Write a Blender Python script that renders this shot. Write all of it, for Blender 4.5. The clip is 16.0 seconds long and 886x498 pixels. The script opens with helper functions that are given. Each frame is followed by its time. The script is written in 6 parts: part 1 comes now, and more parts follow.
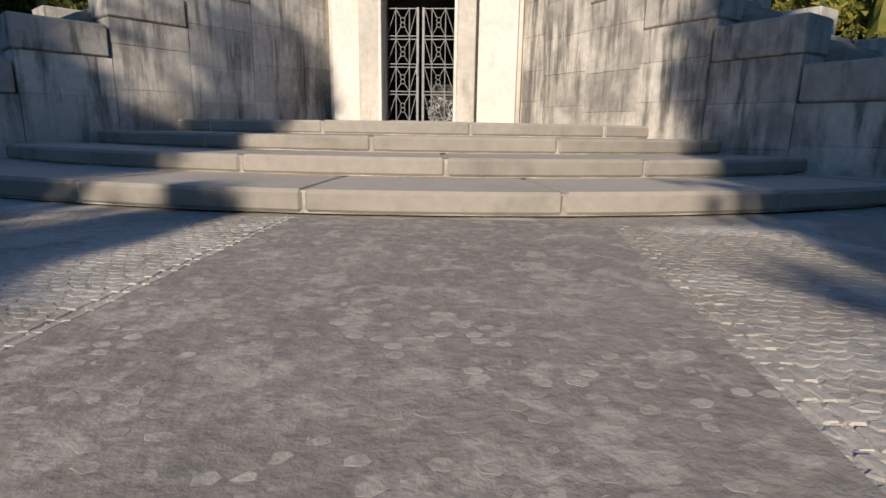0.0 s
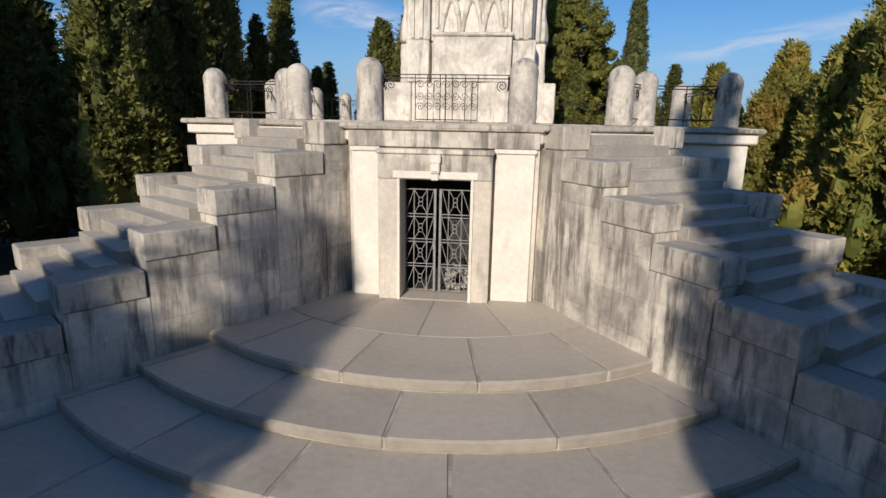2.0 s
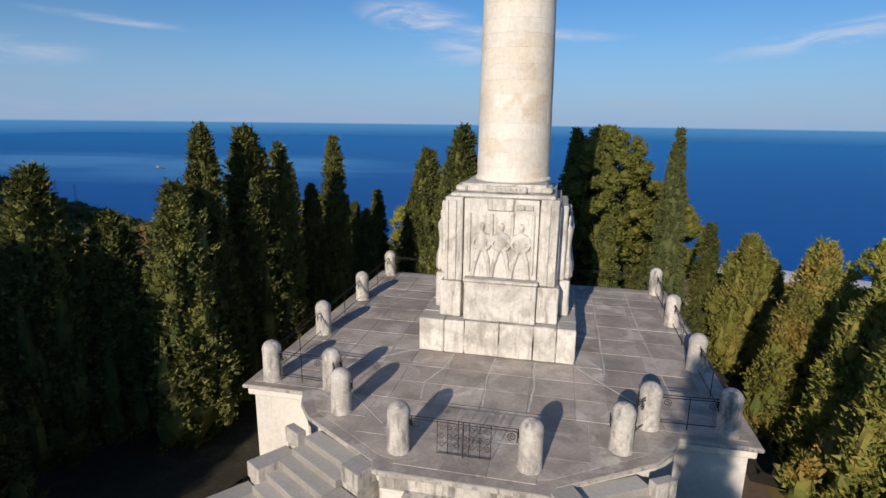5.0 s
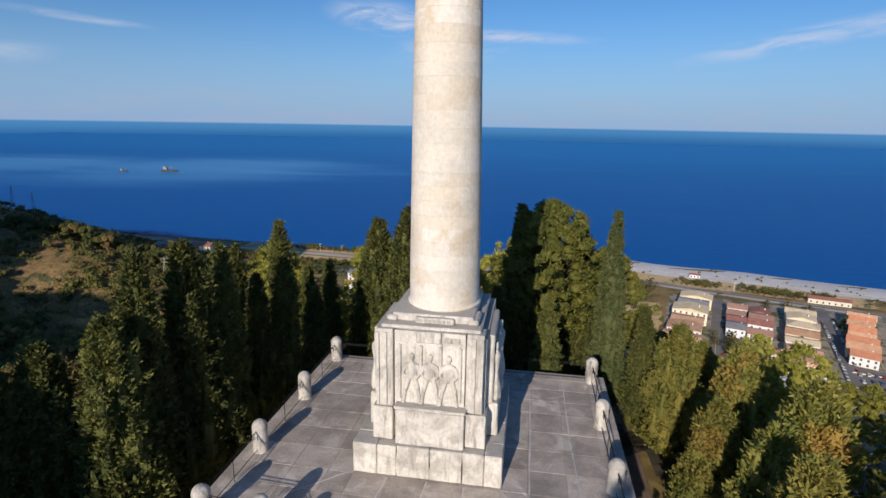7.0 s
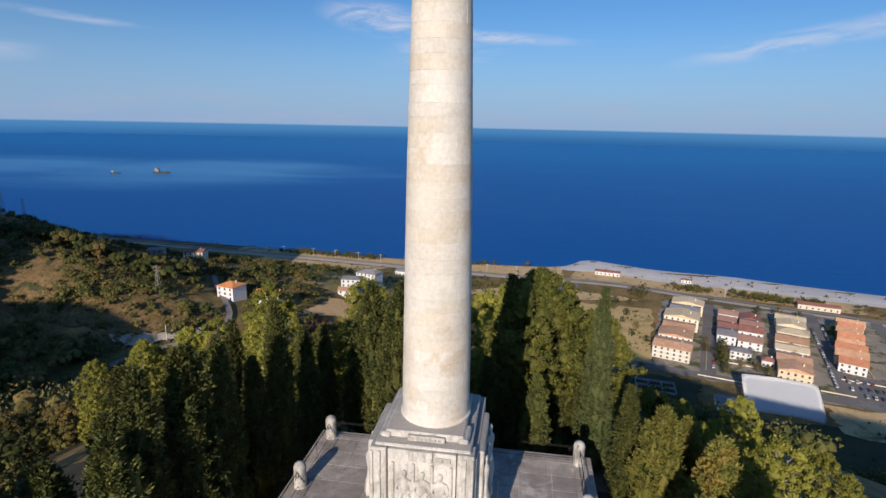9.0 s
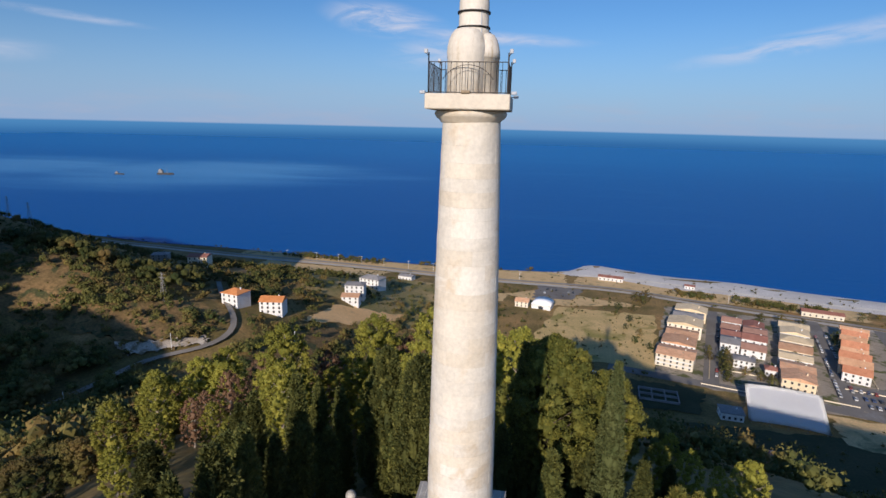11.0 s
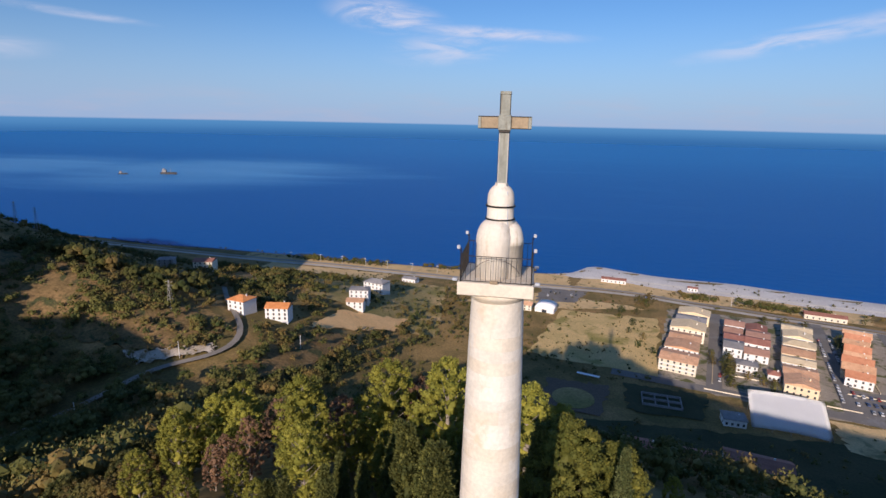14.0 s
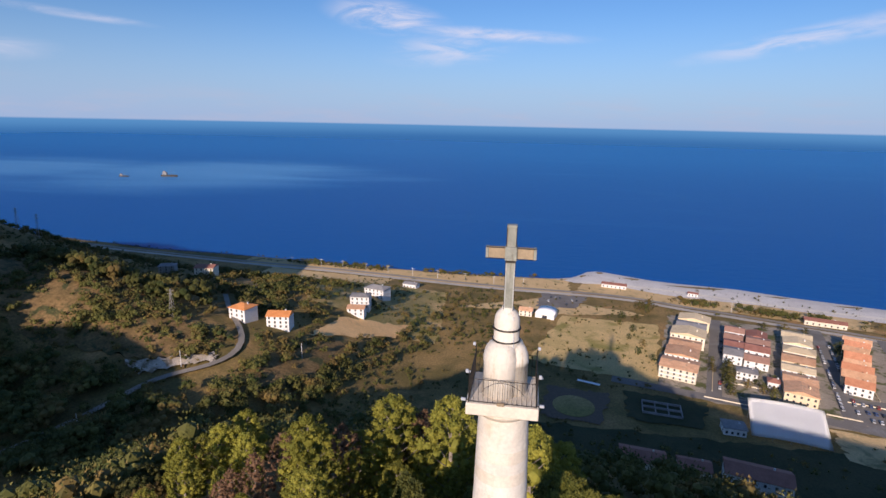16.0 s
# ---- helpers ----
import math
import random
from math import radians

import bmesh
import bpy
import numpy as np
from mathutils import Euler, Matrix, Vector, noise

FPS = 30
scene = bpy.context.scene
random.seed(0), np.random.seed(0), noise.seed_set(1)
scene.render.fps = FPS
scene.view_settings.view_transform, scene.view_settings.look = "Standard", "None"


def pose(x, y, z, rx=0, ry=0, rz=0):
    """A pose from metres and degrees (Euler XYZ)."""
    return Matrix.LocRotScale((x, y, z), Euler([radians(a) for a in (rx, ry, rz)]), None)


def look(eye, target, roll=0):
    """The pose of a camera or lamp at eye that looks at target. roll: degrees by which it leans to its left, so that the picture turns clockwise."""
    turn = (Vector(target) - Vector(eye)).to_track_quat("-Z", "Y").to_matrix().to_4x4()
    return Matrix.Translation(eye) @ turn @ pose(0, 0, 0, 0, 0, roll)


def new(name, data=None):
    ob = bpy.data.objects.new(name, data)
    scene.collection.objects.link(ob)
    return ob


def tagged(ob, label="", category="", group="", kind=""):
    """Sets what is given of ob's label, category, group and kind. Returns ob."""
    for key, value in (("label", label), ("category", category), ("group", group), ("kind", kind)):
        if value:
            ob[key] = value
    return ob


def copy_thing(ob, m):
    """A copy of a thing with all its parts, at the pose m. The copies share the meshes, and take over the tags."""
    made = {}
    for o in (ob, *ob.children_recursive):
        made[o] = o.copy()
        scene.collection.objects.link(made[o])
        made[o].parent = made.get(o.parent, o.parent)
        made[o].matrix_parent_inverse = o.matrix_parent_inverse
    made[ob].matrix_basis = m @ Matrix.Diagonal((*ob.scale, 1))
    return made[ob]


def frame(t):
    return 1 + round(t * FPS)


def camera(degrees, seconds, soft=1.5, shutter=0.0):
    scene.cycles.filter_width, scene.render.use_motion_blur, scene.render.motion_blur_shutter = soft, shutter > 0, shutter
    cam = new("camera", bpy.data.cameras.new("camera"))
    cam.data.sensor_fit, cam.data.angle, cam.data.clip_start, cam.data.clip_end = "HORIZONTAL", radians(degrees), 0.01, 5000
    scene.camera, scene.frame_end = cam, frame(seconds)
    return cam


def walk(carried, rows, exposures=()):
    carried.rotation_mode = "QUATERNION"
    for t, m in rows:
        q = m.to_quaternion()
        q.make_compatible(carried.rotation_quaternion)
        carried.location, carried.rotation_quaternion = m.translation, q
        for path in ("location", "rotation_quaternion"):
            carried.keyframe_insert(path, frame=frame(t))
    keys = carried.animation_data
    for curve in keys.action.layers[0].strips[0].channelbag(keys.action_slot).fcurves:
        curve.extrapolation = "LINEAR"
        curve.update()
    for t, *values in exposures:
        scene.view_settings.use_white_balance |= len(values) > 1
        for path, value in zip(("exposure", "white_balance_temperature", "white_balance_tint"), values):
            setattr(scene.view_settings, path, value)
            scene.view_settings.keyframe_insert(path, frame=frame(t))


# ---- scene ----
cam = camera(79.0, 16.0)
PATH = [
    (0, (1.072, -10.835, -0.117), (0.945, -8.886, -0.546), 0.9),
    (0.5, (1.167, -10.833, 0.54), (0.98, -8.892, 0.094), 0.8),
    (1, (1.194, -10.665, 1.485), (0.998, -8.727, 1.029), 1.1),
    (1.5, (1.188, -10.539, 2.462), (0.983, -8.602, 2.004), 1.1),
    (2, (1.152, -10.464, 3.499), (0.938, -8.529, 3.04), 1.1),
    (2.5, (1.153, -10.406, 4.584), (0.925, -8.473, 4.126), 1.1),
    (3, (1.188, -10.351, 5.848), (0.893, -8.426, 5.393), 1.1),
    (3.5, (1.245, -10.318, 7.137), (0.877, -8.405, 6.685), 0.9),
    (4, (1.41, -10.291, 8.575), (1.014, -8.386, 8.116), 0.8),
    (6.3, (2.391, -10.036, 14.058), (1.964, -8.138, 13.594), 0.9),
    (6.5, (2.563, -9.916, 14.47), (2.119, -8.022, 14.008), 1.0),
    (7, (3.009, -9.541, 15.586), (2.699, -7.619, 15.129), 1.0),
    (7.5, (3.179, -9.419, 16.591), (2.905, -7.492, 16.132), 0.9),
    (8, (3.21, -9.336, 17.653), (2.926, -7.409, 17.197), 1.0),
    (8.5, (3.163, -9.346, 18.733), (2.874, -7.42, 18.278), 1.1),
    (9, (2.972, -9.326, 19.883), (2.686, -7.399, 19.43), 1.2),
    (11.5, (1.766, -9.165, 25.247), (1.47, -7.239, 24.796), 1.4),
    (12, (1.593, -9.368, 26.326), (1.298, -7.442, 25.874), 1.3),
    (12.5, (1.461, -9.448, 27.371), (1.161, -7.523, 26.917), 1.3),
    (13, (1.279, -9.556, 28.471), (0.978, -7.631, 28.016), 1.3),
    (13.5, (1.122, -9.749, 29.48), (0.822, -7.826, 29.021), 1.2),
    (14, (0.969, -9.93, 30.537), (0.666, -8.008, 30.073), 1.2),
    (14.5, (0.837, -9.975, 31.622), (0.531, -8.053, 31.162), 1.2),
    (15, (0.724, -10.117, 32.828), (0.419, -8.194, 32.371), 1.2),
    (15.5, (0.652, -10.134, 33.936), (0.343, -8.211, 33.479), 1.3),
    (16, (0.54, -9.918, 35.067), (0.236, -7.995, 34.606), 1.2),
]
EXPOSURES = [(0, 0.20, 6550, 10), (0.5, 0.26, 6550, 10), (1.0, 0.16, 6500, 10), (1.5, 0.08, 6500, 10), (2.5, 0.06, 6500, 10), (4, 0.03, 6500, 10), (6.5, 0.03, 6300, 11), (9, 0.02, 6350, 12), (12, 0.07, 6400, 14), (16, 0.23, 6700, 20)]
walk(cam, [(t, look(eye, target, roll)) for t, eye, target, roll in PATH], EXPOSURES)

# ---------------------------------------------------------------- light
SUN_AZ, SUN_EL = 10.3, 21.2          # the light travels towards +y, a little to +x
sun = new("sun", bpy.data.lights.new("sun", "SUN"))
sun.data.energy, sun.data.angle, sun.data.color = 4.3, radians(0.55), (1.0, 0.885, 0.755)
sun.matrix_world = look((-math.sin(radians(SUN_AZ)) * 50, -math.cos(radians(SUN_AZ)) * 50, math.tan(radians(SUN_EL)) * 50), (0, 0, 0))


def nd(nt, kind, out=0, **ins):
    """A node; keyword 'i0', 'i1'.. or an input's name (underscores for blanks) takes a value or a socket. Returns the output socket."""
    n = nt.nodes.new("ShaderNode" + kind)
    for key, v in ins.items():
        if key.startswith("p_"):
            setattr_plain(n, key[2:], v)
            continue
        sock = n.inputs[int(key[1:])] if key[0] == "i" and key[1:].isdigit() else n.inputs[key.replace("_", " ")]
        if isinstance(v, bpy.types.NodeSocket):
            nt.links.new(v, sock)
        else:
            sock.default_value = (*v, 1) if isinstance(v, tuple) and len(v) == 3 and sock.type == "RGBA" else v
    return n.outputs[out]


def setattr_plain(n, what, v):
    if what == "op":
        n.operation = v
    elif what == "blend":
        n.blend_type = v
    elif what == "data":
        n.data_type = v
    elif what == "clamp":
        n.use_clamp = v


def mix(nt, fac, a, b, blend="MIX"):
    n = nt.nodes.new("ShaderNodeMix")
    n.data_type, n.blend_type, n.clamp_factor = "RGBA", blend, True
    for sock, v in ((n.inputs[0], fac), (n.inputs[6], a), (n.inputs[7], b)):
        if isinstance(v, bpy.types.NodeSocket):
            nt.links.new(v, sock)
        else:
            sock.default_value = (*v, 1) if isinstance(v, tuple) and len(v) == 3 else v
    return n.outputs[2]


def ramp(nt, v, lo, hi, a=0.0, b=1.0):
    n = nt.nodes.new("ShaderNodeMapRange")
    n.interpolation_type = "SMOOTHSTEP"
    nt.links.new(v, n.inputs[0])
    for i, x in enumerate((lo, hi, a, b)):
        n.inputs[i + 1].default_value = x
    return n.outputs[0]


def mapped(nt, vec, scale=(1, 1, 1), shift=(0, 0, 0), turn=(0, 0, 0)):
    return nd(nt, "Mapping", Vector=vec, Scale=scale, Location=shift, Rotation=turn)


def noise_at(nt, vec, scale, detail=5.0, rough=0.55, warp=0.0):
    return nd(nt, "TexNoise", Vector=vec, Scale=scale, Detail=detail, Roughness=rough, Distortion=warp)


# sky, thin high cloud, and the sea's hazed colour below the horizon
world = bpy.data.worlds.new("world")
scene.world = world
world.use_nodes = True
wt = world.node_tree
sky_node = wt.nodes.new("ShaderNodeTexSky")
sky_node.sky_type, sky_node.sun_disc = "NISHITA", False
sky_node.sun_elevation, sky_node.sun_rotation = radians(SUN_EL), radians(180 + SUN_AZ)
sky_node.altitude, sky_node.air_density, sky_node.dust_density, sky_node.ozone_density = 130, 1.0, 0.6, 3.0
way = nd(wt, "TexCoord", 0)
sep = wt.nodes.new("ShaderNodeSeparateXYZ")
wt.links.new(way, sep.inputs[0])
round_ = nd(wt, "Math", p_op="ARCTAN2", i0=sep.outputs[0], i1=sep.outputs[1])
dome = nd(wt, "CombineXYZ", i0=round_, i1=sep.outputs[2])          # bearing from +y and height of each direction


def wisp(bearing, height, long, deep, slope, seed, strength):
    """A feathered streak of high cloud about one direction."""
    at = mapped(wt, dome, (1, 1, 1), (-bearing, -height, 0))
    body = mapped(wt, nd(wt, "VectorRotate", Vector=at, Angle=-slope), (1 / long, 1 / deep, 1))
    fade = ramp(wt, nd(wt, "VectorMath", 1, p_op="LENGTH", i0=body), 1.05, 0.15)
    fray = noise_at(wt, mapped(wt, at, (9, 40, 1), (seed, 2.0 * seed, seed)), 1.0, 7, 0.62, 0.9)
    return nd(wt, "Math", p_op="MULTIPLY", i0=nd(wt, "Math", p_op="MULTIPLY", i0=fade, i1=ramp(wt, fray, 0.30, 0.68)), i1=strength)


veil = None
for spec_ in ((-0.262, 0.171, 0.120, 0.032, -0.10, 1.3, 0.95), (-0.07, 0.147, 0.19, 0.014, -0.05, 2.1, 0.75), (-0.15, 0.124, 0.14, 0.034, 0.10, 3.7, 0.60), (0.40, 0.130, 0.20, 0.020, 0.17, 4.2, 0.62),
              (-0.74, 0.141, 0.13, 0.008, -0.06, 5.9, 0.50), (-0.86, 0.090, 0.12, 0.024, 0.0, 6.6, 0.45), (0.52, 0.150, 0.16, 0.022, 0.20, 7.7, 0.50), (-0.40, 0.30, 0.5, 0.06, 0.1, 8.8, 0.4)):
    one = wisp(*spec_)
    veil = one if veil is None else nd(wt, "Math", p_op="MAXIMUM", i0=veil, i1=one)
puffs = noise_at(wt, mapped(wt, dome, (5, 26, 1), (1.0, 0.3, 0)), 1.3, 6, 0.6)
bank = nd(wt, "Math", p_op="MULTIPLY", i0=ramp(wt, puffs, 0.42, 0.72), i1=ramp(wt, sep.outputs[2], 0.075, 0.010))
tone = mix(wt, 1.0, sky_node.outputs[0], (0.55, 0.87, 1.18), "MULTIPLY")
tone = mix(wt, ramp(wt, sep.outputs[2], 0.20, -0.02, 0.0, 0.82), tone, (3.65, 5.2, 7.9))
tone = mix(wt, veil, tone, (7.2, 7.5, 8.7))
tone = mix(wt, nd(wt, "Math", p_op="MULTIPLY", i0=bank, i1=0.34), tone, (4.9, 5.1, 6.3))
# far sea strip, distance haze mixed into its colour near the horizon
hazed_offing = mix(wt, ramp(wt, sep.outputs[2], -0.030, -0.0065), (0.35, 1.62, 4.1), (0.85, 2.8, 5.6))
tone = mix(wt, ramp(wt, sep.outputs[2], -0.0042, -0.0078), tone, hazed_offing)
wt.links.new(tone, wt.nodes["Background"].inputs[0])
wt.nodes["Background"].inputs[1].default_value = 0.085


# ---------------------------------------------------------------- materials
def surface(name, a, b, scale=0.7, fine=9.0, rough=0.85, bump=0.25, streak=None, streak_scale=(3.2, 3.2, 0.22), streak_at=(0.5, 0.72), vary=0.0,
            metal=0.0, patch=None, patch_scale=0.35, patch_at=(0.55, 0.7), grit=0.16, island=0.0, spec=0.3, upface_dirt_and_light=None, odd=None):
    m = bpy.data.materials.new(name)
    m.use_nodes = True
    nt = m.node_tree
    where = nd(nt, "NewGeometry", 0)
    broad = noise_at(nt, where, scale, 5, 0.6, 0.3)
    small = noise_at(nt, where, fine, 6, 0.65)
    col = mix(nt, ramp(nt, broad, 0.35, 0.66), a, b)
    if patch:
        col = mix(nt, ramp(nt, noise_at(nt, where, patch_scale, 6, 0.62, 0.5), *patch_at), col, patch)
    if odd:                                  # some pieces are of another stone
        pick = nd(nt, "Math", p_op="FRACT", i0=nd(nt, "Math", p_op="MULTIPLY", i0=nd(nt, "ObjectInfo", 5), i1=37.0))
        col = mix(nt, ramp(nt, pick, 0.5, 1.0, 0.0, 0.65), col, odd)
    if streak:
        runs = noise_at(nt, mapped(nt, where, streak_scale), 1.0, 6, 0.68, 0.15)
        where_wet = ramp(nt, noise_at(nt, mapped(nt, where, (1, 1, 0.6), (3, 7, 2)), 0.95, 4, 0.6), 0.36, 0.58, 0.25, 1.0)
        col = mix(nt, nd(nt, "Math", p_op="MULTIPLY", i0=ramp(nt, runs, *streak_at), i1=where_wet), col, streak)
        drips = noise_at(nt, mapped(nt, where, (8, 8, 0.8), (5, 2, 1)), 1.0, 4, 0.6, 0.2)
        col = mix(nt, ramp(nt, drips, 0.54, 0.72, 0.0, 0.18), col, streak)
        col = mix(nt, ramp(nt, drips, 0.44, 0.30, 0.0, 0.35), col, a)
    # upward faces: grime on carved blocks and copings, light put into step treads
    if upface_dirt_and_light:
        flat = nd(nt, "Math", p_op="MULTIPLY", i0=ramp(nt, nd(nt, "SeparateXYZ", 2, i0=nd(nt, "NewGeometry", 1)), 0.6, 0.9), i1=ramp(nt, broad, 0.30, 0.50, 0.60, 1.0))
        col = mix(nt, flat, col, upface_dirt_and_light)
    col = mix(nt, 1.0, col, nd(nt, "CombineColor", i0=ramp(nt, small, 0.25, 0.75, 1 - grit, 1 + grit), i1=ramp(nt, small, 0.25, 0.75, 1 - grit, 1 + grit),
                               i2=ramp(nt, small, 0.25, 0.75, 1 - grit, 1 + grit)), "MULTIPLY")
    for amount, sock in ((vary, nd(nt, "ObjectInfo", 5)), (island, nd(nt, "NewGeometry", 8))):
        if amount:
            v = ramp(nt, sock, 0, 1, 1 - amount, 1 + amount)
            col = mix(nt, 1.0, col, nd(nt, "CombineColor", i0=v, i1=v, i2=v), "MULTIPLY")
    p = nt.nodes["Principled BSDF"]
    nt.links.new(col, p.inputs["Base Color"])
    nt.links.new(ramp(nt, small, 0.2, 0.8, max(rough - 0.1, 0.02), min(rough + 0.1, 1)), p.inputs["Roughness"])
    p.inputs["Metallic"].default_value = metal
    p.inputs["Specular IOR Level"].default_value = spec
    if bump:
        bn = nt.nodes.new("ShaderNodeBump")
        bn.inputs["Strength"].default_value, bn.inputs["Distance"].default_value = bump, 0.03
        nt.links.new(small, bn.inputs["Height"])
        nt.links.new(bn.outputs[0], p.inputs["Normal"])
    return m


def foliage(name, a, b, tip, scale=0.5, through_light=0.22, other=None, other_scale=0.1, other_at=(0.55, 0.70)):
    m = bpy.data.materials.new(name)
    m.use_nodes = True
    nt = m.node_tree
    where = nd(nt, "NewGeometry", 0)
    col = mix(nt, ramp(nt, noise_at(nt, where, scale, 4), 0.35, 0.65), a, b)
    if other:
        col = mix(nt, ramp(nt, noise_at(nt, where, other_scale, 2), *other_at), col, other)
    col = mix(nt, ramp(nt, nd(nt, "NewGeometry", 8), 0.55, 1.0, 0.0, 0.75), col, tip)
    v = ramp(nt, nd(nt, "ObjectInfo", 5), 0, 1, 0.72, 1.22)
    col = mix(nt, 1.0, col, nd(nt, "CombineColor", i0=v, i1=v, i2=v), "MULTIPLY")
    p = nt.nodes["Principled BSDF"]
    nt.links.new(col, p.inputs["Base Color"])
    p.inputs["Roughness"].default_value, p.inputs["Specular IOR Level"].default_value = 0.7, 0.2
    t = nt.nodes.new("ShaderNodeBsdfTranslucent")
    nt.links.new(mix(nt, 0.5, col, tip), t.inputs[0])
    mx = nt.nodes.new("ShaderNodeMixShader")
    mx.inputs[0].default_value = through_light
    nt.links.new(p.outputs[0], mx.inputs[1])
    nt.links.new(t.outputs[0], mx.inputs[2])
    nt.links.new(mx.outputs[0], nt.nodes["Material Output"].inputs[0])
    return m


STONE = surface("weathered_stone", (0.65, 0.60, 0.52), (0.50, 0.46, 0.40), 0.9, 9, 0.9, 0.3, (0.19, 0.176, 0.155), (4.2, 4.2, 0.5), (0.44, 0.62), 0.10, patch=(0.32, 0.297, 0.262), patch_scale=0.9, patch_at=(0.48, 0.66), grit=0.12)
COPING = surface("coping_stone", (0.53, 0.487, 0.422), (0.42, 0.386, 0.336), 1.2, 12, 0.92, 0.35, (0.19, 0.176, 0.155), (6.5, 6.5, 1.3), (0.46, 0.64), 0.09, patch=(0.33, 0.306, 0.27), patch_scale=1.1, grit=0.12, upface_dirt_and_light=(0.40, 0.372, 0.328))
CREAM = surface("cream_stone", (0.745, 0.695, 0.615), (0.66, 0.61, 0.535), 0.7, 10, 0.85, 0.18, (0.50, 0.46, 0.395), (2.6, 2.6, 0.5), (0.58, 0.78), 0.05, grit=0.08)
DOORSTONE = surface("stained_door_stone", (0.65, 0.592, 0.505), (0.55, 0.50, 0.425), 0.9, 10, 0.88, 0.25, (0.36, 0.33, 0.285), (3.2, 3.2, 0.6), (0.50, 0.70), 0.06, patch=(0.50, 0.455, 0.39), patch_scale=1.1, grit=0.10)
DRUM = surface("column_stone", (0.76, 0.70, 0.61), (0.68, 0.615, 0.52), 0.8, 7, 0.85, 0.15, None, vary=0.035, patch=(0.62, 0.50, 0.36), patch_scale=0.9, patch_at=(0.50, 0.74), grit=0.09, odd=(0.69, 0.59, 0.455))
DOMESTONE = surface("rust_streaked_dome_stone", (0.77, 0.705, 0.61), (0.69, 0.62, 0.52), 0.8, 7, 0.85, 0.12, (0.50, 0.40, 0.27), (7.0, 7.0, 0.6), (0.52, 0.72), 0.02, grit=0.08)
CARVED = surface("carved_limestone", (0.73, 0.68, 0.595), (0.62, 0.575, 0.505), 1.2, 10, 0.88, 0.35, (0.33, 0.30, 0.26), (4.0, 4.0, 0.8), (0.48, 0.68), 0.06, upface_dirt_and_light=(0.40, 0.37, 0.33), grit=0.11, patch=(0.44, 0.40, 0.345), patch_scale=1.0, patch_at=(0.48, 0.68))
# treads coloured lighter than risers to even out the low sun
STEPSTONE = surface("step_stone", (0.37, 0.345, 0.305), (0.29, 0.27, 0.24), 1.1, 14, 0.92, 0.25, None, vary=0.08, patch=(0.25, 0.232, 0.205), upface_dirt_and_light=(0.49, 0.452, 0.395), grit=0.12)
POSTSTONE = surface("weathered_post_stone", (0.60, 0.555, 0.485), (0.46, 0.425, 0.375), 1.6, 12, 0.9, 0.35, (0.20, 0.185, 0.165), (3.6, 3.6, 0.9), (0.46, 0.64), 0.06, patch=(0.36, 0.335, 0.30), patch_scale=2.2, patch_at=(0.50, 0.66), grit=0.14)
# leaf litter, blackened further to carry the shade under the trees
LITTER = surface("litter_with_tree_shade", (0.060, 0.052, 0.034), (0.042, 0.038, 0.024), 0.6, 6, 0.95, 0.5, patch=(0.095, 0.075, 0.045), patch_scale=0.3, grit=0.3)
PAVING = surface("grey_paving", (0.465, 0.402, 0.342), (0.32, 0.277, 0.236), 1.0, 10, 0.85, 0.2, None, vary=0.15, patch=(0.55, 0.492, 0.43), patch_scale=1.1, patch_at=(0.52, 0.68), grit=0.14)
MORTAR = surface("pale_mortar", (0.60, 0.575, 0.54), (0.46, 0.445, 0.42), 1.5, 20, 0.95, 0.3)
# upper faces carry added light so the risers do not outshine them
COURT = surface("forecourt_concrete", (0.345, 0.310, 0.262), (0.28, 0.252, 0.214), 0.45, 9, 0.9, 0.15, None, vary=0.06, patch=(0.235, 0.214, 0.185), patch_scale=0.7, patch_at=(0.5, 0.68), upface_dirt_and_light=(0.48, 0.428, 0.358), grit=0.08)
COBBLE = surface("rough_cobbles", (0.42, 0.372, 0.312), (0.34, 0.301, 0.252), 2.2, 22, 0.92, 0.30, None, patch=(0.52, 0.472, 0.402), patch_scale=0.8, patch_at=(0.48, 0.60), island=0.08, vary=0.04)
BED = surface("cobble_bed", (0.40, 0.356, 0.298), (0.32, 0.285, 0.24), 0.8, 25, 0.95, 0.5, patch=(0.54, 0.494, 0.425), patch_scale=0.8, patch_at=(0.48, 0.60))
APRON = surface("worn_grey_screed", (0.345, 0.305, 0.258), (0.29, 0.257, 0.218), 1.4, 18, 0.92, 0.35, patch=(0.46, 0.41, 0.348), patch_scale=5.5, patch_at=(0.50, 0.62), grit=0.20)
IRON = surface("black_iron", (0.030, 0.029, 0.028), (0.05, 0.04, 0.033), 6, 40, 0.55, 0.1, metal=0.6, spec=0.5)
GATEIRON = surface("grey_painted_iron", (0.27, 0.27, 0.265), (0.20, 0.20, 0.195), 5, 40, 0.5, 0.1, spec=0.5)
# near-black stands for the unlit crypt; also colours the ship's hull
DARK = surface("crypt_gloom_and_ship_hull", (0.09, 0.085, 0.08), (0.06, 0.057, 0.055), 1.5, 10, 0.95, 0.2)
CROSSM = surface("aged_cross_metal", (0.295, 0.30, 0.255), (0.215, 0.22, 0.185), 2.5, 14, 0.6, 0.2, (0.16, 0.13, 0.09), (6, 6, 0.6), (0.55, 0.75), spec=0.4)
ARMM = surface("rusted_arm_panel", (0.36, 0.27, 0.17), (0.29, 0.22, 0.14), 3, 14, 0.65, 0.2, (0.2, 0.13, 0.08), (1.0, 6, 6), (0.55, 0.75))
STRIP = surface("dull_edge_strip", (0.42, 0.42, 0.39), (0.34, 0.34, 0.315), 4, 20, 0.5, 0.05)
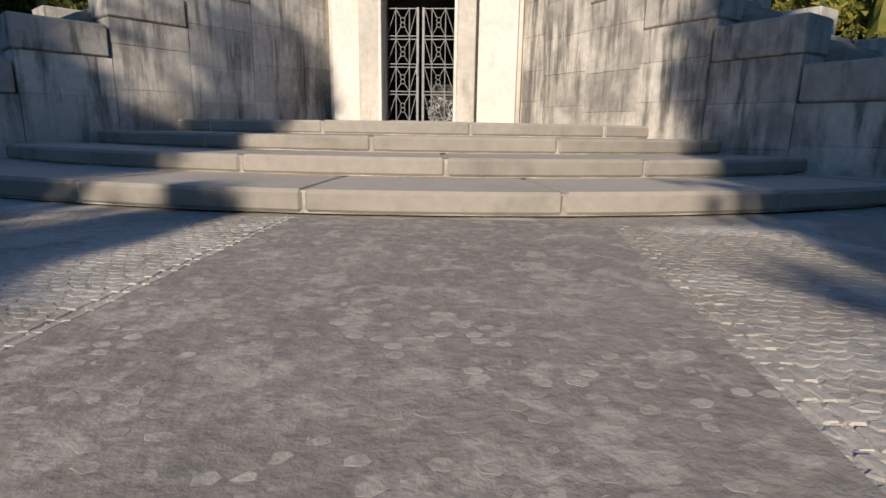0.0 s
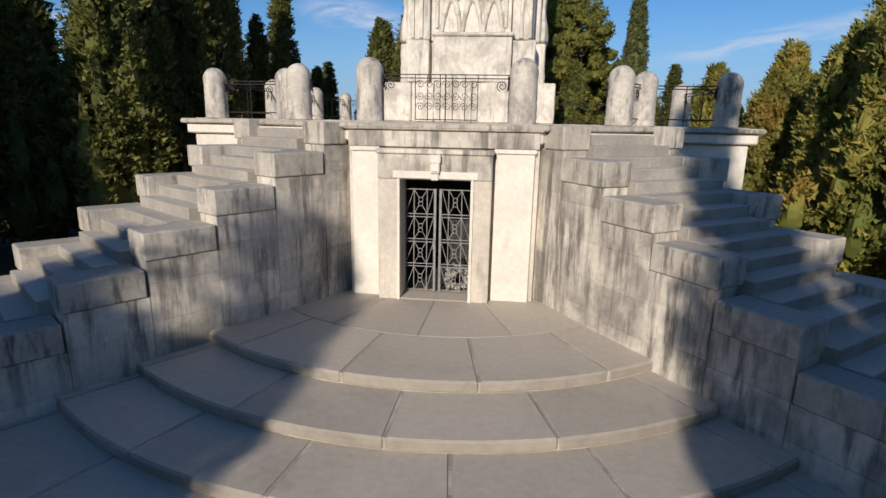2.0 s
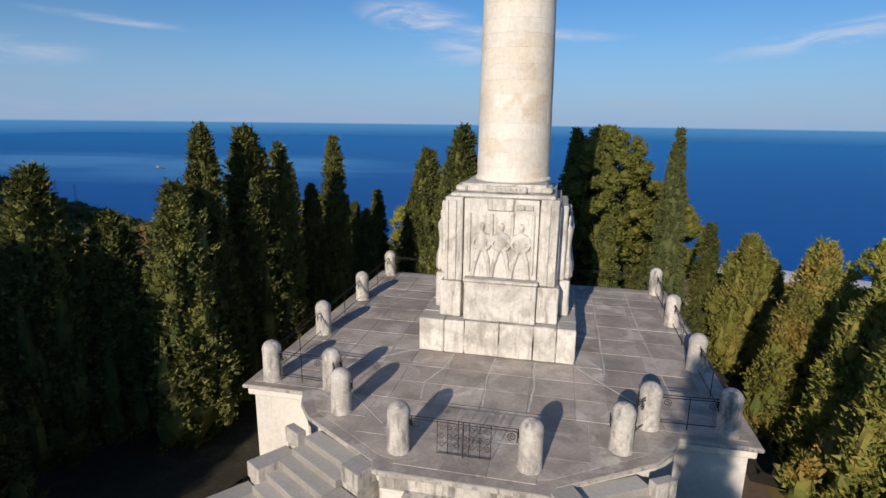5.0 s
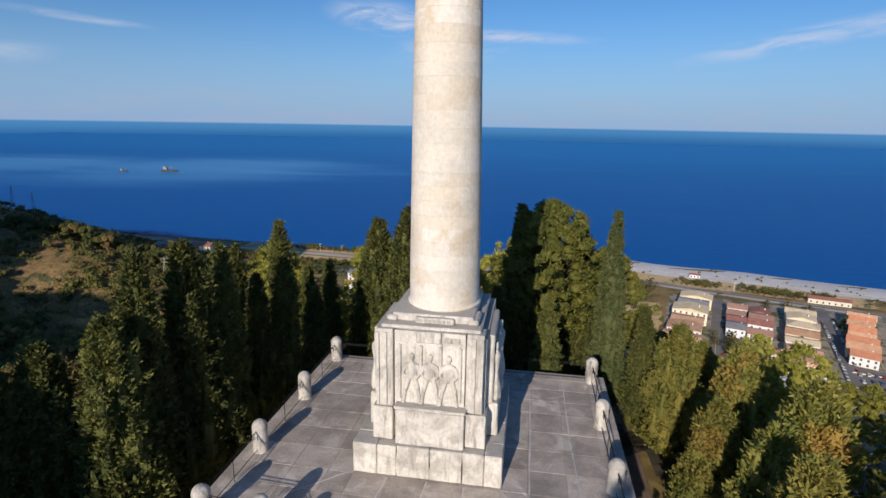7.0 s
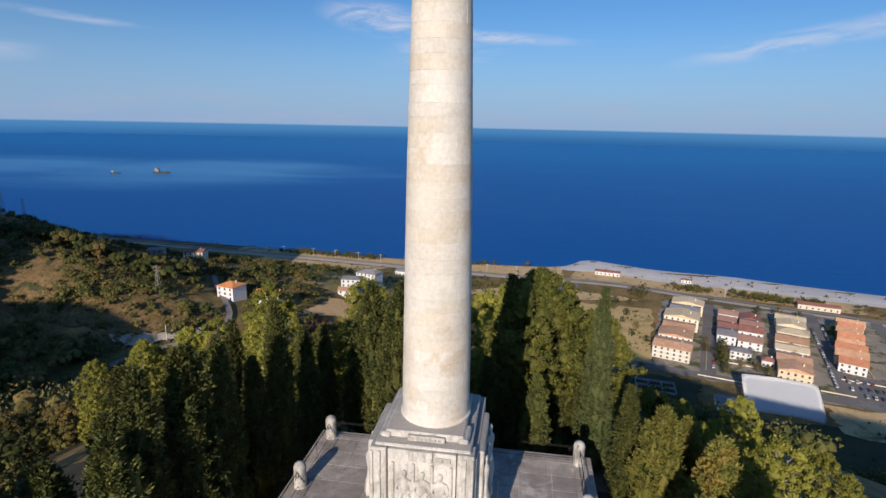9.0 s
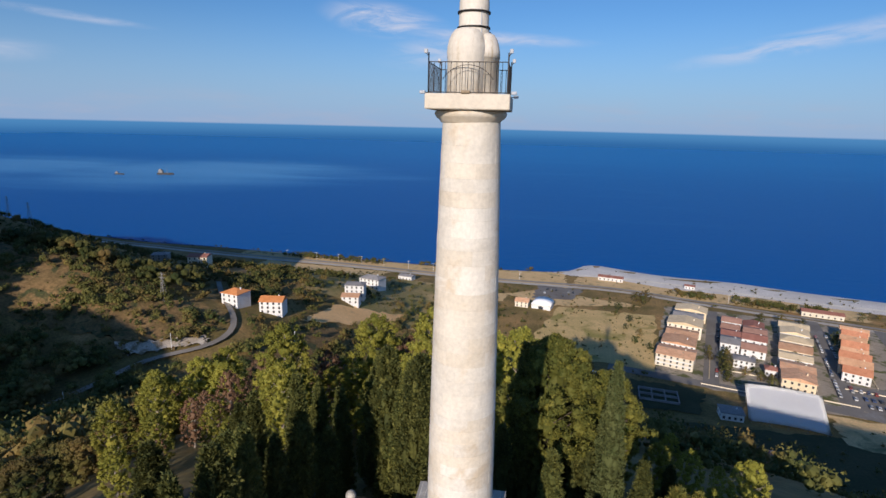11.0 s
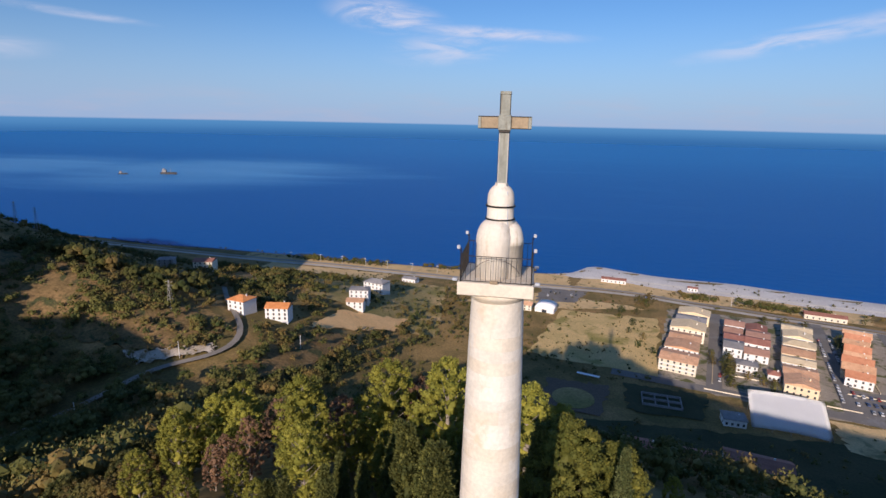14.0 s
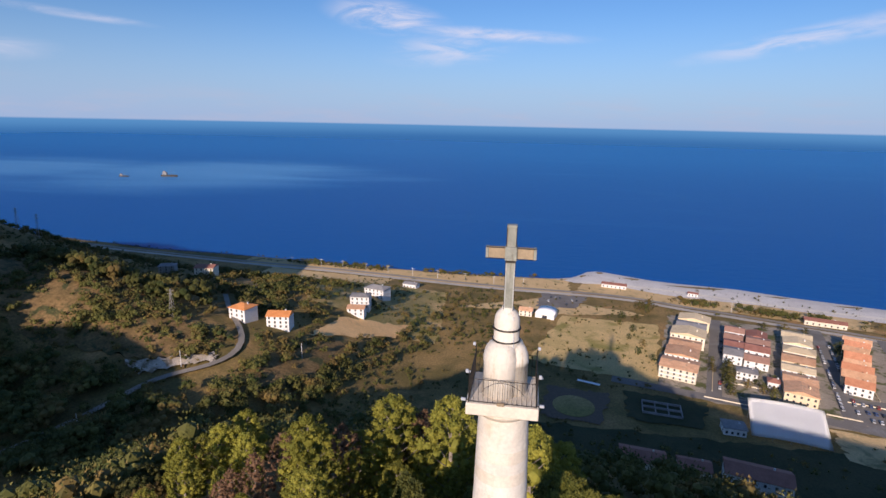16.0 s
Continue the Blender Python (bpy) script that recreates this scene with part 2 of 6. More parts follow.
LAMPM = surface("pale_lamp_housing", (0.48, 0.50, 0.54), (0.40, 0.42, 0.45), 4, 20, 0.4, 0.05)
BARK = surface("bark", (0.14, 0.105, 0.075), (0.09, 0.07, 0.052), 2.0, 14, 0.95, 0.6, (0.20, 0.17, 0.14), (8, 8, 0.7))
PALEBARK = surface("pale_pine_bark", (0.33, 0.28, 0.23), (0.24, 0.20, 0.165), 2.0, 14, 0.95, 0.6)
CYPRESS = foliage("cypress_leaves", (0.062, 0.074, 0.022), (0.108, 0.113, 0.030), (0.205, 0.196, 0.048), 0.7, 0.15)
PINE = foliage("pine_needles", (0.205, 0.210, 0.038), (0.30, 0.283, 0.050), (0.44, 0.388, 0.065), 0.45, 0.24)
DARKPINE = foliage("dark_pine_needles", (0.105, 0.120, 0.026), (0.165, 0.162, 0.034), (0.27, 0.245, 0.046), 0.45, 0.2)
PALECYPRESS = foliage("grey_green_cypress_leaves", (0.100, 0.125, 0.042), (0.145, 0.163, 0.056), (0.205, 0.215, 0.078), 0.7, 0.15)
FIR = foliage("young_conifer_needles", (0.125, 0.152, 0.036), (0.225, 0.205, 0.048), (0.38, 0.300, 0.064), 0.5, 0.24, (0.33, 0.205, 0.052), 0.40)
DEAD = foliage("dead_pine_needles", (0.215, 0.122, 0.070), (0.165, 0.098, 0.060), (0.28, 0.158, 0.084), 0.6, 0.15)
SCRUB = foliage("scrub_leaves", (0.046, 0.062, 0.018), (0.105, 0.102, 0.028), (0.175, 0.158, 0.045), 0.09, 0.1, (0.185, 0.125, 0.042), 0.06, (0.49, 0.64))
PLASTER = surface("cream_render", (0.80, 0.73, 0.60), (0.73, 0.655, 0.52), 0.15, 3, 0.9, 0.05, vary=0.08)
WHITEWALL = surface("white_render", (0.78, 0.77, 0.75), (0.70, 0.69, 0.67), 0.15, 3, 0.9, 0.05, vary=0.06)
FRESHTILE = surface("fresh_orange_tiles", (0.82, 0.33, 0.12), (0.72, 0.27, 0.09), 0.25, 2.5, 0.9, 0.4, None, vary=0.05)
TILE = surface("terracotta_tiles", (0.72, 0.42, 0.25), (0.60, 0.33, 0.19), 0.25, 2.5, 0.9, 0.4, None, vary=0.14, patch=(0.45, 0.30, 0.20), patch_scale=0.3)
REDORANGE = surface("red_orange_tiles", (0.70, 0.31, 0.17), (0.60, 0.25, 0.135), 0.25, 2.5, 0.9, 0.4, None, vary=0.12)
PALETILE = surface("sunbleached_tiles", (0.78, 0.62, 0.40), (0.68, 0.53, 0.33), 0.25, 2.5, 0.9, 0.4, None, vary=0.12)
BROWNTILE = surface("brown_red_tiles", (0.50, 0.28, 0.20), (0.42, 0.23, 0.165), 0.25, 2.5, 0.9, 0.4, None, vary=0.12)
CREAMWALL = surface("ochre_render", (0.82, 0.68, 0.47), (0.74, 0.60, 0.40), 0.15, 3, 0.9, 0.05, vary=0.08)
REDTILE = surface("dark_red_tiles", (0.38, 0.17, 0.125), (0.31, 0.135, 0.10), 0.25, 2.5, 0.9, 0.4, None, vary=0.12)
GREYTILE = surface("grey_roofing", (0.33, 0.31, 0.30), (0.26, 0.25, 0.245), 0.25, 2.5, 0.8, 0.2, None, vary=0.12)
WHITESHEET = surface("white_roof_sheet", (0.93, 0.93, 0.93), (0.90, 0.90, 0.91), 0.08, 2, 0.4, 0.0, grit=0.02)
# grey for a pale wall lying in shade, and for the ship's upperworks
GREYWALL = surface("shaded_wall_and_ship_grey", (0.30, 0.29, 0.285), (0.24, 0.235, 0.23), 0.15, 3, 0.9, 0.05, vary=0.06)
GLASSDARK = surface("dark_window_glass", (0.05, 0.055, 0.065), (0.035, 0.04, 0.05), 0.5, 3, 0.15, 0.0, spec=0.6)
SHUTTER = surface("painted_frame", (0.45, 0.40, 0.33), (0.38, 0.33, 0.27), 0.8, 6, 0.6, 0.0)
ASPHALT = surface("asphalt", (0.225, 0.205, 0.182), (0.18, 0.163, 0.146), 0.05, 2, 0.9, 0.15, patch=(0.24, 0.23, 0.22), patch_scale=0.06)
PALEROAD = surface("pale_road", (0.56, 0.50, 0.42), (0.46, 0.41, 0.34), 0.06, 2, 0.9, 0.15)
FIELD = surface("ploughed_field", (0.88, 0.55, 0.25), (0.78, 0.475, 0.21), 0.06, 1.2, 0.95, 0.4, patch=(0.58, 0.36, 0.17), patch_scale=0.05)
# grass coloured dark enough to deepen the hill's shade on the plain
MEADOW = surface("shade_darkened_grass", (0.050, 0.058, 0.024), (0.078, 0.076, 0.034), 0.04, 1.0, 0.95, 0.5, patch=(0.035, 0.045, 0.02), patch_scale=0.05, grit=0.3)
STUBBLE = surface("dry_stubble", (0.70, 0.49, 0.245), (0.61, 0.42, 0.20), 0.05, 1.2, 0.95, 0.4, patch=(0.22, 0.20, 0.09), patch_scale=0.06, patch_at=(0.54, 0.70))
BALLAST = surface("railway_ballast", (0.36, 0.32, 0.27), (0.28, 0.25, 0.21), 0.06, 2, 0.95, 0.3)
CHALK = surface("pale_track_gravel", (0.82, 0.76, 0.66), (0.72, 0.66, 0.56), 0.05, 1.0, 0.95, 0.3)
LANEGREY = surface("worn_valley_asphalt", (0.31, 0.272, 0.225), (0.245, 0.215, 0.178), 0.06, 2, 0.9, 0.15)
SCREE = surface("pale_scree", (0.62, 0.53, 0.42), (0.46, 0.38, 0.29), 0.12, 1.5, 0.95, 0.5, patch=(0.26, 0.20, 0.12), patch_scale=0.15, patch_at=(0.52, 0.66), grit=0.3)
DRYGRASS = surface("dry_grass_field", (0.66, 0.46, 0.205), (0.53, 0.385, 0.158), 0.05, 1.2, 0.95, 0.4, patch=(0.30, 0.25, 0.075), patch_scale=0.045, patch_at=(0.50, 0.66), grit=0.25)
SAND = surface("shingle_beach", (0.74, 0.69, 0.63), (0.65, 0.60, 0.545), 0.05, 1.0, 0.95, 0.3)
GROUND = surface("hillside_ground", (0.150, 0.116, 0.038), (0.31, 0.202, 0.076), 0.035, 0.8, 0.95, 0.6, patch=(0.41, 0.242, 0.098), patch_scale=0.022, patch_at=(0.54, 0.68), grit=0.35)
ORCHARD = surface("orchard_grass", (0.25, 0.215, 0.070), (0.40, 0.29, 0.118), 0.04, 0.8, 0.95, 0.6, patch=(0.56, 0.38, 0.180), patch_scale=0.025, patch_at=(0.52, 0.66), grit=0.3)
DRYSLOPE = surface("dry_scrub_slope", (0.27, 0.168, 0.072), (0.165, 0.113, 0.046), 0.06, 0.7, 0.95, 0.6, patch=(0.07, 0.076, 0.030), patch_scale=0.10, patch_at=(0.52, 0.62), grit=0.4)
YARD = surface("dusty_yard", (0.40, 0.34, 0.265), (0.31, 0.26, 0.20), 0.08, 1.2, 0.95, 0.3, patch=(0.115, 0.120, 0.042), patch_scale=0.09, patch_at=(0.48, 0.60), grit=0.2)
EARTH = surface("brown_path_earth", (0.21, 0.14, 0.095), (0.16, 0.11, 0.078), 0.8, 10, 0.95, 0.5, patch=(0.12, 0.09, 0.065), patch_scale=1.2)
CARPAINTS = [surface(n, c, tuple(v * 0.9 for v in c), 0.5, 5, 0.3, 0.0, spec=0.5) for n, c in (
    ("white_paint", (0.72, 0.72, 0.72)), ("silver_paint", (0.42, 0.43, 0.44)), ("dark_paint", (0.05, 0.055, 0.065)), ("red_paint", (0.35, 0.04, 0.03)), ("blue_paint", (0.06, 0.10, 0.22)))]
RUBBER = surface("rubber", (0.03, 0.03, 0.03), (0.02, 0.02, 0.02), 2, 10, 0.9, 0.0)

# open water: rough at wave scale, with smoother slicks near the shore
WATER = bpy.data.materials.new("sea_water")
WATER.use_nodes = True
nt = WATER.node_tree
where = nd(nt, "NewGeometry", 0)
ripple = noise_at(nt, mapped(nt, where, (0.0011, 0.0042, 1), (0.3, 0.1, 0), (0, 0, 0.12)), 1.0, 5, 0.55, 0.8)
calm = None
for cx_, cy_, lx, ly, turn_, most in ((-980, 1500, 560, 560, 0.30, 0.80), (-1650, 1450, 640, 470, 0.0, 0.75), (-480, 1500, 260, 90, 0.15, 0.30)):
    at = mapped(nt, nd(nt, "VectorRotate", Vector=mapped(nt, where, (1, 1, 0), (-cx_, -cy_, 0)), Angle=-turn_), (1 / lx, 1 / ly, 0))
    frayed = nd(nt, "Math", p_op="MULTIPLY_ADD", i0=ripple, i1=-0.9, i2=nd(nt, "Math", p_op="ADD", i0=nd(nt, "VectorMath", 1, p_op="LENGTH", i0=at), i1=0.45))
    one = ramp(nt, frayed, 0.30, 1.15, most, 0.0)
    calm = one if calm is None else nd(nt, "Math", p_op="MAXIMUM", i0=calm, i1=one)
calm = nd(nt, "Math", p_op="MULTIPLY", i0=calm, i1=ramp(nt, ripple, 0.30, 0.62, 0.84, 1.0))
slick = nd(nt, "Math", p_op="ADD", i0=ramp(nt, ripple, 0.56, 0.85, 0.0, 0.25), i1=calm)
p = nt.nodes["Principled BSDF"]
# sea pales with distance: grazing sky reflection put into its colour
sea_with_far_sheen = mix(nt, ramp(nt, nd(nt, "SeparateXYZ", 1, i0=where), 600, 3200), (0.0, 0.098, 0.355), (0.0, 0.165, 0.465))
nt.links.new(mix(nt, slick, sea_with_far_sheen, (0.060, 0.280, 0.560)), p.inputs["Base Color"])
nt.links.new(ramp(nt, slick, 0.0, 1.0, 0.42, 0.30), p.inputs["Roughness"])
p.inputs["IOR"].default_value = 1.33
p.inputs["Specular IOR Level"].default_value = 0.12
bn = nt.nodes.new("ShaderNodeBump")
bn.inputs["Strength"].default_value, bn.inputs["Distance"].default_value = 0.5, 2.0
nt.links.new(noise_at(nt, mapped(nt, where, (0.05, 0.09, 1)), 1.0, 6, 0.7), bn.inputs["Height"])
nt.links.new(bn.outputs[0], p.inputs["Normal"])


# ---------------------------------------------------------------- mesh helpers
def put_mesh(name, me, material, parent=None, label="", smooth_faces=False):
    ob = new(name, me)
    me.materials.append(material)
    if smooth_faces:
        me.polygons.foreach_set("use_smooth", [True] * len(me.polygons))
    if parent is not None:
        ob.parent = parent
    if label:
        ob["label"] = label
    return ob


def part(name, bm, material, parent=None, label="", smooth_faces=False):
    """Links a bmesh as one mesh object, under a thing where one is given."""
    me = bpy.data.meshes.new(name)
    bm.to_mesh(me)
    bm.free()
    return put_mesh(name, me, material, parent, label, smooth_faces)


def arrays(name, verts, faces, material, parent=None, label="", smooth_faces=False):
    me = bpy.data.meshes.new(name)
    me.from_pydata(np.asarray(verts).tolist(), [], np.asarray(faces).tolist() if isinstance(faces, np.ndarray) else faces)
    return put_mesh(name, me, material, parent, label, smooth_faces)


def thing(name, label, category, at=(0, 0, 0), turn=0.0, group=""):
    ob = new(name)
    ob.matrix_basis = pose(*at, 0, 0, turn)
    ob.empty_display_size = 0.3
    return tagged(ob, label, category, group)


def soften(bm, width, segments=1):
    if width:
        bmesh.ops.bevel(bm, geom=[e for e in bm.edges if e.calc_face_angle(0) > 0.6], offset=width, segments=segments, affect="EDGES", profile=0.6)
    return bm


def box(x0, x1, y0, y1, z0, z1, bev=0.0, bm=None):
    b = bmesh.new()
    bmesh.ops.create_cube(b, size=1, matrix=Matrix.LocRotScale(((x0 + x1) / 2, (y0 + y1) / 2, (z0 + z1) / 2), None, (x1 - x0, y1 - y0, z1 - z0)))
    return joined(bm, soften(b, bev))


def joined(bm, other):
    if bm is None:
        return other
    me = bpy.data.meshes.new("scrap")
    other.to_mesh(me)
    other.free()
    bm.from_mesh(me)
    bpy.data.meshes.remove(me)
    return bm


def prism(poly, z0, z1, bev=0.0, bm=None):
    b = bmesh.new()
    low = [b.verts.new((x, y, z0)) for x, y in poly]
    top = [b.verts.new((x, y, z1)) for x, y in poly]
    n = len(poly)
    b.faces.new(low[::-1])
    b.faces.new(top)
    for i in range(n):
        b.faces.new((low[i], low[(i + 1) % n], top[(i + 1) % n], top[i]))
    bmesh.ops.recalc_face_normals(b, faces=b.faces)
    return joined(bm, soften(b, bev))


def lathe(profile, seg=32, at=(0, 0), bm=None):
    b = bmesh.new()
    rings = [[b.verts.new((at[0] + r * math.cos(2 * math.pi * i / seg), at[1] + r * math.sin(2 * math.pi * i / seg), z)) for i in range(seg)] for r, z in profile]
    for lo, hi in zip(rings, rings[1:]):
        for i in range(seg):
            b.faces.new((lo[i], lo[(i + 1) % seg], hi[(i + 1) % seg], hi[i]))
    b.faces.new(rings[0][::-1])
    b.faces.new(rings[-1])
    return joined(bm, b)


def bar(p, q, r=0.012, seg=6, bm=None):
    p, q = Vector(p), Vector(q)
    b = bmesh.new()
    m = Matrix.Translation((p + q) / 2) @ (q - p).to_track_quat("Z", "Y").to_matrix().to_4x4()
    bmesh.ops.create_cone(b, cap_ends=True, segments=seg, radius1=r, radius2=r, depth=(q - p).length, matrix=m)
    return joined(bm, b)


def ring(c, rad, r=0.01, axis="y", seg=14, start=0.0, end=2 * math.pi, bm=None, grow=0.0):
    """A ring, arc or spiral of round bar in the plane across the axis."""
    pts = []
    for i in range(seg + 1):
        a, k = start + (end - start) * i / seg, rad + grow * i / seg
        u, v = k * math.cos(a), k * math.sin(a)
        pts.append((c[0] + u, c[1], c[2] + v) if axis == "y" else (c[0], c[1] + u, c[2] + v) if axis == "x" else (c[0] + u, c[1] + v, c[2]))
    b = bmesh.new()
    closed = abs(abs(end - start) - 2 * math.pi) < 1e-6 and not grow
    nrm = Vector((0, 1, 0)) if axis == "y" else Vector((1, 0, 0)) if axis == "x" else Vector((0, 0, 1))
    rows_ = []
    for i, p in enumerate(pts[:-1] if closed else pts):
        d = (Vector(pts[min(i + 1, seg)]) - Vector(pts[max(i - 1, 0)])).normalized()
        e = d.cross(nrm)
        rows_.append([b.verts.new(Vector(p) + (e * math.cos(k * 1.2566) + nrm * math.sin(k * 1.2566)) * r) for k in range(5)])
    if closed:
        rows_.append(rows_[0])
    for lo, hi in zip(rows_, rows_[1:]):
        for k in range(5):
            b.faces.new((lo[k], lo[(k + 1) % 5], hi[(k + 1) % 5], hi[k]))
    return joined(bm, b)


def ball(c, radii, sub=2, bm=None, turn=None):
    b = bmesh.new()
    bmesh.ops.create_icosphere(b, subdivisions=sub, radius=1, matrix=Matrix.LocRotScale(c, turn, radii))
    return joined(bm, b)


# ---------------------------------------------------------------- land and sea
COAST = [(-2500, 900), (-1200, 740), (-686, 640), (-451, 598), (-371, 596), (-219, 584), (-91, 574), (-19, 575), (34, 579), (57, 590), (71, 614), (85, 621), (108, 609), (137, 595), (164, 588), (220, 581), (266, 563), (341, 542), (700, 440), (1500, 260), (2500, 110)]
VALLEY = [(-215, 90), (-192, 138), (-179, 158), (-178, 180), (-175, 198), (-167, 205), (-157, 213), (-148, 221), (-144, 236), (-152, 252), (-175, 275), (-205, 320)]
RAIL = [(-700, 606), (-480, 566), (-347, 551), (-273, 544), (-204, 540), (-137, 531), (-75, 522), (-13, 515), (40, 514), (80, 512), (119, 503), (141, 490), (185, 475), (224, 459), (261, 447), (283, 437), (480, 380)]
COASTROAD = [(x - 2.0, y - 9.0) for x, y in RAIL]
SEA = -130.0


def smooth(v, a, b):
    """0 at a, 1 at b, with soft ends."""
    u = np.clip((np.asarray(v, float) - a) / (b - a), 0, 1)
    return u * u * (3 - 2 * u)


def ground_z(x, y):
    """Height of the land: the monument's hilltop, its slopes, the western spur, the coastal plain, the shore and unseen
    shade-casting rises.
    """
    x, y = np.asarray(x, float), np.asarray(y, float)
    q = np.hypot(np.maximum(np.abs(x) - 17 - np.where(x > 0, 2.95, 3.5) * np.maximum(-y - 2, 0), 0), np.maximum(y - 19, 0))
    floor = 123.2 - 33 * smooth(-x, 60, 150) * (1 - smooth(y, 330, 520)) + 3.0 * smooth(y, 380, 540)
    a, b = 0.40 * q + 0.0012 * q * q, floor
    drop = -9 * np.log(np.exp(-a / 9) + np.exp(-b / 9))
    z = -0.75 - drop
    z = z + 33 * np.exp(-((x + 285) / 98) ** 2 - ((y - 254) / 47) ** 2)
    # two ridges mostly west of the view, added to shade the far-left land
    z = z + 112 * smooth(-x, 242, 320) * np.exp(-((y - 178) / 40) ** 2)
    z = z + 20 * smooth(-x, 320, 420) * np.exp(-((y - 280) / 60) ** 2)
    z = z + 62 * np.exp(-((x + 560) / 190) ** 2 - ((y - 330) / 120) ** 2)
    # two rises behind the view, added to throw shade into the valley
    z = z + 56 * np.exp(-((x + 285) / 88) ** 2 - ((y + 115) / 80) ** 2) * smooth(-x, 160, 225)
    z = z + 4 * np.exp(-((y + 52) / 22) ** 2) * smooth(-x, 85, 125) * (1 - smooth(-x, 235, 280))
    z = z + 0.9 * smooth(q, 8, 40) * (np.sin(x * 0.11 + 1.3) * np.cos(y * 0.087) + 0.6 * np.sin(x * 0.041 + y * 0.057)) * (1 - smooth(q, 180, 260))
    shore = np.interp(x, [c[0] for c in COAST], [c[1] for c in COAST])
    return z + (-134.0 - z) * smooth(y - shore, -26, 8)


def draped(name, rows, material, lift=0.25, parent=None):
    """A sheet over the land from rows of (x, y) points."""
    verts = [(x, y, float(ground_z(x, y)) + lift) for row in rows for x, y in row]
    w = len(rows[0])
    faces = [(i * w + j, i * w + j + 1, (i + 1) * w + j + 1, (i + 1) * w + j) for i in range(len(rows) - 1) for j in range(w - 1)]
    ob = arrays(name, verts, faces, material, parent, "", True)
    return tagged(ob, kind="structure")


def lane(name, line, width, material, lift=0.3):
    pts = []
    for (x0, y0), (x1, y1) in zip(line, line[1:]):
        n = max(2, int(math.hypot(x1 - x0, y1 - y0) / 8))
        pts += [(x0 + (x1 - x0) * i / n, y0 + (y1 - y0) * i / n) for i in range(n)]
    pts.append(line[-1])
    for _ in range(6):
        pts = [pts[0]] + [((a[0] + 2 * b[0] + c[0]) / 4, (a[1] + 2 * b[1] + c[1]) / 4) for a, b, c in zip(pts, pts[1:], pts[2:])] + [pts[-1]]
    rows = []
    for i, (x, y) in enumerate(pts):
        a, b = pts[max(i - 1, 0)], pts[min(i + 1, len(pts) - 1)]
        d = Vector((b[0] - a[0], b[1] - a[1])).normalized()
        rows.append([(x - d.y * k * width, y + d.x * k * width) for k in (-0.5, 0, 0.5)])
    return draped(name, rows, material, lift)


def plot(name, corners, material, lift=0.2, n=14):
    a, b, c, d = [Vector(p) for p in corners]
    rng = random.Random(len(name))
    rows = []
    for i in range(n + 1):
        row = []
        for j in range(n + 1):
            u, v = i / n, j / n
            p = a.lerp(b, v).lerp(d.lerp(c, v), u)
            if i in (0, n) or j in (0, n):
                p = p + Vector((rng.uniform(-2, 2), rng.uniform(-2, 2)))
            row.append((p.x, p.y))
        rows.append(row)
    return draped(name, rows, material, lift)


def spread(lo, hi, n, fine):
    """Grid lines from lo to hi, dense about nought."""
    a, b = math.asinh(lo / fine), math.asinh(hi / fine)
    return np.sinh(np.linspace(a, b, n)) * fine


gx, gy = spread(-2600, 2600, 250, 60), spread(-2400, 960, 250, 60)
X, Y = np.meshgrid(gx, gy)
V = np.stack([X, Y, ground_z(X, Y)], -1).reshape(-1, 3)
idx = np.arange(len(gy) * len(gx)).reshape(len(gy), len(gx))
F = np.stack([idx[:-1, :-1], idx[:-1, 1:], idx[1:, 1:], idx[1:, :-1]], -1).reshape(-1, 4)
tagged(arrays("ground", V, F, GROUND, None, "", True), kind="structure")

sx = np.linspace(-4300, 4300, 60)
sy = np.concatenate([np.linspace(80, 900, 40), np.linspace(950, 4850, 40)])
X, Y = np.meshgrid(sx, sy)
V = np.stack([X, Y, np.full_like(X, SEA)], -1).reshape(-1, 3)
idx = np.arange(len(sy) * len(sx)).reshape(len(sy), len(sx))
F = np.stack([idx[:-1, :-1], idx[:-1, 1:], idx[1:, 1:], idx[1:, :-1]], -1).reshape(-1, 4)
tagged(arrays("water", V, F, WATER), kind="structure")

# shingle beach along the shore, roads, fields
bx = np.linspace(-700, 420, 120)
shore = np.interp(bx, [c[0] for c in COAST], [c[1] for c in COAST])
wide = 16 + 54 * smooth(bx, 20, 90)
draped("beach", [[(x, s - w * k - 1 + 7 * (1 - k)) for x, s, w in zip(bx, shore, wide)] for k in (1, 0.66, 0.33, 0)], SAND, 0.35)
lane("coast_road", COASTROAD, 7, PALEROAD)
lane("railway_bed", RAIL, 6, BALLAST)
lane("shore_track", [(60, 548), (100, 550), (127, 543), (153, 537), (178, 530), (223, 514), (267, 502), (314, 494), (460, 452)], 6, CHALK, 0.6)
lane("valley_road", VALLEY, 3.2, LANEGREY, 1.5)
lane("street", [(60, 322), (110, 309), (156, 298), (196, 284), (280, 262)], 9, ASPHALT)
lane("street_west", [(117, 306), (138, 372), (158, 434), (163, 455)], 9, ASPHALT, 0.35)
lane("street_middle", [(186, 290), (208, 356), (228, 418), (236, 446)], 10, ASPHALT, 0.35)
lane("street_east", [(234, 276), (252, 340), (268, 400), (279, 432)], 8, ASPHALT, 0.35)
plot("car_park", [(190, 292), (232, 280), (240, 314), (200, 326)], ASPHALT, 0.32)
plot("dirt_lot", [(165, 252), (230, 240), (236, 270), (170, 284)], STUBBLE, 0.3)
plot("stubble_field", [(6, 340), (88, 318), (112, 430), (36, 436)], DRYGRASS, 0.3)
plot("scrub_field", [(-30, 356), (2, 340), (30, 440), (-8, 462)], GROUND, 0.28)
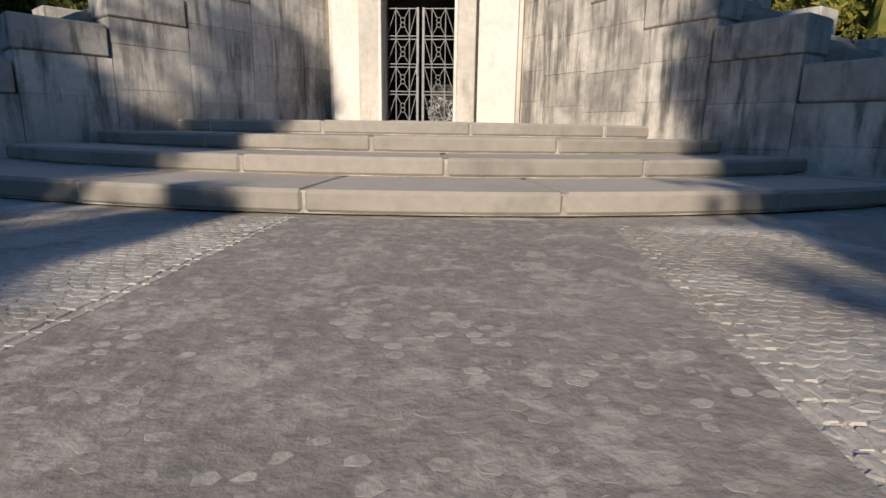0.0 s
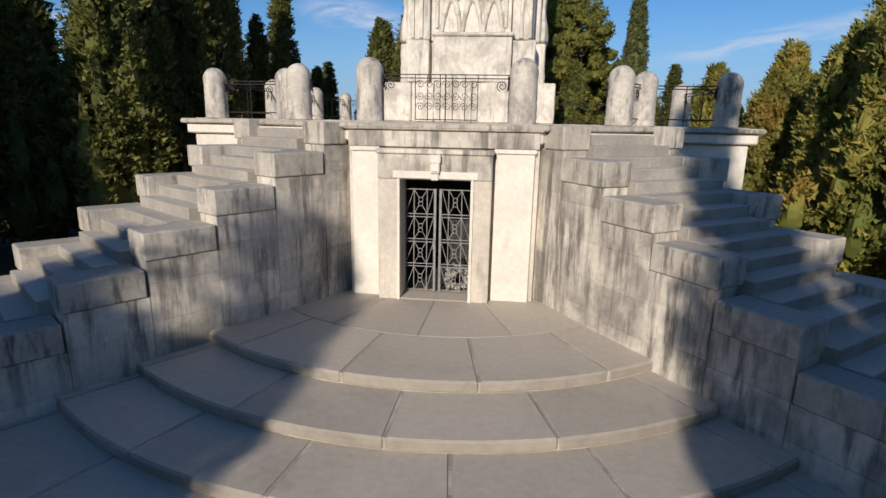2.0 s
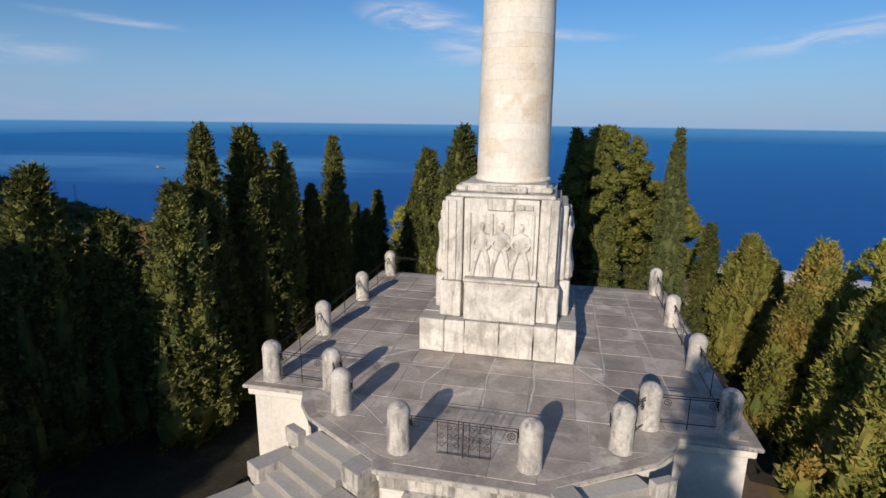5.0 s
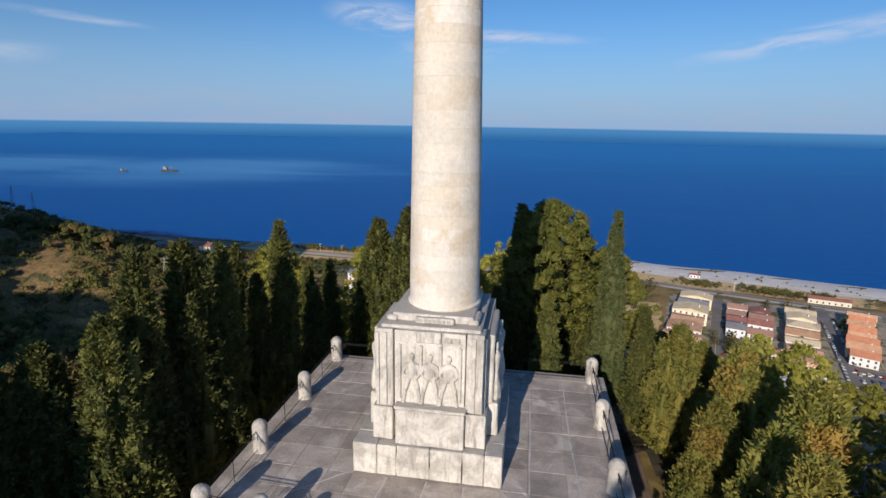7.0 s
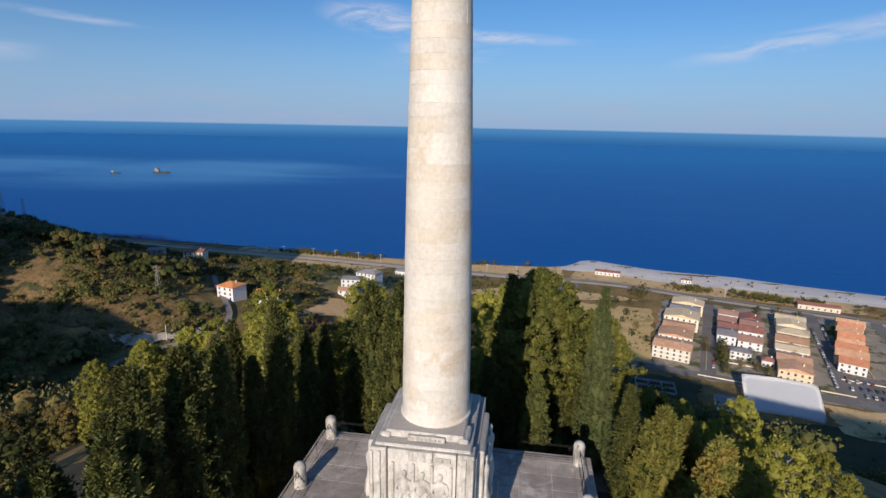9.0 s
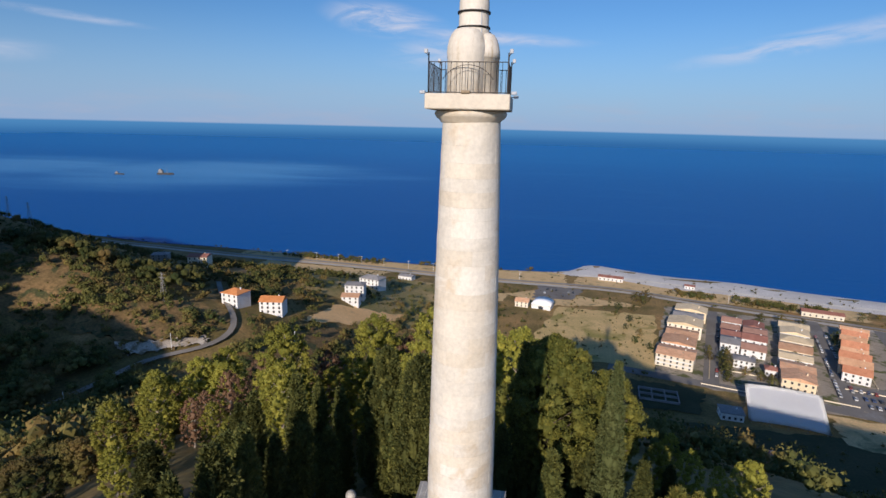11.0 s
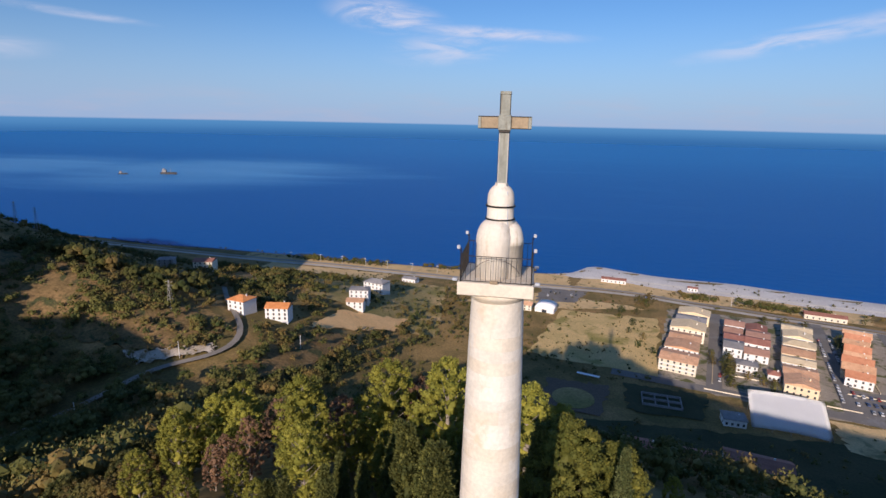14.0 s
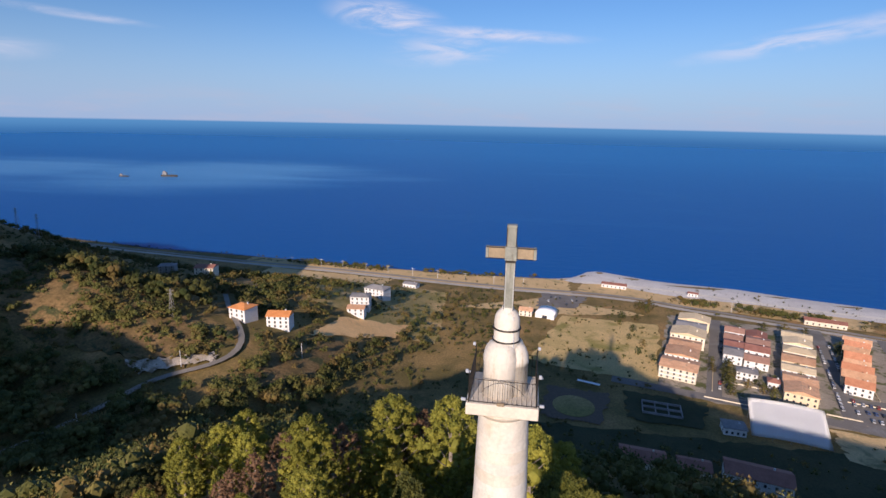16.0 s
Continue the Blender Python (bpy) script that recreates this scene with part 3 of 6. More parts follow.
plot("ploughed_field", [(-127, 281), (-89, 339), (-82, 374), (-124, 322)], FIELD, 0.6)
plot("dry_clearing", [(-134, 212), (-114, 220), (-104, 306), (-124, 280)], DRYSLOPE, 0.5, 24)
plot("verge_lot", [(-280, 498), (-138, 474), (-134, 517), (-276, 530)], STUBBLE, 0.26, 20)
plot("shore_earth", [(52, 518), (285, 452), (300, 488), (64, 552)], STUBBLE, 0.24, 24)
plot("hall_car_park", [(12, 456), (47, 458), (62, 498), (20, 502)], ASPHALT, 0.42)
plot("orchard_grass", [(-150, 330), (-60, 352), (-70, 480), (-190, 486)], ORCHARD, 0.4, 24)
plot("coast_meadow", [(-60, 440), (40, 440), (110, 455), (20, 484)], STUBBLE, 0.24, 20)
plot("shore_verge", [(-320, 541), (46, 500), (48, 560), (-320, 575)], STUBBLE, 0.22, 20)
plot("sports_ground", [(14, 268), (46, 262), (56, 300), (20, 304)], EARTH, 0.5)
tagged(part("infield", lathe([(0.1, -0.2), (12, -0.2), (12, 0.15), (0.1, 0.15)], 36, (0, 0)), ORCHARD), kind="structure").location = (33, 281, float(ground_z(33, 281)) + 0.55)
# site takes the shade-darkened grass colour to sit dim below the hill
plot("building_site", [(62, 274), (100, 268), (112, 300), (66, 306)], MEADOW, 0.5)
plot("hill_track", [(-308, 226), (-300, 240), (-283, 250), (-292, 234)], SAND, 0.6)
plot("dry_slope", [(-318, 206), (-164, 214), (-160, 248), (-312, 292)], DRYSLOPE, 0.7, 44)
plot("town_ground", [(84, 312), (252, 262), (285, 428), (128, 462)], YARD, 0.2, 24)
# sheet laid to darken the plain within the hill's shadow
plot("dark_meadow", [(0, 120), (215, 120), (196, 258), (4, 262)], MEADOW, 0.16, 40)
plot("road_bank", [(-181, 203), (-152, 224), (-158, 229), (-192, 208)], SCREE, 1.2, 20)

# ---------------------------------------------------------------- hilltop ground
# litter sheets, part of the tree shade held in their dark colour
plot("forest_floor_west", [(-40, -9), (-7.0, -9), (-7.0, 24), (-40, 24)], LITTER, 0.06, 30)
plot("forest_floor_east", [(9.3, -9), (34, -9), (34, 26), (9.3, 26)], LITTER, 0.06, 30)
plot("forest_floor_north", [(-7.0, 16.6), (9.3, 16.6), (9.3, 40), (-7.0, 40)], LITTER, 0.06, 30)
tagged(part("path", box(7.4, 9.2, -6, 22, -0.85, -0.70, 0.03), EARTH), kind="structure")
tagged(part("forecourt", box(-16, 16, -40, 0.5, -0.95, -0.735), BED), kind="structure")

# ---------------------------------------------------------------- terrace
CX = -0.05                                  # the monument's axis
TOP = 3.5                                   # terrace level above the crypt's threshold


def mirrored(points, side):
    pts = [(CX + side * x, y) for x, y in points]
    return pts if side > 0 else pts[::-1]


def outline(grow):
    half = [(1.86 + grow, 0.0 - grow), (2.0 + grow, 0.2), (4.42, 1.75 - grow), (4.9, 2.35 - grow), (5.15, 2.95 - grow), (6.98 + grow, 2.95 - grow), (6.98 + grow, 15.72 + grow)]
    return [(CX + x, y) for x, y in half] + [(CX - x, y) for x, y in half[::-1]]


terrace = thing("terrace", "raised cream stone terrace with grey slab paving and moulded cornice", "terrace")
tagged(terrace, kind="structure")
# walls, leaving the crypt chamber open behind the door
part("wall", prism([(CX + x, y) for x, y in ((6.84, 3.06), (6.84, 15.6), (-6.84, 15.6), (-6.84, 3.06), (-4.4, 3.06), (-4.4, 3.5), (4.4, 3.5), (4.4, 3.06))], -1.2, 3.12), CREAM, terrace)
for s in (1, -1):
    part("wall", prism(mirrored([(1.3, 0.12), (2.05, 0.3), (4.4, 1.8), (5.1, 2.98), (4.4, 3.5), (1.3, 3.5)], s), -1.0, 3.12), CREAM, terrace)
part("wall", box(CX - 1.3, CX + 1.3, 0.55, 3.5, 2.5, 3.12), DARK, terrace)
part("cornice", prism(outline(0.02), 3.12, 3.36, 0.03), CREAM, terrace)
part("cornice_cap", prism(outline(0.13), 3.364, 3.474, 0.03), COPING, terrace)
# grey paving slabs in pale mortar
part("mortar_bed", prism(outline(0.085), 3.4742, 3.4865), PAVING, terrace)
part("front_screed", prism([(CX - 5.0, 3.09), (CX - 4.3, 1.95), (CX - 2.0, 0.45), (CX - 1.25, 0.27), (CX + 1.25, 0.27), (CX + 2.0, 0.45), (CX + 4.3, 1.95), (CX + 5.0, 3.09)], 3.476, 3.4935), PAVING, terrace)
slab_cache = {}


def slab(x0, x1, y0, y1, z0, z1, material, parent, name="paving_slab"):
    """A paving slab on a mesh that slabs of its size share."""
    key = (round(x1 - x0, 2), round(y1 - y0, 2), round(z1 - z0, 3), material.name)
    if key not in slab_cache:
        me = bpy.data.meshes.new(name)
        b = box(-key[0] / 2, key[0] / 2, -key[1] / 2, key[1] / 2, -key[2] / 2, key[2] / 2, 0.008)
        b.to_mesh(me)
        b.free()
        me.materials.append(material)
        slab_cache[key] = me
    ob = new(name, slab_cache[key])
    ob.parent = parent
    ob.location = ((x0 + x1) / 2, (y0 + y1) / 2, (z0 + z1) / 2)
    return ob


rng = random.Random(5)
xs = [-6.85, -6.2, -4.85, -3.5, -2.6, -1.3, 0.0, 1.3, 2.6, 3.5, 4.85, 6.2, 6.85]
ys = [3.1, 4.2, 5.3, 6.42, 7.7, 9.0, 10.3, 11.75, 12.9, 14.0, 15.1, 15.6]
for i in range(len(xs) - 1):
    for j in range(len(ys) - 1):
        if -2.6 <= xs[i] < 2.6 and 6.42 <= ys[j] < 11.75:
            continue
        slab(CX + xs[i] + 0.012, CX + xs[i + 1] - 0.012, ys[j] + 0.012, ys[j + 1] - 0.012, 3.478, 3.5 + rng.uniform(-0.003, 0.003), PAVING, terrace)
for x0, x1, y0, y1 in ((-4.3, -2.9, 1.95, 3.09), (-2.9, -1.6, 1.25, 3.09), (-1.6, -0.5, 0.2, 1.6), (-0.5, 0.6, 0.2, 1.6), (0.6, 1.7, 0.2, 1.6), (-1.6, -0.5, 1.6, 3.09),
                       (-0.5, 0.6, 1.6, 3.09), (0.6, 1.7, 1.6, 3.09), (1.7, 2.9, 1.25, 3.09), (2.9, 4.3, 1.95, 3.09)):
    slab(CX + x0 + 0.012, CX + x1 - 0.012, y0 + 0.012, y1 - 0.012, 3.478, 3.5, PAVING, terrace)

# wandering seams of pale repair mortar over the slabs
for line in ([(-2.58, 6.62), (-3.04, 6.27), (-3.82, 5.55), (-4.4, 5.05), (-4.65, 4.3), (-4.3, 3.4), (-3.4, 2.75), (-2.4, 1.75)], [(2.5, 6.5), (3.3, 5.5), (4.3, 4.3), (4.5, 3.6)], [(-1.4, 6.4), (-1.52, 5.3), (-1.9, 4.2), (-1.75, 3.2)],
             [(0.0, 6.4), (-0.08, 5.0), (0.02, 3.2)], [(1.3, 6.4), (1.36, 4.6), (1.28, 3.2)], [(3.45, 13.9), (3.52, 10.0), (3.5, 6.0)], [(5.0, 14.8), (5.05, 10.0), (5.3, 5.0)]):
    pts, prev = [], None
    for (x0, y0), (x1, y1) in zip(line, line[1:]):
        for k in range(6):
            pts.append((x0 + (x1 - x0) * k / 6 + rng.uniform(-0.012, 0.012), y0 + (y1 - y0) * k / 6))
    pts.append(line[-1])
    vs, fs = [], []
    for i, (x, y) in enumerate(pts):
        a, c = pts[max(i - 1, 0)], pts[min(i + 1, len(pts) - 1)]
        d = Vector((c[0] - a[0], c[1] - a[1])).normalized() * rng.uniform(0.014, 0.030)
        for z in (3.498, 3.508):
            vs += [(x - d.y, y + d.x, z), (x + d.y, y - d.x, z)]
    for i in range(len(pts) - 1):
        p0, p1 = 4 * i, 4 * i + 4
        fs += [(p0 + 2, p0 + 3, p1 + 3, p1 + 2), (p0, p0 + 2, p1 + 2, p1), (p0 + 3, p0 + 1, p1 + 1, p1 + 3)]
    arrays("mortar_seam", vs, fs, MORTAR, terrace)

# ---------------------------------------------------------------- crypt front
DX = -0.15                                  # the door's middle
front = thing("crypt_front", "streaked cream stone doorway front with flat pilasters and moulded surround", "facade")
for x0, x1 in ((CX - 1.86, DX - 1.10), (DX + 1.08, CX + 1.86)):
    part("wall", box(x0, x1, 0.04, 0.5, -0.75, 3.12), DOORSTONE, front)
part("wall", box(DX - 1.10, DX + 1.08, 0.04, 0.5, 2.41, 3.12), STONE, front)
for x0, x1 in ((-1.83, -1.30), (0.98, 1.72)):
    part("pilaster", box(x0, x1, -0.06, 0.06, 0.0, 2.93, 0.012), CREAM, front, "pale cream pilaster with a moulded cap")
    part("pilaster_cap", box(x0 - 0.03, x1 + 0.03, -0.10, 0.06, 2.934, 3.02, 0.015), CREAM, front)
part("frieze", box(CX - 1.85, CX + 1.85, -0.05, 0.08, 3.024, 3.34, 0.012), STONE, front)
part("cornice_moulding", box(CX - 1.92, CX + 1.92, -0.12, 0.10, 3.344, 3.45, 0.02), COPING, front)
# surround: jambs, lintel with ears, inner fillet and a scrolled keystone
for x0, x1 in ((DX - 1.12, DX - 0.68), (DX + 0.68, DX + 1.08)):
    part("jamb", box(x0, x1, -0.27, 0.42, 0.0, 2.42, 0.015), DOORSTONE, front)
part("lintel", box(DX - 1.12, DX + 1.08, -0.27, 0.42, 2.424, 2.90, 0.015), STONE, front)
part("lintel_moulding", box(DX - 1.15, DX + 1.11, -0.31, 0.05, 2.904, 3.0, 0.02), STONE, front)
for x0, x1 in ((DX - 0.74, DX - 0.685), (DX + 0.685, DX + 0.74)):
    part("inner_fillet", box(x0, x1, -0.30, -0.272, 0.0, 2.44, 0.008), CREAM, front)
part("inner_fillet", box(DX - 0.82, DX + 0.82, -0.30, -0.272, 2.445, 2.585, 0.008), CREAM, front)
key = bmesh.new()
for z0, z1, y, w in ((2.42, 2.55, -0.36, 0.075), (2.55, 2.74, -0.40, 0.09), (2.74, 2.90, -0.38, 0.11)):
    key = box(DX - w, DX + w, y, -0.27, z0, z1, 0.02, key)
part("keystone", lathe([(0.01, 2.60), (0.07, 2.60), (0.07, 2.61)], 8, (DX, -0.38), key), CREAM, front)
part("threshold", box(DX - 0.70, DX + 0.70, -0.25, 0.45, -0.08, 0.03, 0.012), COURT, front)
# chamber behind the gate, its gloom put into near-black walls and floor
crypt = thing("crypt_chamber", "crypt chamber behind the gate, walls coloured near black for its gloom", "chamber")
tagged(crypt, kind="structure")
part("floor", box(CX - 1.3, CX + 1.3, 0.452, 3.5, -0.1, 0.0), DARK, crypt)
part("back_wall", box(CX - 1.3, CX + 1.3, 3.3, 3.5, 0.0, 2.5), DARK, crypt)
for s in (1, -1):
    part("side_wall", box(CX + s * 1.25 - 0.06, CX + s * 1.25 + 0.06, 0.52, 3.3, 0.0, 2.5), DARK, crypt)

# the wrought gate: two leaves with diamonds, rings and raking bars
gate = thing("iron_gate", "closed double gate of grey painted wrought iron with rings and diamonds", "gate")
GY = 0.22
for s in (-1, 1):
    x_in, x_out = DX + s * 0.03, DX + s * 0.66
    leaf = part("leaf", box(min(x_in, x_in + s * 0.05), max(x_in, x_in + s * 0.05), GY - 0.025, GY + 0.025, 0.05, 2.20, 0.005), GATEIRON, gate, "gate leaf stile")
    for z in (0.07, 0.58, 0.64, 1.10, 1.16, 1.62, 1.68, 2.18):
        part("rail", bar((x_in, GY, z), (x_out, GY, z), 0.011), GATEIRON, leaf)
    for k in (0.30, 0.72, 1.0):
        x = x_in + (x_out - x_in) * k
        part("upright", bar((x, GY, 0.06), (x, GY, 2.2), 0.011), GATEIRON, leaf)
    a0, a1 = x_in + (x_out - x_in) * 0.30, x_in + (x_out - x_in) * 0.72
    m = (a0 + a1) / 2
    for z0, z1 in ((0.07, 0.58), (0.64, 1.10), (1.16, 1.62), (1.68, 2.18)):
        zc = (z0 + z1) / 2
        b = None
        for xa, za in ((a0, z0), (a1, z0), (a0, z1), (a1, z1)):
            sx_ = 1 if xa > m else -1
            sz_ = 1 if za > zc else -1
            b = bar((xa, GY, za), (m + sx_ * 0.03, GY, zc + sz_ * 0.07), 0.009, 5, b)
        b = ring((m, GY, zc + 0.045), 0.045, 0.009, "y", 10, bm=b)
        b = ring((m, GY, zc - 0.045), 0.045, 0.009, "y", 10, bm=b)
        part("diamond", b, GATEIRON, leaf)
        part("raking_bar", bar((x_in + s * 0.05, GY, z1), (a0 if abs(a0 - x_in) < abs(a1 - x_in) else a1, GY, z0), 0.008, 5), GATEIRON, leaf)
        part("raking_bar", bar((x_out, GY, z0), (a1 if abs(a1 - x_out) < abs(a0 - x_out) else a0, GY, z1), 0.008, 5), GATEIRON, leaf)
part("lock", box(DX - 0.09, DX - 0.04, GY - 0.05, GY + 0.03, 0.95, 1.15, 0.008), GATEIRON, gate)
wreath = thing("dried_wreath", "dried grey leaf wreath leaning behind the gate", "wreath", (DX + 0.40, 0.55, 0.0))
rw = np.random.default_rng(3)
a = rw.uniform(0, 2 * np.pi, 260)
c = np.stack([0.2 * np.cos(a) + rw.normal(0, 0.05, 260), rw.normal(0, 0.04, 260), 0.27 + 0.2 * np.sin(a) + rw.normal(0, 0.05, 260)], -1)
u, v = rw.normal(0, 0.03, (260, 3)), rw.normal(0, 0.03, (260, 3))
c[:, 2] = np.maximum(c[:, 2], 0.06)
arrays("leaves", np.stack([c - u, c - v, c + u, c + v], 1).reshape(-1, 3), np.arange(260 * 4).reshape(-1, 4), MORTAR, wreath)

# ---------------------------------------------------------------- forecourt steps: rings of slabs round the door
forecourt = thing("forecourt_steps", "four low curved concrete steps with radial joints before the crypt", "steps")
tagged(forecourt, kind="structure")
RC = (CX, 2.3)
RADII = [0.0, 6.0, 7.15, 8.2, 9.35]


def wedge(r0, r1, a0, a1, z0, z1, bev, n=6):
    pts = [(RC[0] + r1 * math.sin(a0 + (a1 - a0) * i / n), RC[1] - r1 * math.cos(a0 + (a1 - a0) * i / n)) for i in range(n + 1)]
    pts += [(RC[0] + r0 * math.sin(a1 + (a0 - a1) * i / n), RC[1] - r0 * math.cos(a1 + (a0 - a1) * i / n)) for i in range(n + 1)]
    return prism(pts, z0, z1, bev)


for k in range(1, 5):
    z = -0.18 * (k - 1)
    r0, r1 = max(RADII[k - 1] - 0.12, 2.15), RADII[k]
    half = radians((42, 48, 52, 56)[k - 1])
    first, pitch = ((9.5, 19.0), (-0.7, 17.0), (-8.1, 13.8), (-0.9, 11.7))[k - 1]
    cuts = [radians(first + pitch * q) for q in range(-5, 6) if abs(radians(first + pitch * q)) < half - 0.03]
    cuts = [-half] + cuts + [half]
    gap = 0.006 / r1
    if k == 1:                               # the landing before the door has an inner ring
        inner_cuts = [-half] + [radians(-1.6 + 21.0 * q) for q in (-1, 0, 1)] + [half]
        for a0, a1 in zip(inner_cuts, inner_cuts[1:]):
            part("step_slab", wedge(r0, 4.40, a0 + gap, a1 - gap, z - 0.176, z + rng.uniform(-0.003, 0.003), 0.012), COURT, forecourt)
        r0 = 4.412
    for a0, a1 in zip(cuts, cuts[1:]):
        part("step_slab", wedge(r0, r1, a0 + gap, a1 - gap, z - 0.176, z + rng.uniform(-0.004, 0.004), 0.03), COURT, forecourt)
    part("joint_bed", wedge(2.2 if k == 1 else r0, r1 - 0.02, cuts[0], cuts[-1], z - 0.178, z - 0.012, 0, 20), BED, forecourt)
part("landing", box(CX - 2.4, CX + 2.4, -0.2, 0.06, -0.3, -0.004), COURT, forecourt)

# ---------------------------------------------------------------- the two flights of stairs
def stair_point(s, w, side):
    """The plan point s metres down the flight and w metres out from its inner face."""
    x, y, n = -2.0, 0.16, 12
    w = w + 0.10 + 0.085 * s if w > 2.1 else w          # the flight widens towards its foot
    th = radians(61)
    for i in range(n):
        th = radians(61 - 1.7 * s * (i + 0.5) / n)
        x, y = x - math.cos(th) * s / n, y - math.sin(th) * s / n
    th = radians(61 - 1.7 * s)
    x, y = x - math.sin(th) * w, y + math.cos(th) * w
    return (CX - side * (x - CX), y)


def strip(s0, s1, w0, w1, side):
    n = 2
    pts = [stair_point(s0 + (s1 - s0) * i / n, w0, side) for i in range(n + 1)] + [stair_point(s1 + (s0 - s1) * i / n, w1, side) for i in range(n + 1)]
    return pts if side > 0 else pts[::-1]


for side in (-1, 1):
    flight = thing("staircase", "curving stone stair flight with stepped parapet blocks, rain-streaked grey", "staircase", group="flights of stairs")
    tread, rise, bl = 0.377, 0.185, 1.131
    for i in range(22):
        s0 = 0.02 + tread * i
        top = TOP - rise * (i + 1)
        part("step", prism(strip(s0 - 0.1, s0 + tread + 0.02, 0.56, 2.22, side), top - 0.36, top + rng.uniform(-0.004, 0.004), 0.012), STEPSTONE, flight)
    for k in range(7):
        s0, s1 = (0.0 if k == 0 else 0.62 + bl * (k - 1)), 0.62 + bl * k
        top = 3.47 - 0.555 * k
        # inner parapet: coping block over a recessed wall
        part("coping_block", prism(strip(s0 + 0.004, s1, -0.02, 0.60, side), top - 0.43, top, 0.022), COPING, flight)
        foot = -0.9
        part("inner_wall", prism(strip(s0 + (-0.028 if k else -0.25), s1 - 0.03, 0.045, 0.56, side), -0.9, top - 0.436, 0.004), STONE, flight)
        # facing blocks in courses, joints a little open
        while foot < top - 0.46:
            head = top - 0.438 if top - 0.438 - foot < 0.85 else foot + rng.choice((0.56, 0.62, 0.68))
            part("wall_block", prism(strip(s0 + (-0.026 if k else -0.25), s1 - 0.034, 0.012 + rng.uniform(-0.004, 0.006), 0.05, side), foot + 0.0015, head - 0.0015, 0.004), STONE, flight)
            foot = head
        # outer parapet
        o0, o1 = (0.35 if k == 0 else 0.62 + bl * (k - 1)), 0.62 + bl * k + 0.02
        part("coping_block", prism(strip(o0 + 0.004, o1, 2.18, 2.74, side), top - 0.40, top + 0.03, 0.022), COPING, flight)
        part("outer_wall", prism(strip(o0 - 0.03 if k else o0, o1 - 0.05, 2.22, 2.70, side), -1.2, top - 0.406, 0.01), STONE, flight)
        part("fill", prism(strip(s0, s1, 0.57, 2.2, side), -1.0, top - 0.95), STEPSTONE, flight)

# ---------------------------------------------------------------- posts and railings
posts = [(-6.42, 3.35), (6.32, 3.35), (-4.45, 3.25), (4.38, 3.25), (-3.68, 2.1), (3.58, 2.0), (-1.66, 0.78), (1.46, 0.78)]
posts += [(s * 6.42 + CX, y) for s in (-1, 1) for y in (7.1, 11.15, 15.2)]
PH, PR = 1.26, 0.285
first_post = None
for i, (x, y) in enumerate(posts):
    if first_post is None:
        first_post = thing("stone_post", "round-topped weathered stone post with an iron bracket", "post", (x, y, TOP), group="terrace posts")
        prof = [(PR + 0.012, 0.0), (PR + 0.012, 0.02)] + [(PR - 0.012 * k / 10 + (0.004 if k % 2 else -0.004), 0.02 + 0.096 * k) for k in range(10)]
        prof += [(PR * math.cos(a), 0.97 + 0.29 * math.sin(a)) for a in np.linspace(0.05, 1.45, 8)]
        part("shaft", lathe(prof, 28), POSTSTONE, first_post, "", True)
        b = ring((0.0, -0.30, 0.78), 0.06, 0.012, "y", 10)
        b = bar((-0.10, -0.30, 0.9), (0.10, -0.30, 0.62), 0.014, 5, b)
        b = bar((0.10, -0.30, 0.9), (-0.06, -0.30, 0.66), 0.014, 5, b)
        b = bar((0.0, -0.315, 0.78), (0.0, -0.24, 0.78), 0.02, 5, b)
        part("bracket", b, IRON, first_post, "black iron scroll bracket")
        first_post.rotation_euler = (0, 0, radians(90))
    else:
        turn = (90 if i == 6 else -90) if i in (6, 7) else (-90 if x < 0 else 90) * (1 if y > 4 else -1)
        p_ = copy_thing(first_post, pose(x, y, TOP, 0, 0, turn + rng.uniform(-8, 8)))


def railing(a, b, label, panel=False):
    """Two rails between posts, with scrolled ends; the front one has a grille in its middle."""
    rail = thing("iron_railing", label, "railing", group="terrace railings")
    a, b = Vector((*a, 0)), Vector((*b, 0))
    d = (b - a).normalized()
    a, b = a + d * 0.27, b - d * 0.27
    for z in (TOP + 0.93, TOP + 0.86) if panel else (TOP + 0.93, TOP + 0.86, TOP + 0.16):
        part("rail", bar((a.x, a.y, z), (b.x, b.y, z), 0.010 if panel else 0.013), IRON, rail)
    n = 2
    for k in range(1, n):
        q = a.lerp(b, k / n)
        part("baluster", bar((q.x, q.y, TOP), (q.x, q.y, TOP + 0.93), 0.013), IRON, rail)
    for q, s in ((a, 1), (b, -1)):
        c = q + d * s * 0.16
        m = Matrix.Translation((c.x, c.y, TOP + 0.72)) @ Matrix.Rotation(math.atan2(d.y, d.x), 4, "Z")
        sc = ring((0, 0, 0), 0.02, 0.010, "y", 18, 0, 3.4 * math.pi, None, 0.09)
        bmesh.ops.transform(sc, matrix=m, verts=sc.verts)
        part("scroll", sc, IRON, rail)
    return rail, a, b, d


side_label = "thin black iron railing with scrolled ends between stone posts"
for s in (-1, 1):
    ys_ = [3.35, 7.1, 11.15, 15.2]
    for y0, y1 in zip(ys_, ys_[1:]):
        railing((CX + s * 6.42, y0), (CX + s * 6.42, y1), side_label)
    railing((CX + s * 6.37, 3.35), (CX + s * 4.42, 3.25), side_label)
    railing((CX + s * 4.42, 3.25), (CX + s * 3.63, 2.05), side_label)
railing((CX - 6.42, 15.2), (CX + 6.42, 15.2), side_label)
grille, a, b, d = railing((-1.66, 0.78), (1.46, 0.78), "black iron balustrade with a scrolled grille panel over the crypt door", True)
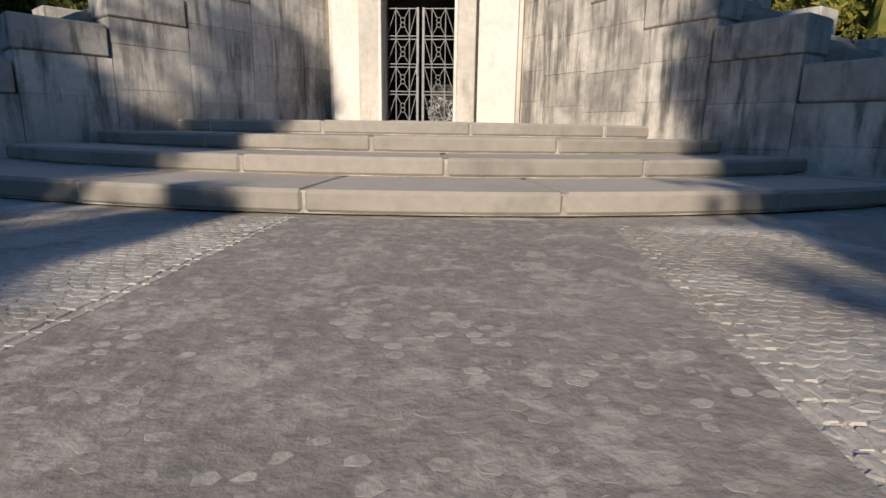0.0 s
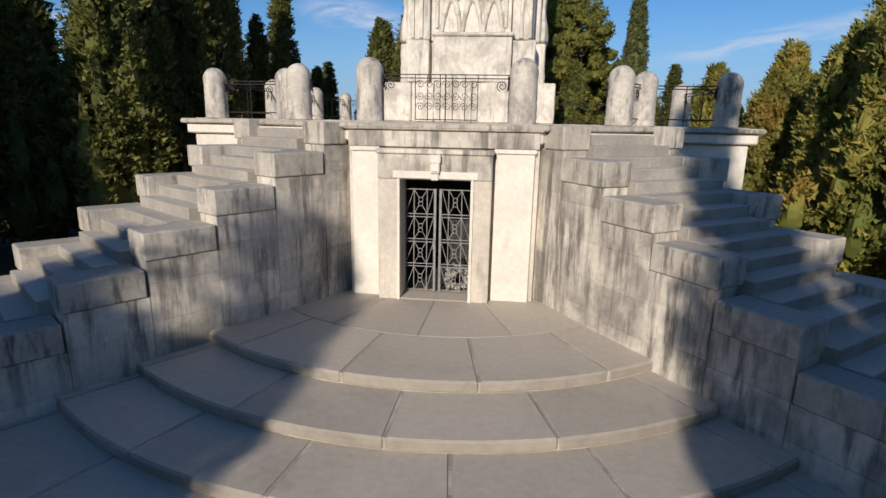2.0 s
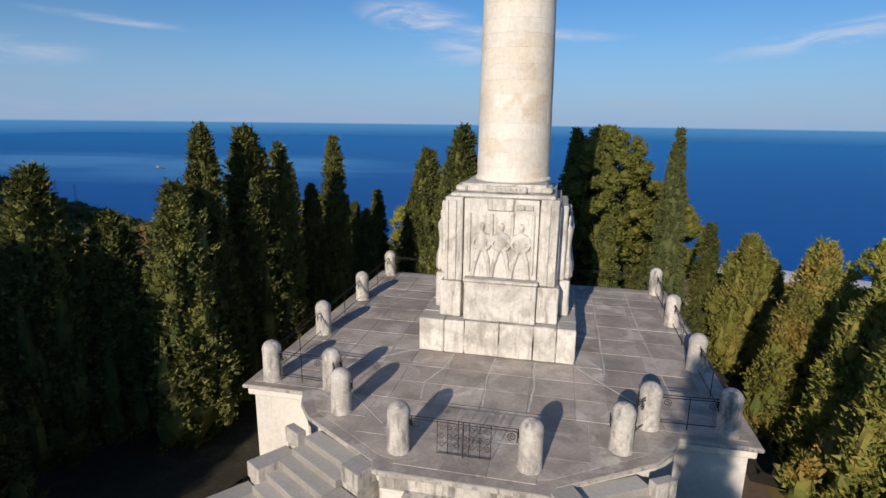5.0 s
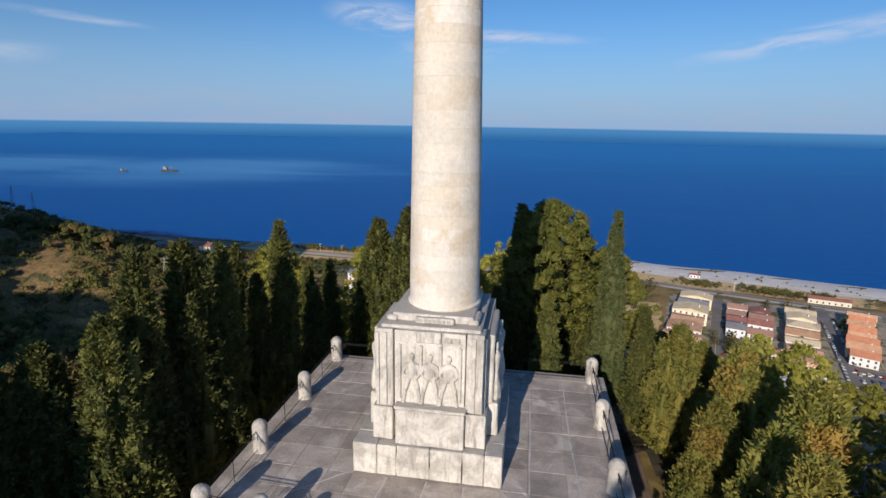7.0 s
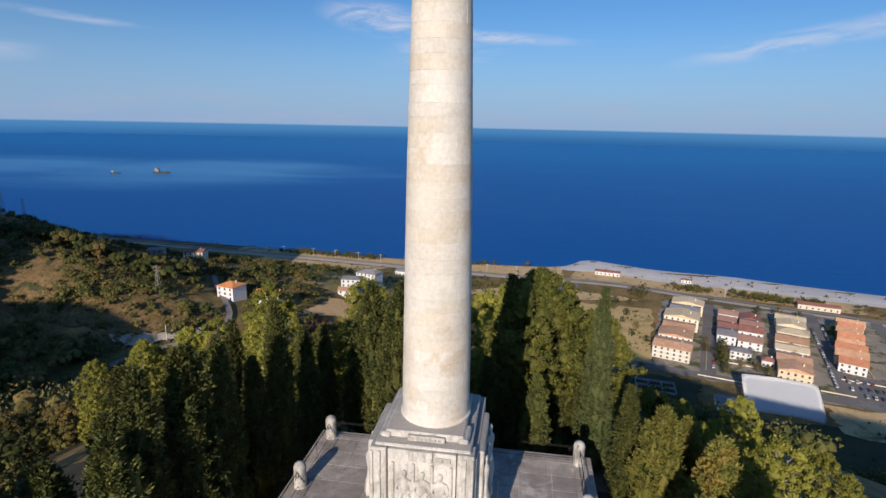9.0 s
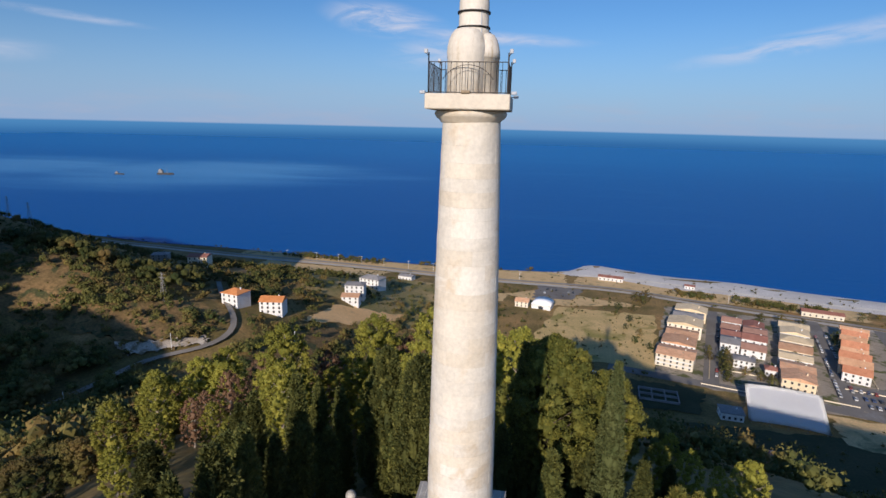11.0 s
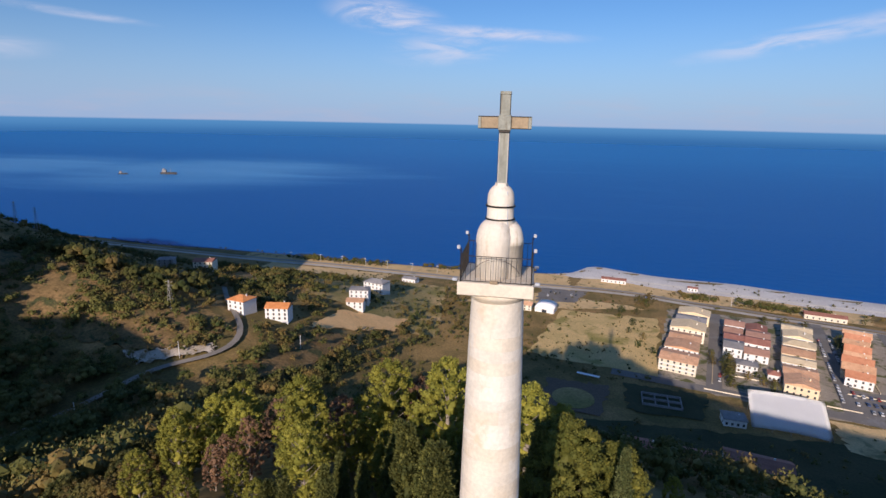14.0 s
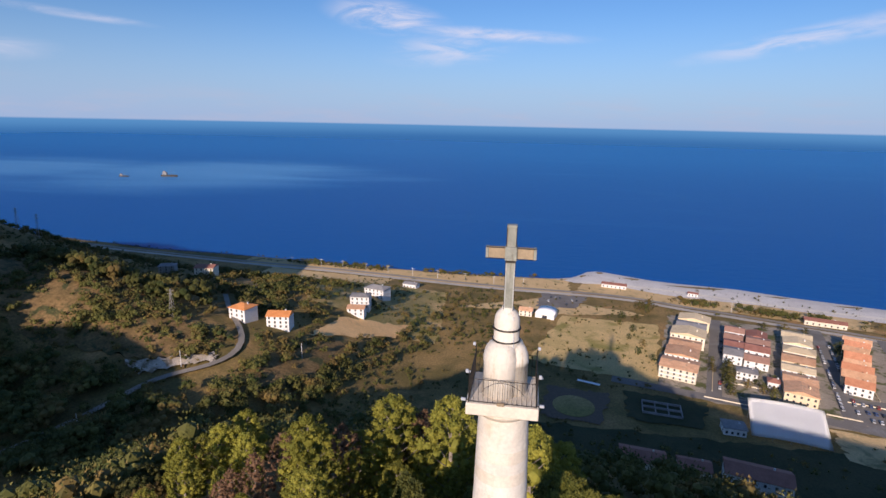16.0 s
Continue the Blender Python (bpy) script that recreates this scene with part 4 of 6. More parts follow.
for x in np.linspace(-0.72, 0.55, 6):
    part("baluster", bar((x, 0.78, TOP + 0.03), (x, 0.78, TOP + 0.93), 0.009), IRON, grille)
part("rail", bar((-0.72, 0.78, TOP + 0.05), (0.55, 0.78, TOP + 0.05), 0.010), IRON, grille)
for x in np.linspace(-0.62, 0.46, 7):
    for z, g in ((0.30, 1), (0.52, -1), (0.74, 1)):
        part("scroll", ring((x, 0.775, TOP + z), 0.015, 0.007, "y", 14, 0, g * 3.0 * math.pi, None, 0.075), IRON, grille)

# ---------------------------------------------------------------- pedestal
def figure(x, y, z, tall, wide, deep, seed, lean=0.0):
    """A plain upright form: flaring skirt, waist, shoulders and head in one skin."""
    prof = [(0, 0.84), (0.04, 1.0), (0.14, 1.02), (0.25, 0.88), (0.37, 0.60), (0.50, 0.50), (0.60, 0.62), (0.72, 0.80), (0.78, 0.74), (0.82, 0.44), (0.845, 0.27), (0.875, 0.33), (0.92, 0.37), (0.965, 0.31), (0.99, 0.16)]
    seg = 20
    b = bmesh.new()
    rings = []
    for u, k in prof:
        fold = 0.16 * (1 - min(u / 0.5, 1))
        rows_ = []
        for i in range(seg):
            t = 2 * math.pi * i / seg
            f = k * (1 + fold * math.cos(6 * t + seed) + 0.06 * noise.noise((seed * 1.7 + 2 * math.cos(t), 2 * math.sin(t), u * 5)))
            rows_.append(b.verts.new((x + lean * u + wide / 2 * f * math.cos(t), y + deep / 2 * f * math.sin(t), z + tall * u)))
        rings.append(rows_)
    for lo, hi in zip(rings, rings[1:]):
        for i in range(seg):
            b.faces.new((lo[i], lo[(i + 1) % seg], hi[(i + 1) % seg], hi[i]))
    b.faces.new(rings[0][::-1])
    b.faces.new(rings[-1])
    return b


PY = 9.1
def worn(x0, x1, y0, y1, z0, z1, bev=0.02):
    """A stone block with uneven, weathered faces and broken arrises."""
    b = box(x0, x1, y0, y1, z0, z1, bev * 1.6)
    long = [e for e in b.edges if e.calc_length() > 0.25]
    bmesh.ops.subdivide_edges(b, edges=long, cuts=5, use_grid_fill=True)
    bmesh.ops.recalc_face_normals(b, faces=b.faces)
    b.normal_update()
    for v in b.verts:
        n_ = noise.noise(v.co * 2.3) + 0.6 * noise.noise(v.co * 6.1 + Vector((3, 1, 2)))
        v.co += v.normal * (0.020 * n_ - 0.006)
    return b


pedestal = thing("pedestal", "weathered carved limestone pedestal with relief figures under the column", "pedestal")
xs_ = [-2.62, -1.75, -1.05, 0.12, 1.25, 2.0, 2.62]
for x0, x1 in zip(xs_, xs_[1:]):
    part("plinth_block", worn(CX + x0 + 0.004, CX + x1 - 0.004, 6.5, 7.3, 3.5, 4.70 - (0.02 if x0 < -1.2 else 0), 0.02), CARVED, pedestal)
for s in (-1, 1):
    for y0, y1 in ((7.304, 8.7), (8.704, 10.2), (10.204, 11.7)):
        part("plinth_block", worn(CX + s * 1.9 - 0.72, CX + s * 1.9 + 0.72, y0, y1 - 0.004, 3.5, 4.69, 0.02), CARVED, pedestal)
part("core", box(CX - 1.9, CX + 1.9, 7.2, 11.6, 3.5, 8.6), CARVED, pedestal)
# altar block before the die
part("altar", worn(-1.17, 1.22, 6.62, 7.2, 4.704, 6.02, 0.02), CARVED, pedestal)
part("altar_top", worn(-1.22, 1.27, 6.58, 7.2, 6.024, 6.15, 0.025), CARVED, pedestal)
# lower die and corner piers, stepping in towards the top
for s in (-1, 1):
    part("corner_pier", worn(CX + s * 1.62 - 0.36, CX + s * 1.62 + 0.36, 6.85, 7.6, 4.704, 5.95, 0.02), CARVED, pedestal)
    part("corner_pier", worn(CX + s * 1.55 - 0.30, CX + s * 1.55 + 0.30, 6.92, 7.6, 5.954, 8.82, 0.02), CARVED, pedestal)
    part("fluting", box(CX + s * 1.78 - 0.05, CX + s * 1.78 + 0.05, 6.86, 6.93, 6.0, 8.7, 0.015), CARVED, pedestal)
    part("fluting", box(CX + s * 1.52 - 0.06, CX + s * 1.52 + 0.06, 6.86, 6.93, 6.0, 8.7, 0.015), CARVED, pedestal)
    part("side_pier", worn(CX + s * 2.12 - 0.22, CX + s * 2.12 + 0.22, 7.75, 10.4, 4.694, 5.98, 0.03), CARVED, pedestal)
    part("side_pier", worn(CX + s * 1.98 - 0.16, CX + s * 1.98 + 0.16, 7.7, 10.5, 5.984, 8.55, 0.03), CARVED, pedestal)
    for k, y0 in enumerate((8.12, 8.75, 9.4, 10.05)):
        part("relief_figure", figure(CX + s * (2.19 + 0.04 * (k % 2)), y0, 6.02, 2.18 + 0.1 * (k % 2), 0.40, 0.60, 5 * k + s), CARVED, pedestal, "eroded plain relief figure", True)
part("panel_back", worn(-1.27, 1.17, 6.98, 7.4, 5.934, 8.78, 0.01), CARVED, pedestal)
# front relief: three plain forms standing astride, shoulder to shoulder
for x0 in (-0.66, -0.02, 0.62):
    b = ball((x0, 7.0, 7.36), (0.20, 0.15, 0.36), 2)
    b = ball((x0, 7.0, 7.52), (0.28, 0.15, 0.18), 2, b)
    b = ball((x0, 6.99, 7.87), (0.11, 0.13, 0.15), 2, b)
    b = bar((x0, 6.97, 7.66), (x0, 6.96, 7.80), 0.07, 8, b)
    for q in (-1, 1):
        b = bar((x0 + q * 0.09, 6.98, 7.14), (x0 + q * 0.21, 6.95, 6.70), 0.095, 8, b)
        b = ball((x0 + q * 0.21, 6.94, 6.70), (0.085, 0.10, 0.10), 2, b)
        b = bar((x0 + q * 0.21, 6.95, 6.70), (x0 + q * 0.29, 6.97, 6.20), 0.075, 8, b)
        b = ball((x0 + q * 0.29, 6.93, 6.20), (0.08, 0.12, 0.05), 2, b)
        b = bar((x0 + q * 0.20, 6.96, 7.60), (x0 + q * 0.31, 6.93, 7.30), 0.065, 8, b)
        b = bar((x0 + q * 0.31, 6.93, 7.30), (x0 + q * 0.20, 6.90, 7.12), 0.052, 8, b)
    fused = part("relief_figure", b, CARVED, pedestal, "plain eroded relief figure", True)
    skin = fused.modifiers.new("one_skin", "REMESH")
    skin.mode, skin.voxel_size, skin.use_smooth_shade = "VOXEL", 0.03, True
    worn_skin = fused.modifiers.new("erosion", "SMOOTH")
    worn_skin.factor, worn_skin.iterations = 0.6, 5
for q, x0 in enumerate((-1.08, -0.34, 0.33, 1.0)):
    part("drapery_fold", prism([(x0 - 0.07, 6.99), (x0 + 0.07, 6.99), (x0 + 0.03, 6.90), (x0 - 0.03, 6.90)], 7.3 if 0 < q < 3 else 6.3, 8.3, 0.02), CARVED, pedestal)
part("relief_head_slab", box(-0.5, 0.35, 6.9, 7.3, 8.40, 8.80, 0.03), CARVED, pedestal)
part("dark_tablet", box(0.42, 0.98, 6.93, 7.1, 8.45, 8.62, 0.02), COPING, pedestal)
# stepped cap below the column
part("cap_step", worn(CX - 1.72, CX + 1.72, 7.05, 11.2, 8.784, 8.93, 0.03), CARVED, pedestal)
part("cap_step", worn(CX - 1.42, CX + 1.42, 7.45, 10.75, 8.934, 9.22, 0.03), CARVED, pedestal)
part("inscription_block", worn(-0.62, 0.72, 7.30, 7.8, 8.934, 9.16, 0.02), CARVED, pedestal)
for x in np.linspace(-0.42, 0.52, 7):
    part("worn_letter_bar", box(x - 0.045, x + 0.045, 7.285, 7.302, 8.99, 9.10), COPING, pedestal)
for s in (-1, 1):
    b = worn(CX + s * 1.40 - 0.20, CX + s * 1.40 + 0.20, 7.35, 8.4, 8.936, 9.16, 0.04)
    part("acroterion", b, CARVED, pedestal)

# ---------------------------------------------------------------- column of stone blocks
column = thing("memorial_column", "tall tapering cream stone column of curved ashlar blocks", "column")
Z0, Z1 = 9.22, 24.28


def radius_at(z):
    u = (z - Z0) / (Z1 - Z0)
    return 1.275 - 0.13 * u - 0.18 * u * u


def axis_at(z):
    return CX + 0.145 - 0.05 * (z - Z0) / (Z1 - Z0)


part("column_core", lathe([(radius_at(Z0 + (Z1 - Z0) * k / 12) - 0.03, Z0 + (Z1 - Z0) * k / 12) for k in range(13)], 40, (0, 0)), MORTAR, column).location = (CX + 0.12, PY, 0)
z = Z0
k = 0
rc = random.Random(11)
while z < Z1 - 0.2:
    h = min(rc.choice((0.44, 0.5, 0.56)), Z1 - z)
    if Z1 - z - h < 0.25:
        h = Z1 - z
    cuts = [i * 2 * math.pi / 5 + (k % 2) * 0.63 + rc.uniform(-0.12, 0.12) + k * 0.21 for i in range(5)]
    cuts.append(cuts[0] + 2 * math.pi)
    for a0, a1 in zip(cuts, cuts[1:]):
        n = 11
        g = 0.0010
        ang = [a0 + g + (a1 - a0 - 2 * g) * i / n for i in range(n + 1)]
        off = rc.uniform(-0.003, 0.004)
        ra, rb = radius_at(z) + off, radius_at(z + h) + off
        vs = []
        for rr, zz in ((ra, z + 0.002), (rb, z + h - 0.002)):
            vs += [(axis_at(zz) + rr * math.cos(t), PY + rr * math.sin(t), zz) for t in ang] + [(axis_at(zz) + (rr - 0.05) * math.cos(t), PY + (rr - 0.05) * math.sin(t), zz) for t in ang]
        w = n + 1
        fs = [[i, i + 1, 2 * w + i + 1, 2 * w + i] for i in range(n)] + [[2 * w + i, 2 * w + i + 1, 3 * w + i + 1, 3 * w + i] for i in range(n)]
        fs += [[w + i, w + i + 1, i + 1, i] for i in range(n)] + [[0, 2 * w, 3 * w, w], [n, w + n, 3 * w + n, 2 * w + n]]
        arrays("block", vs, fs, DRUM, column, "", False)
    z += h
    k += 1
AX = CX + 0.06
part("base_torus", lathe([(1.28, 9.2), (1.33, 9.24), (1.34, 9.30), (1.30, 9.35), (1.26, 9.37)], 40), DRUM, column, "", True).location = (axis_at(Z0), PY, 0)
part("necking", lathe([(radius_at(Z1) - 0.01, 24.25), (radius_at(Z1) + 0.03, 24.28), (1.02, 24.33), (1.14, 24.42), (1.2, 24.52), (1.19, 24.60), (1.12, 24.645)], 40), DRUM, column, "", True).location = (AX, PY, 0)
part("abacus", box(AX - 1.32, AX + 1.32, PY - 1.32, PY + 1.32, 24.65, 25.12, 0.03), DRUM, column, "square stone balcony slab")

# ---------------------------------------------------------------- balcony, domed top and cross
balcony = thing("balcony_railing", "dark iron balcony railing round the top of the column", "railing")
R = 1.22
for q in range(4):
    turn = Matrix.Translation((AX, PY, 0)) @ Matrix.Rotation(q * math.pi / 2, 4, "Z")

    def placed(bm):
        bmesh.ops.transform(bm, matrix=turn, verts=bm.verts)
        return bm

    for z in (25.16, 26.05):
        part("rail", placed(bar((-R, -R, z), (R, -R, z), 0.014)), IRON, balcony)
    part("corner_upright", placed(bar((-R, -R, 25.10), (-R, -R, 26.32), 0.022)), IRON, balcony)
    for x in np.linspace(-R, R, 15)[1:-1]:
        part("bar", placed(bar((x, -R, 25.16), (x, -R, 26.05), 0.010)), IRON, balcony)
    part("arched_rail", placed(ring((0, -R, 25.05), 0.92, 0.010, "y", 12, 0.55, math.pi - 0.55)), IRON, balcony)
for x, y in ((-1, -1), (1, -1), (1, 1), (-1, 1)):
    lamp = thing("floodlight", "small white floodlight clamped to the balcony rail", "floodlight", (AX + x * 1.30, PY + y * 1.25, 0), group="balcony floodlights")
    part("housing", box(-0.055, 0.055, -0.045, 0.045, 26.29, 26.42, 0.015), LAMPM, lamp)
    part("arm", bar((-x * 0.08, -y * 0.03, 26.2), (0, 0, 26.32), 0.012), IRON, lamp)
    low = thing("floodlight", "small white floodlight bracketed beside the balcony slab", "floodlight", (AX + x * 1.36, PY + y * 1.12, 0), group="balcony floodlights")
    part("housing", box(-0.02 if x > 0 else -0.15, 0.15 if x > 0 else 0.02, -0.05, 0.05, 25.11, 25.21, 0.015), LAMPM, low)
    part("arm", bar((-x * 0.14, 0, 25.13), (0, 0, 25.16), 0.012), IRON, low)
lampf = thing("floodlight", "brown box floodlight on the front edge of the balcony", "floodlight", (AX - 0.05, PY - 1.30, 0))
part("housing", box(-0.14, 0.14, -0.07, 0.07, 25.122, 25.22, 0.02), ARMM, lampf)

dome = thing("domed_turret", "cream stone turret of clustered rounded lobes on the balcony", "turret", (AX, PY, 0))
for cx_, cy_, kr, kz in ((-0.16, -0.26, 1.16, 0.0), (0.34, 0.02, 0.98, -0.12), (0.16, 0.26, 1.10, 0.0), (-0.30, 0.06, 0.98, -0.12)):
    prof = [(0.545 * kr, 25.12), (0.535 * kr, 26.28), (0.555 * kr, 26.40 + kz), (0.545 * kr, 26.60 + kz), (0.50 * kr, 26.82 + kz), (0.43 * kr, 27.0 + kz), (0.34 * kr, 27.12 + kz), (0.12, 27.2 + kz)]
    part("lobe", lathe(prof, 28, (cx_, cy_)), DOMESTONE, dome, "", True)
part("drum", lathe([(0.52, 26.6), (0.50, 27.05), (0.49, 27.22), (0.48, 27.30), (0.475, 27.72), (0.48, 27.78), (0.475, 27.95), (0.45, 28.10), (0.40, 28.22), (0.315, 28.32), (0.235, 28.38), (0.225, 28.46), (0.05, 28.47)], 32), DOMESTONE, dome, "", True)
for zr in (27.20, 27.66):
    part("iron_band", lathe([(0.50, zr - 0.025), (0.53, zr - 0.025), (0.53, zr + 0.025), (0.50, zr + 0.025)], 32), IRON, dome, "dark iron band", True)
part("cable", bar((0.30, -0.42, 26.9), (0.24, -0.36, 28.2), 0.018), LAMPM, dome, "white cable")

cross = thing("cross", "weathered olive metal cross with rusted arm panels and pale end caps", "cross", (AX + 0.02, PY, 0))
part("shaft", box(-0.165, 0.165, -0.165, 0.165, 28.30, 30.30, 0.012), CROSSM, cross)
part("head", box(-0.165, 0.165, -0.165, 0.165, 30.74, 31.52, 0.012), CROSSM, cross)
part("hub", box(-0.215, 0.215, -0.26, 0.26, 30.27, 30.77, 0.015), CROSSM, cross)
part("hub_soffit", box(-0.19, 0.19, -0.24, 0.24, 30.19, 30.267, 0.01), IRON, cross)
for x in (-0.15, 0.15):                      # pale edge strips down the shaft
    part("edge_strip", box(x - 0.022, x + 0.022, -0.186, -0.167, 28.36, 30.18, 0.004), STRIP, cross)
for s in (-1, 1):
    part("arm", box(min(s * 0.203, s * 0.80), max(s * 0.203, s * 0.80), -0.15, 0.15, 30.33, 30.71, 0.01), ARMM, cross, "rust-brown arm panel")
    part("end_cap", box(min(s * 0.803, s * 0.91), max(s * 0.803, s * 0.91), -0.165, 0.165, 30.31, 30.73, 0.012), CROSSM, cross)
    b = None
    for z in (30.32, 30.72):
        b = bar((s * 0.2, -0.17, z), (s * 0.9, -0.17, z), 0.013, 5, b)
    part("light_tube", b, IRON, cross)
for x in (-0.175, 0.175):
    part("light_tube", bar((x, -0.175, 28.35), (x, -0.175, 30.25), 0.012, 5), IRON, cross)
    part("light_tube", bar((x, -0.175, 30.78), (x, -0.175, 31.5), 0.012, 5), IRON, cross)
part("top_cap", box(-0.185, 0.185, -0.185, 0.185, 31.44, 31.55, 0.012), CROSSM, cross)


# ---------------------------------------------------------------- trees
def sprays(c, way_, length, width, rng_, face=None):
    """Leaf sprays: a pointed blade from each point c along its way, its flat side roughly towards face."""
    n = len(c)
    way_ = way_ / (np.linalg.norm(way_, axis=1, keepdims=True) + 1e-9)
    side = np.cross(way_, rng_.normal(size=(n, 3)) if face is None else face + rng_.normal(0, 0.5, (n, 3)))
    side /= np.linalg.norm(side, axis=1, keepdims=True) + 1e-9
    ln = length * rng_.uniform(0.6, 1.4, (n, 1))
    w = width * rng_.uniform(0.6, 1.4, (n, 1))
    v = np.stack([c - side * w, c + side * w, c + way_ * ln], 1).reshape(-1, 3)
    return v, np.arange(n * 3).reshape(-1, 3)


def merged(lots):
    vs, fs, base = [], [], 0
    for v, f in lots:
        vs.append(v)
        fs += (np.asarray(f) + base).tolist()
        base += len(v)
    return np.concatenate(vs), fs


def lump(c, radii, rng_, sub=2, rough=0.16):
    b = bmesh.new()
    bmesh.ops.create_icosphere(b, subdivisions=sub, radius=1)
    v = np.array([q.co[:] for q in b.verts])
    f = [[q.index for q in face.verts] for face in b.faces]
    b.free()
    return v * (1 + rng_.uniform(-rough, rough, (len(v), 1))) * np.asarray(radii) + np.asarray(c), f


def limb(p, q, r0, r1, seg=6):
    p, q = np.asarray(p, float), np.asarray(q, float)
    d = (q - p) / np.linalg.norm(q - p)
    a = np.cross(d, (0.3, 0.9, 0.2))
    a /= np.linalg.norm(a)
    b = np.cross(d, a)
    t = np.linspace(0, 2 * np.pi, seg, endpoint=False)
    circ = np.cos(t)[:, None] * a + np.sin(t)[:, None] * b
    v = np.concatenate([p + circ * r0, q + circ * r1])
    return v, [[i, (i + 1) % seg, seg + (i + 1) % seg, seg + i] for i in range(seg)]


def spindle(seed, h, r, ragged, clumps, per, leaf, plumes=0, slim=0.20, core=0.80, low=0.04):
    """Crown of a cypress or other upright conifer: sprays over an uneven spindle, with a solid dark heart."""
    g = np.random.default_rng(seed)
    ph = g.uniform(0, 6.28, 6)

    def rad(u, a):
        body = np.clip((u + 0.02) / 0.16, 0, 1) ** 0.6 * np.clip(1.02 - u, 0, 1) ** 0.62
        wob = 1 + ragged * (0.5 * np.sin(3 * a + 9 * u + ph[0]) + 0.4 * np.sin(5 * a - 15 * u + ph[1]) + 0.5 * np.sin(2 * a + 27 * u + ph[2]) + 0.35 * np.sin(7 * a + 41 * u + ph[3]))
        return r * body * wob

    def dress(centre, hh, rr, shape, count):
        """Sprays over one upright body, with its solid heart."""
        u = g.uniform(0, 1, count) ** 0.85
        a = g.uniform(0, 6.283, count)
        k = shape(u, a) * g.uniform(0.80, 1.10, count)
        c = np.stack([k * np.cos(a), k * np.sin(a), hh * u], -1) + centre
        out = np.stack([np.cos(a), np.sin(a), np.full(count, 1.0)], -1)
        cc = np.repeat(c, per, 0) + g.normal(0, leaf * 0.5, (count * per, 3))
        ww = np.repeat(out, per, 0) + g.normal(0, 0.55, (count * per, 3))
        lots.append(sprays(cc, ww, leaf, leaf * slim * 1.25, g, np.repeat(np.stack([np.cos(a), np.sin(a), np.full(count, 0.35)], -1), per, 0)))
        nu, na = (20, 14) if hh > h * 0.6 else (8, 8)
        U, A = np.meshgrid(np.linspace(0, 1, nu), np.linspace(0, 2 * np.pi, na, endpoint=False), indexing="ij")
        K = np.maximum(shape(U, A) * core * g.uniform(0.86, 1.06, U.shape), 0.015)
        v = np.stack([K * np.cos(A), K * np.sin(A), hh * 0.97 * U], -1).reshape(-1, 3) + centre
        ix = np.arange(nu * na).reshape(nu, na)
        lots.append((v, [[int(ix[i, j]), int(ix[i, (j + 1) % na]), int(ix[i + 1, (j + 1) % na]), int(ix[i + 1, j])] for i in range(nu - 1) for j in range(na)]))

    lots = []
    inner_r = 0.86 if plumes else 1.0
    dress(np.array([0, 0, h * low]), h * (1 - low), r, lambda u, a: rad(u, a) * inner_r, int(clumps * (0.45 if plumes else 1.0)))
    for i in range(plumes):
        u0 = 0.02 + 0.78 * ((i + g.uniform(0, 0.9)) / plumes)
        a0 = i * 2.39996 + g.uniform(-0.4, 0.4)
        d = float(rad(np.array(u0 + 0.08), np.array(a0))) * g.uniform(0.62, 0.86)
        hh, rr = h * g.uniform(0.17, 0.29) * (1.1 - 0.55 * u0), r * g.uniform(0.22, 0.34) * (1.1 - 0.4 * u0)
        dress(np.array([d * math.cos(a0), d * math.sin(a0), h * (low + (1 - low) * u0)]), hh, rr,
              lambda u, a, rr=rr: rr * np.clip((u + 0.05) / 0.3, 0, 1) ** 0.6 * np.clip(1.03 - u, 0, 1) ** 0.7 * (1 + 0.15 * np.sin(3 * a + 8 * u)), int(clumps * 0.55 / plumes))
    return merged(lots)


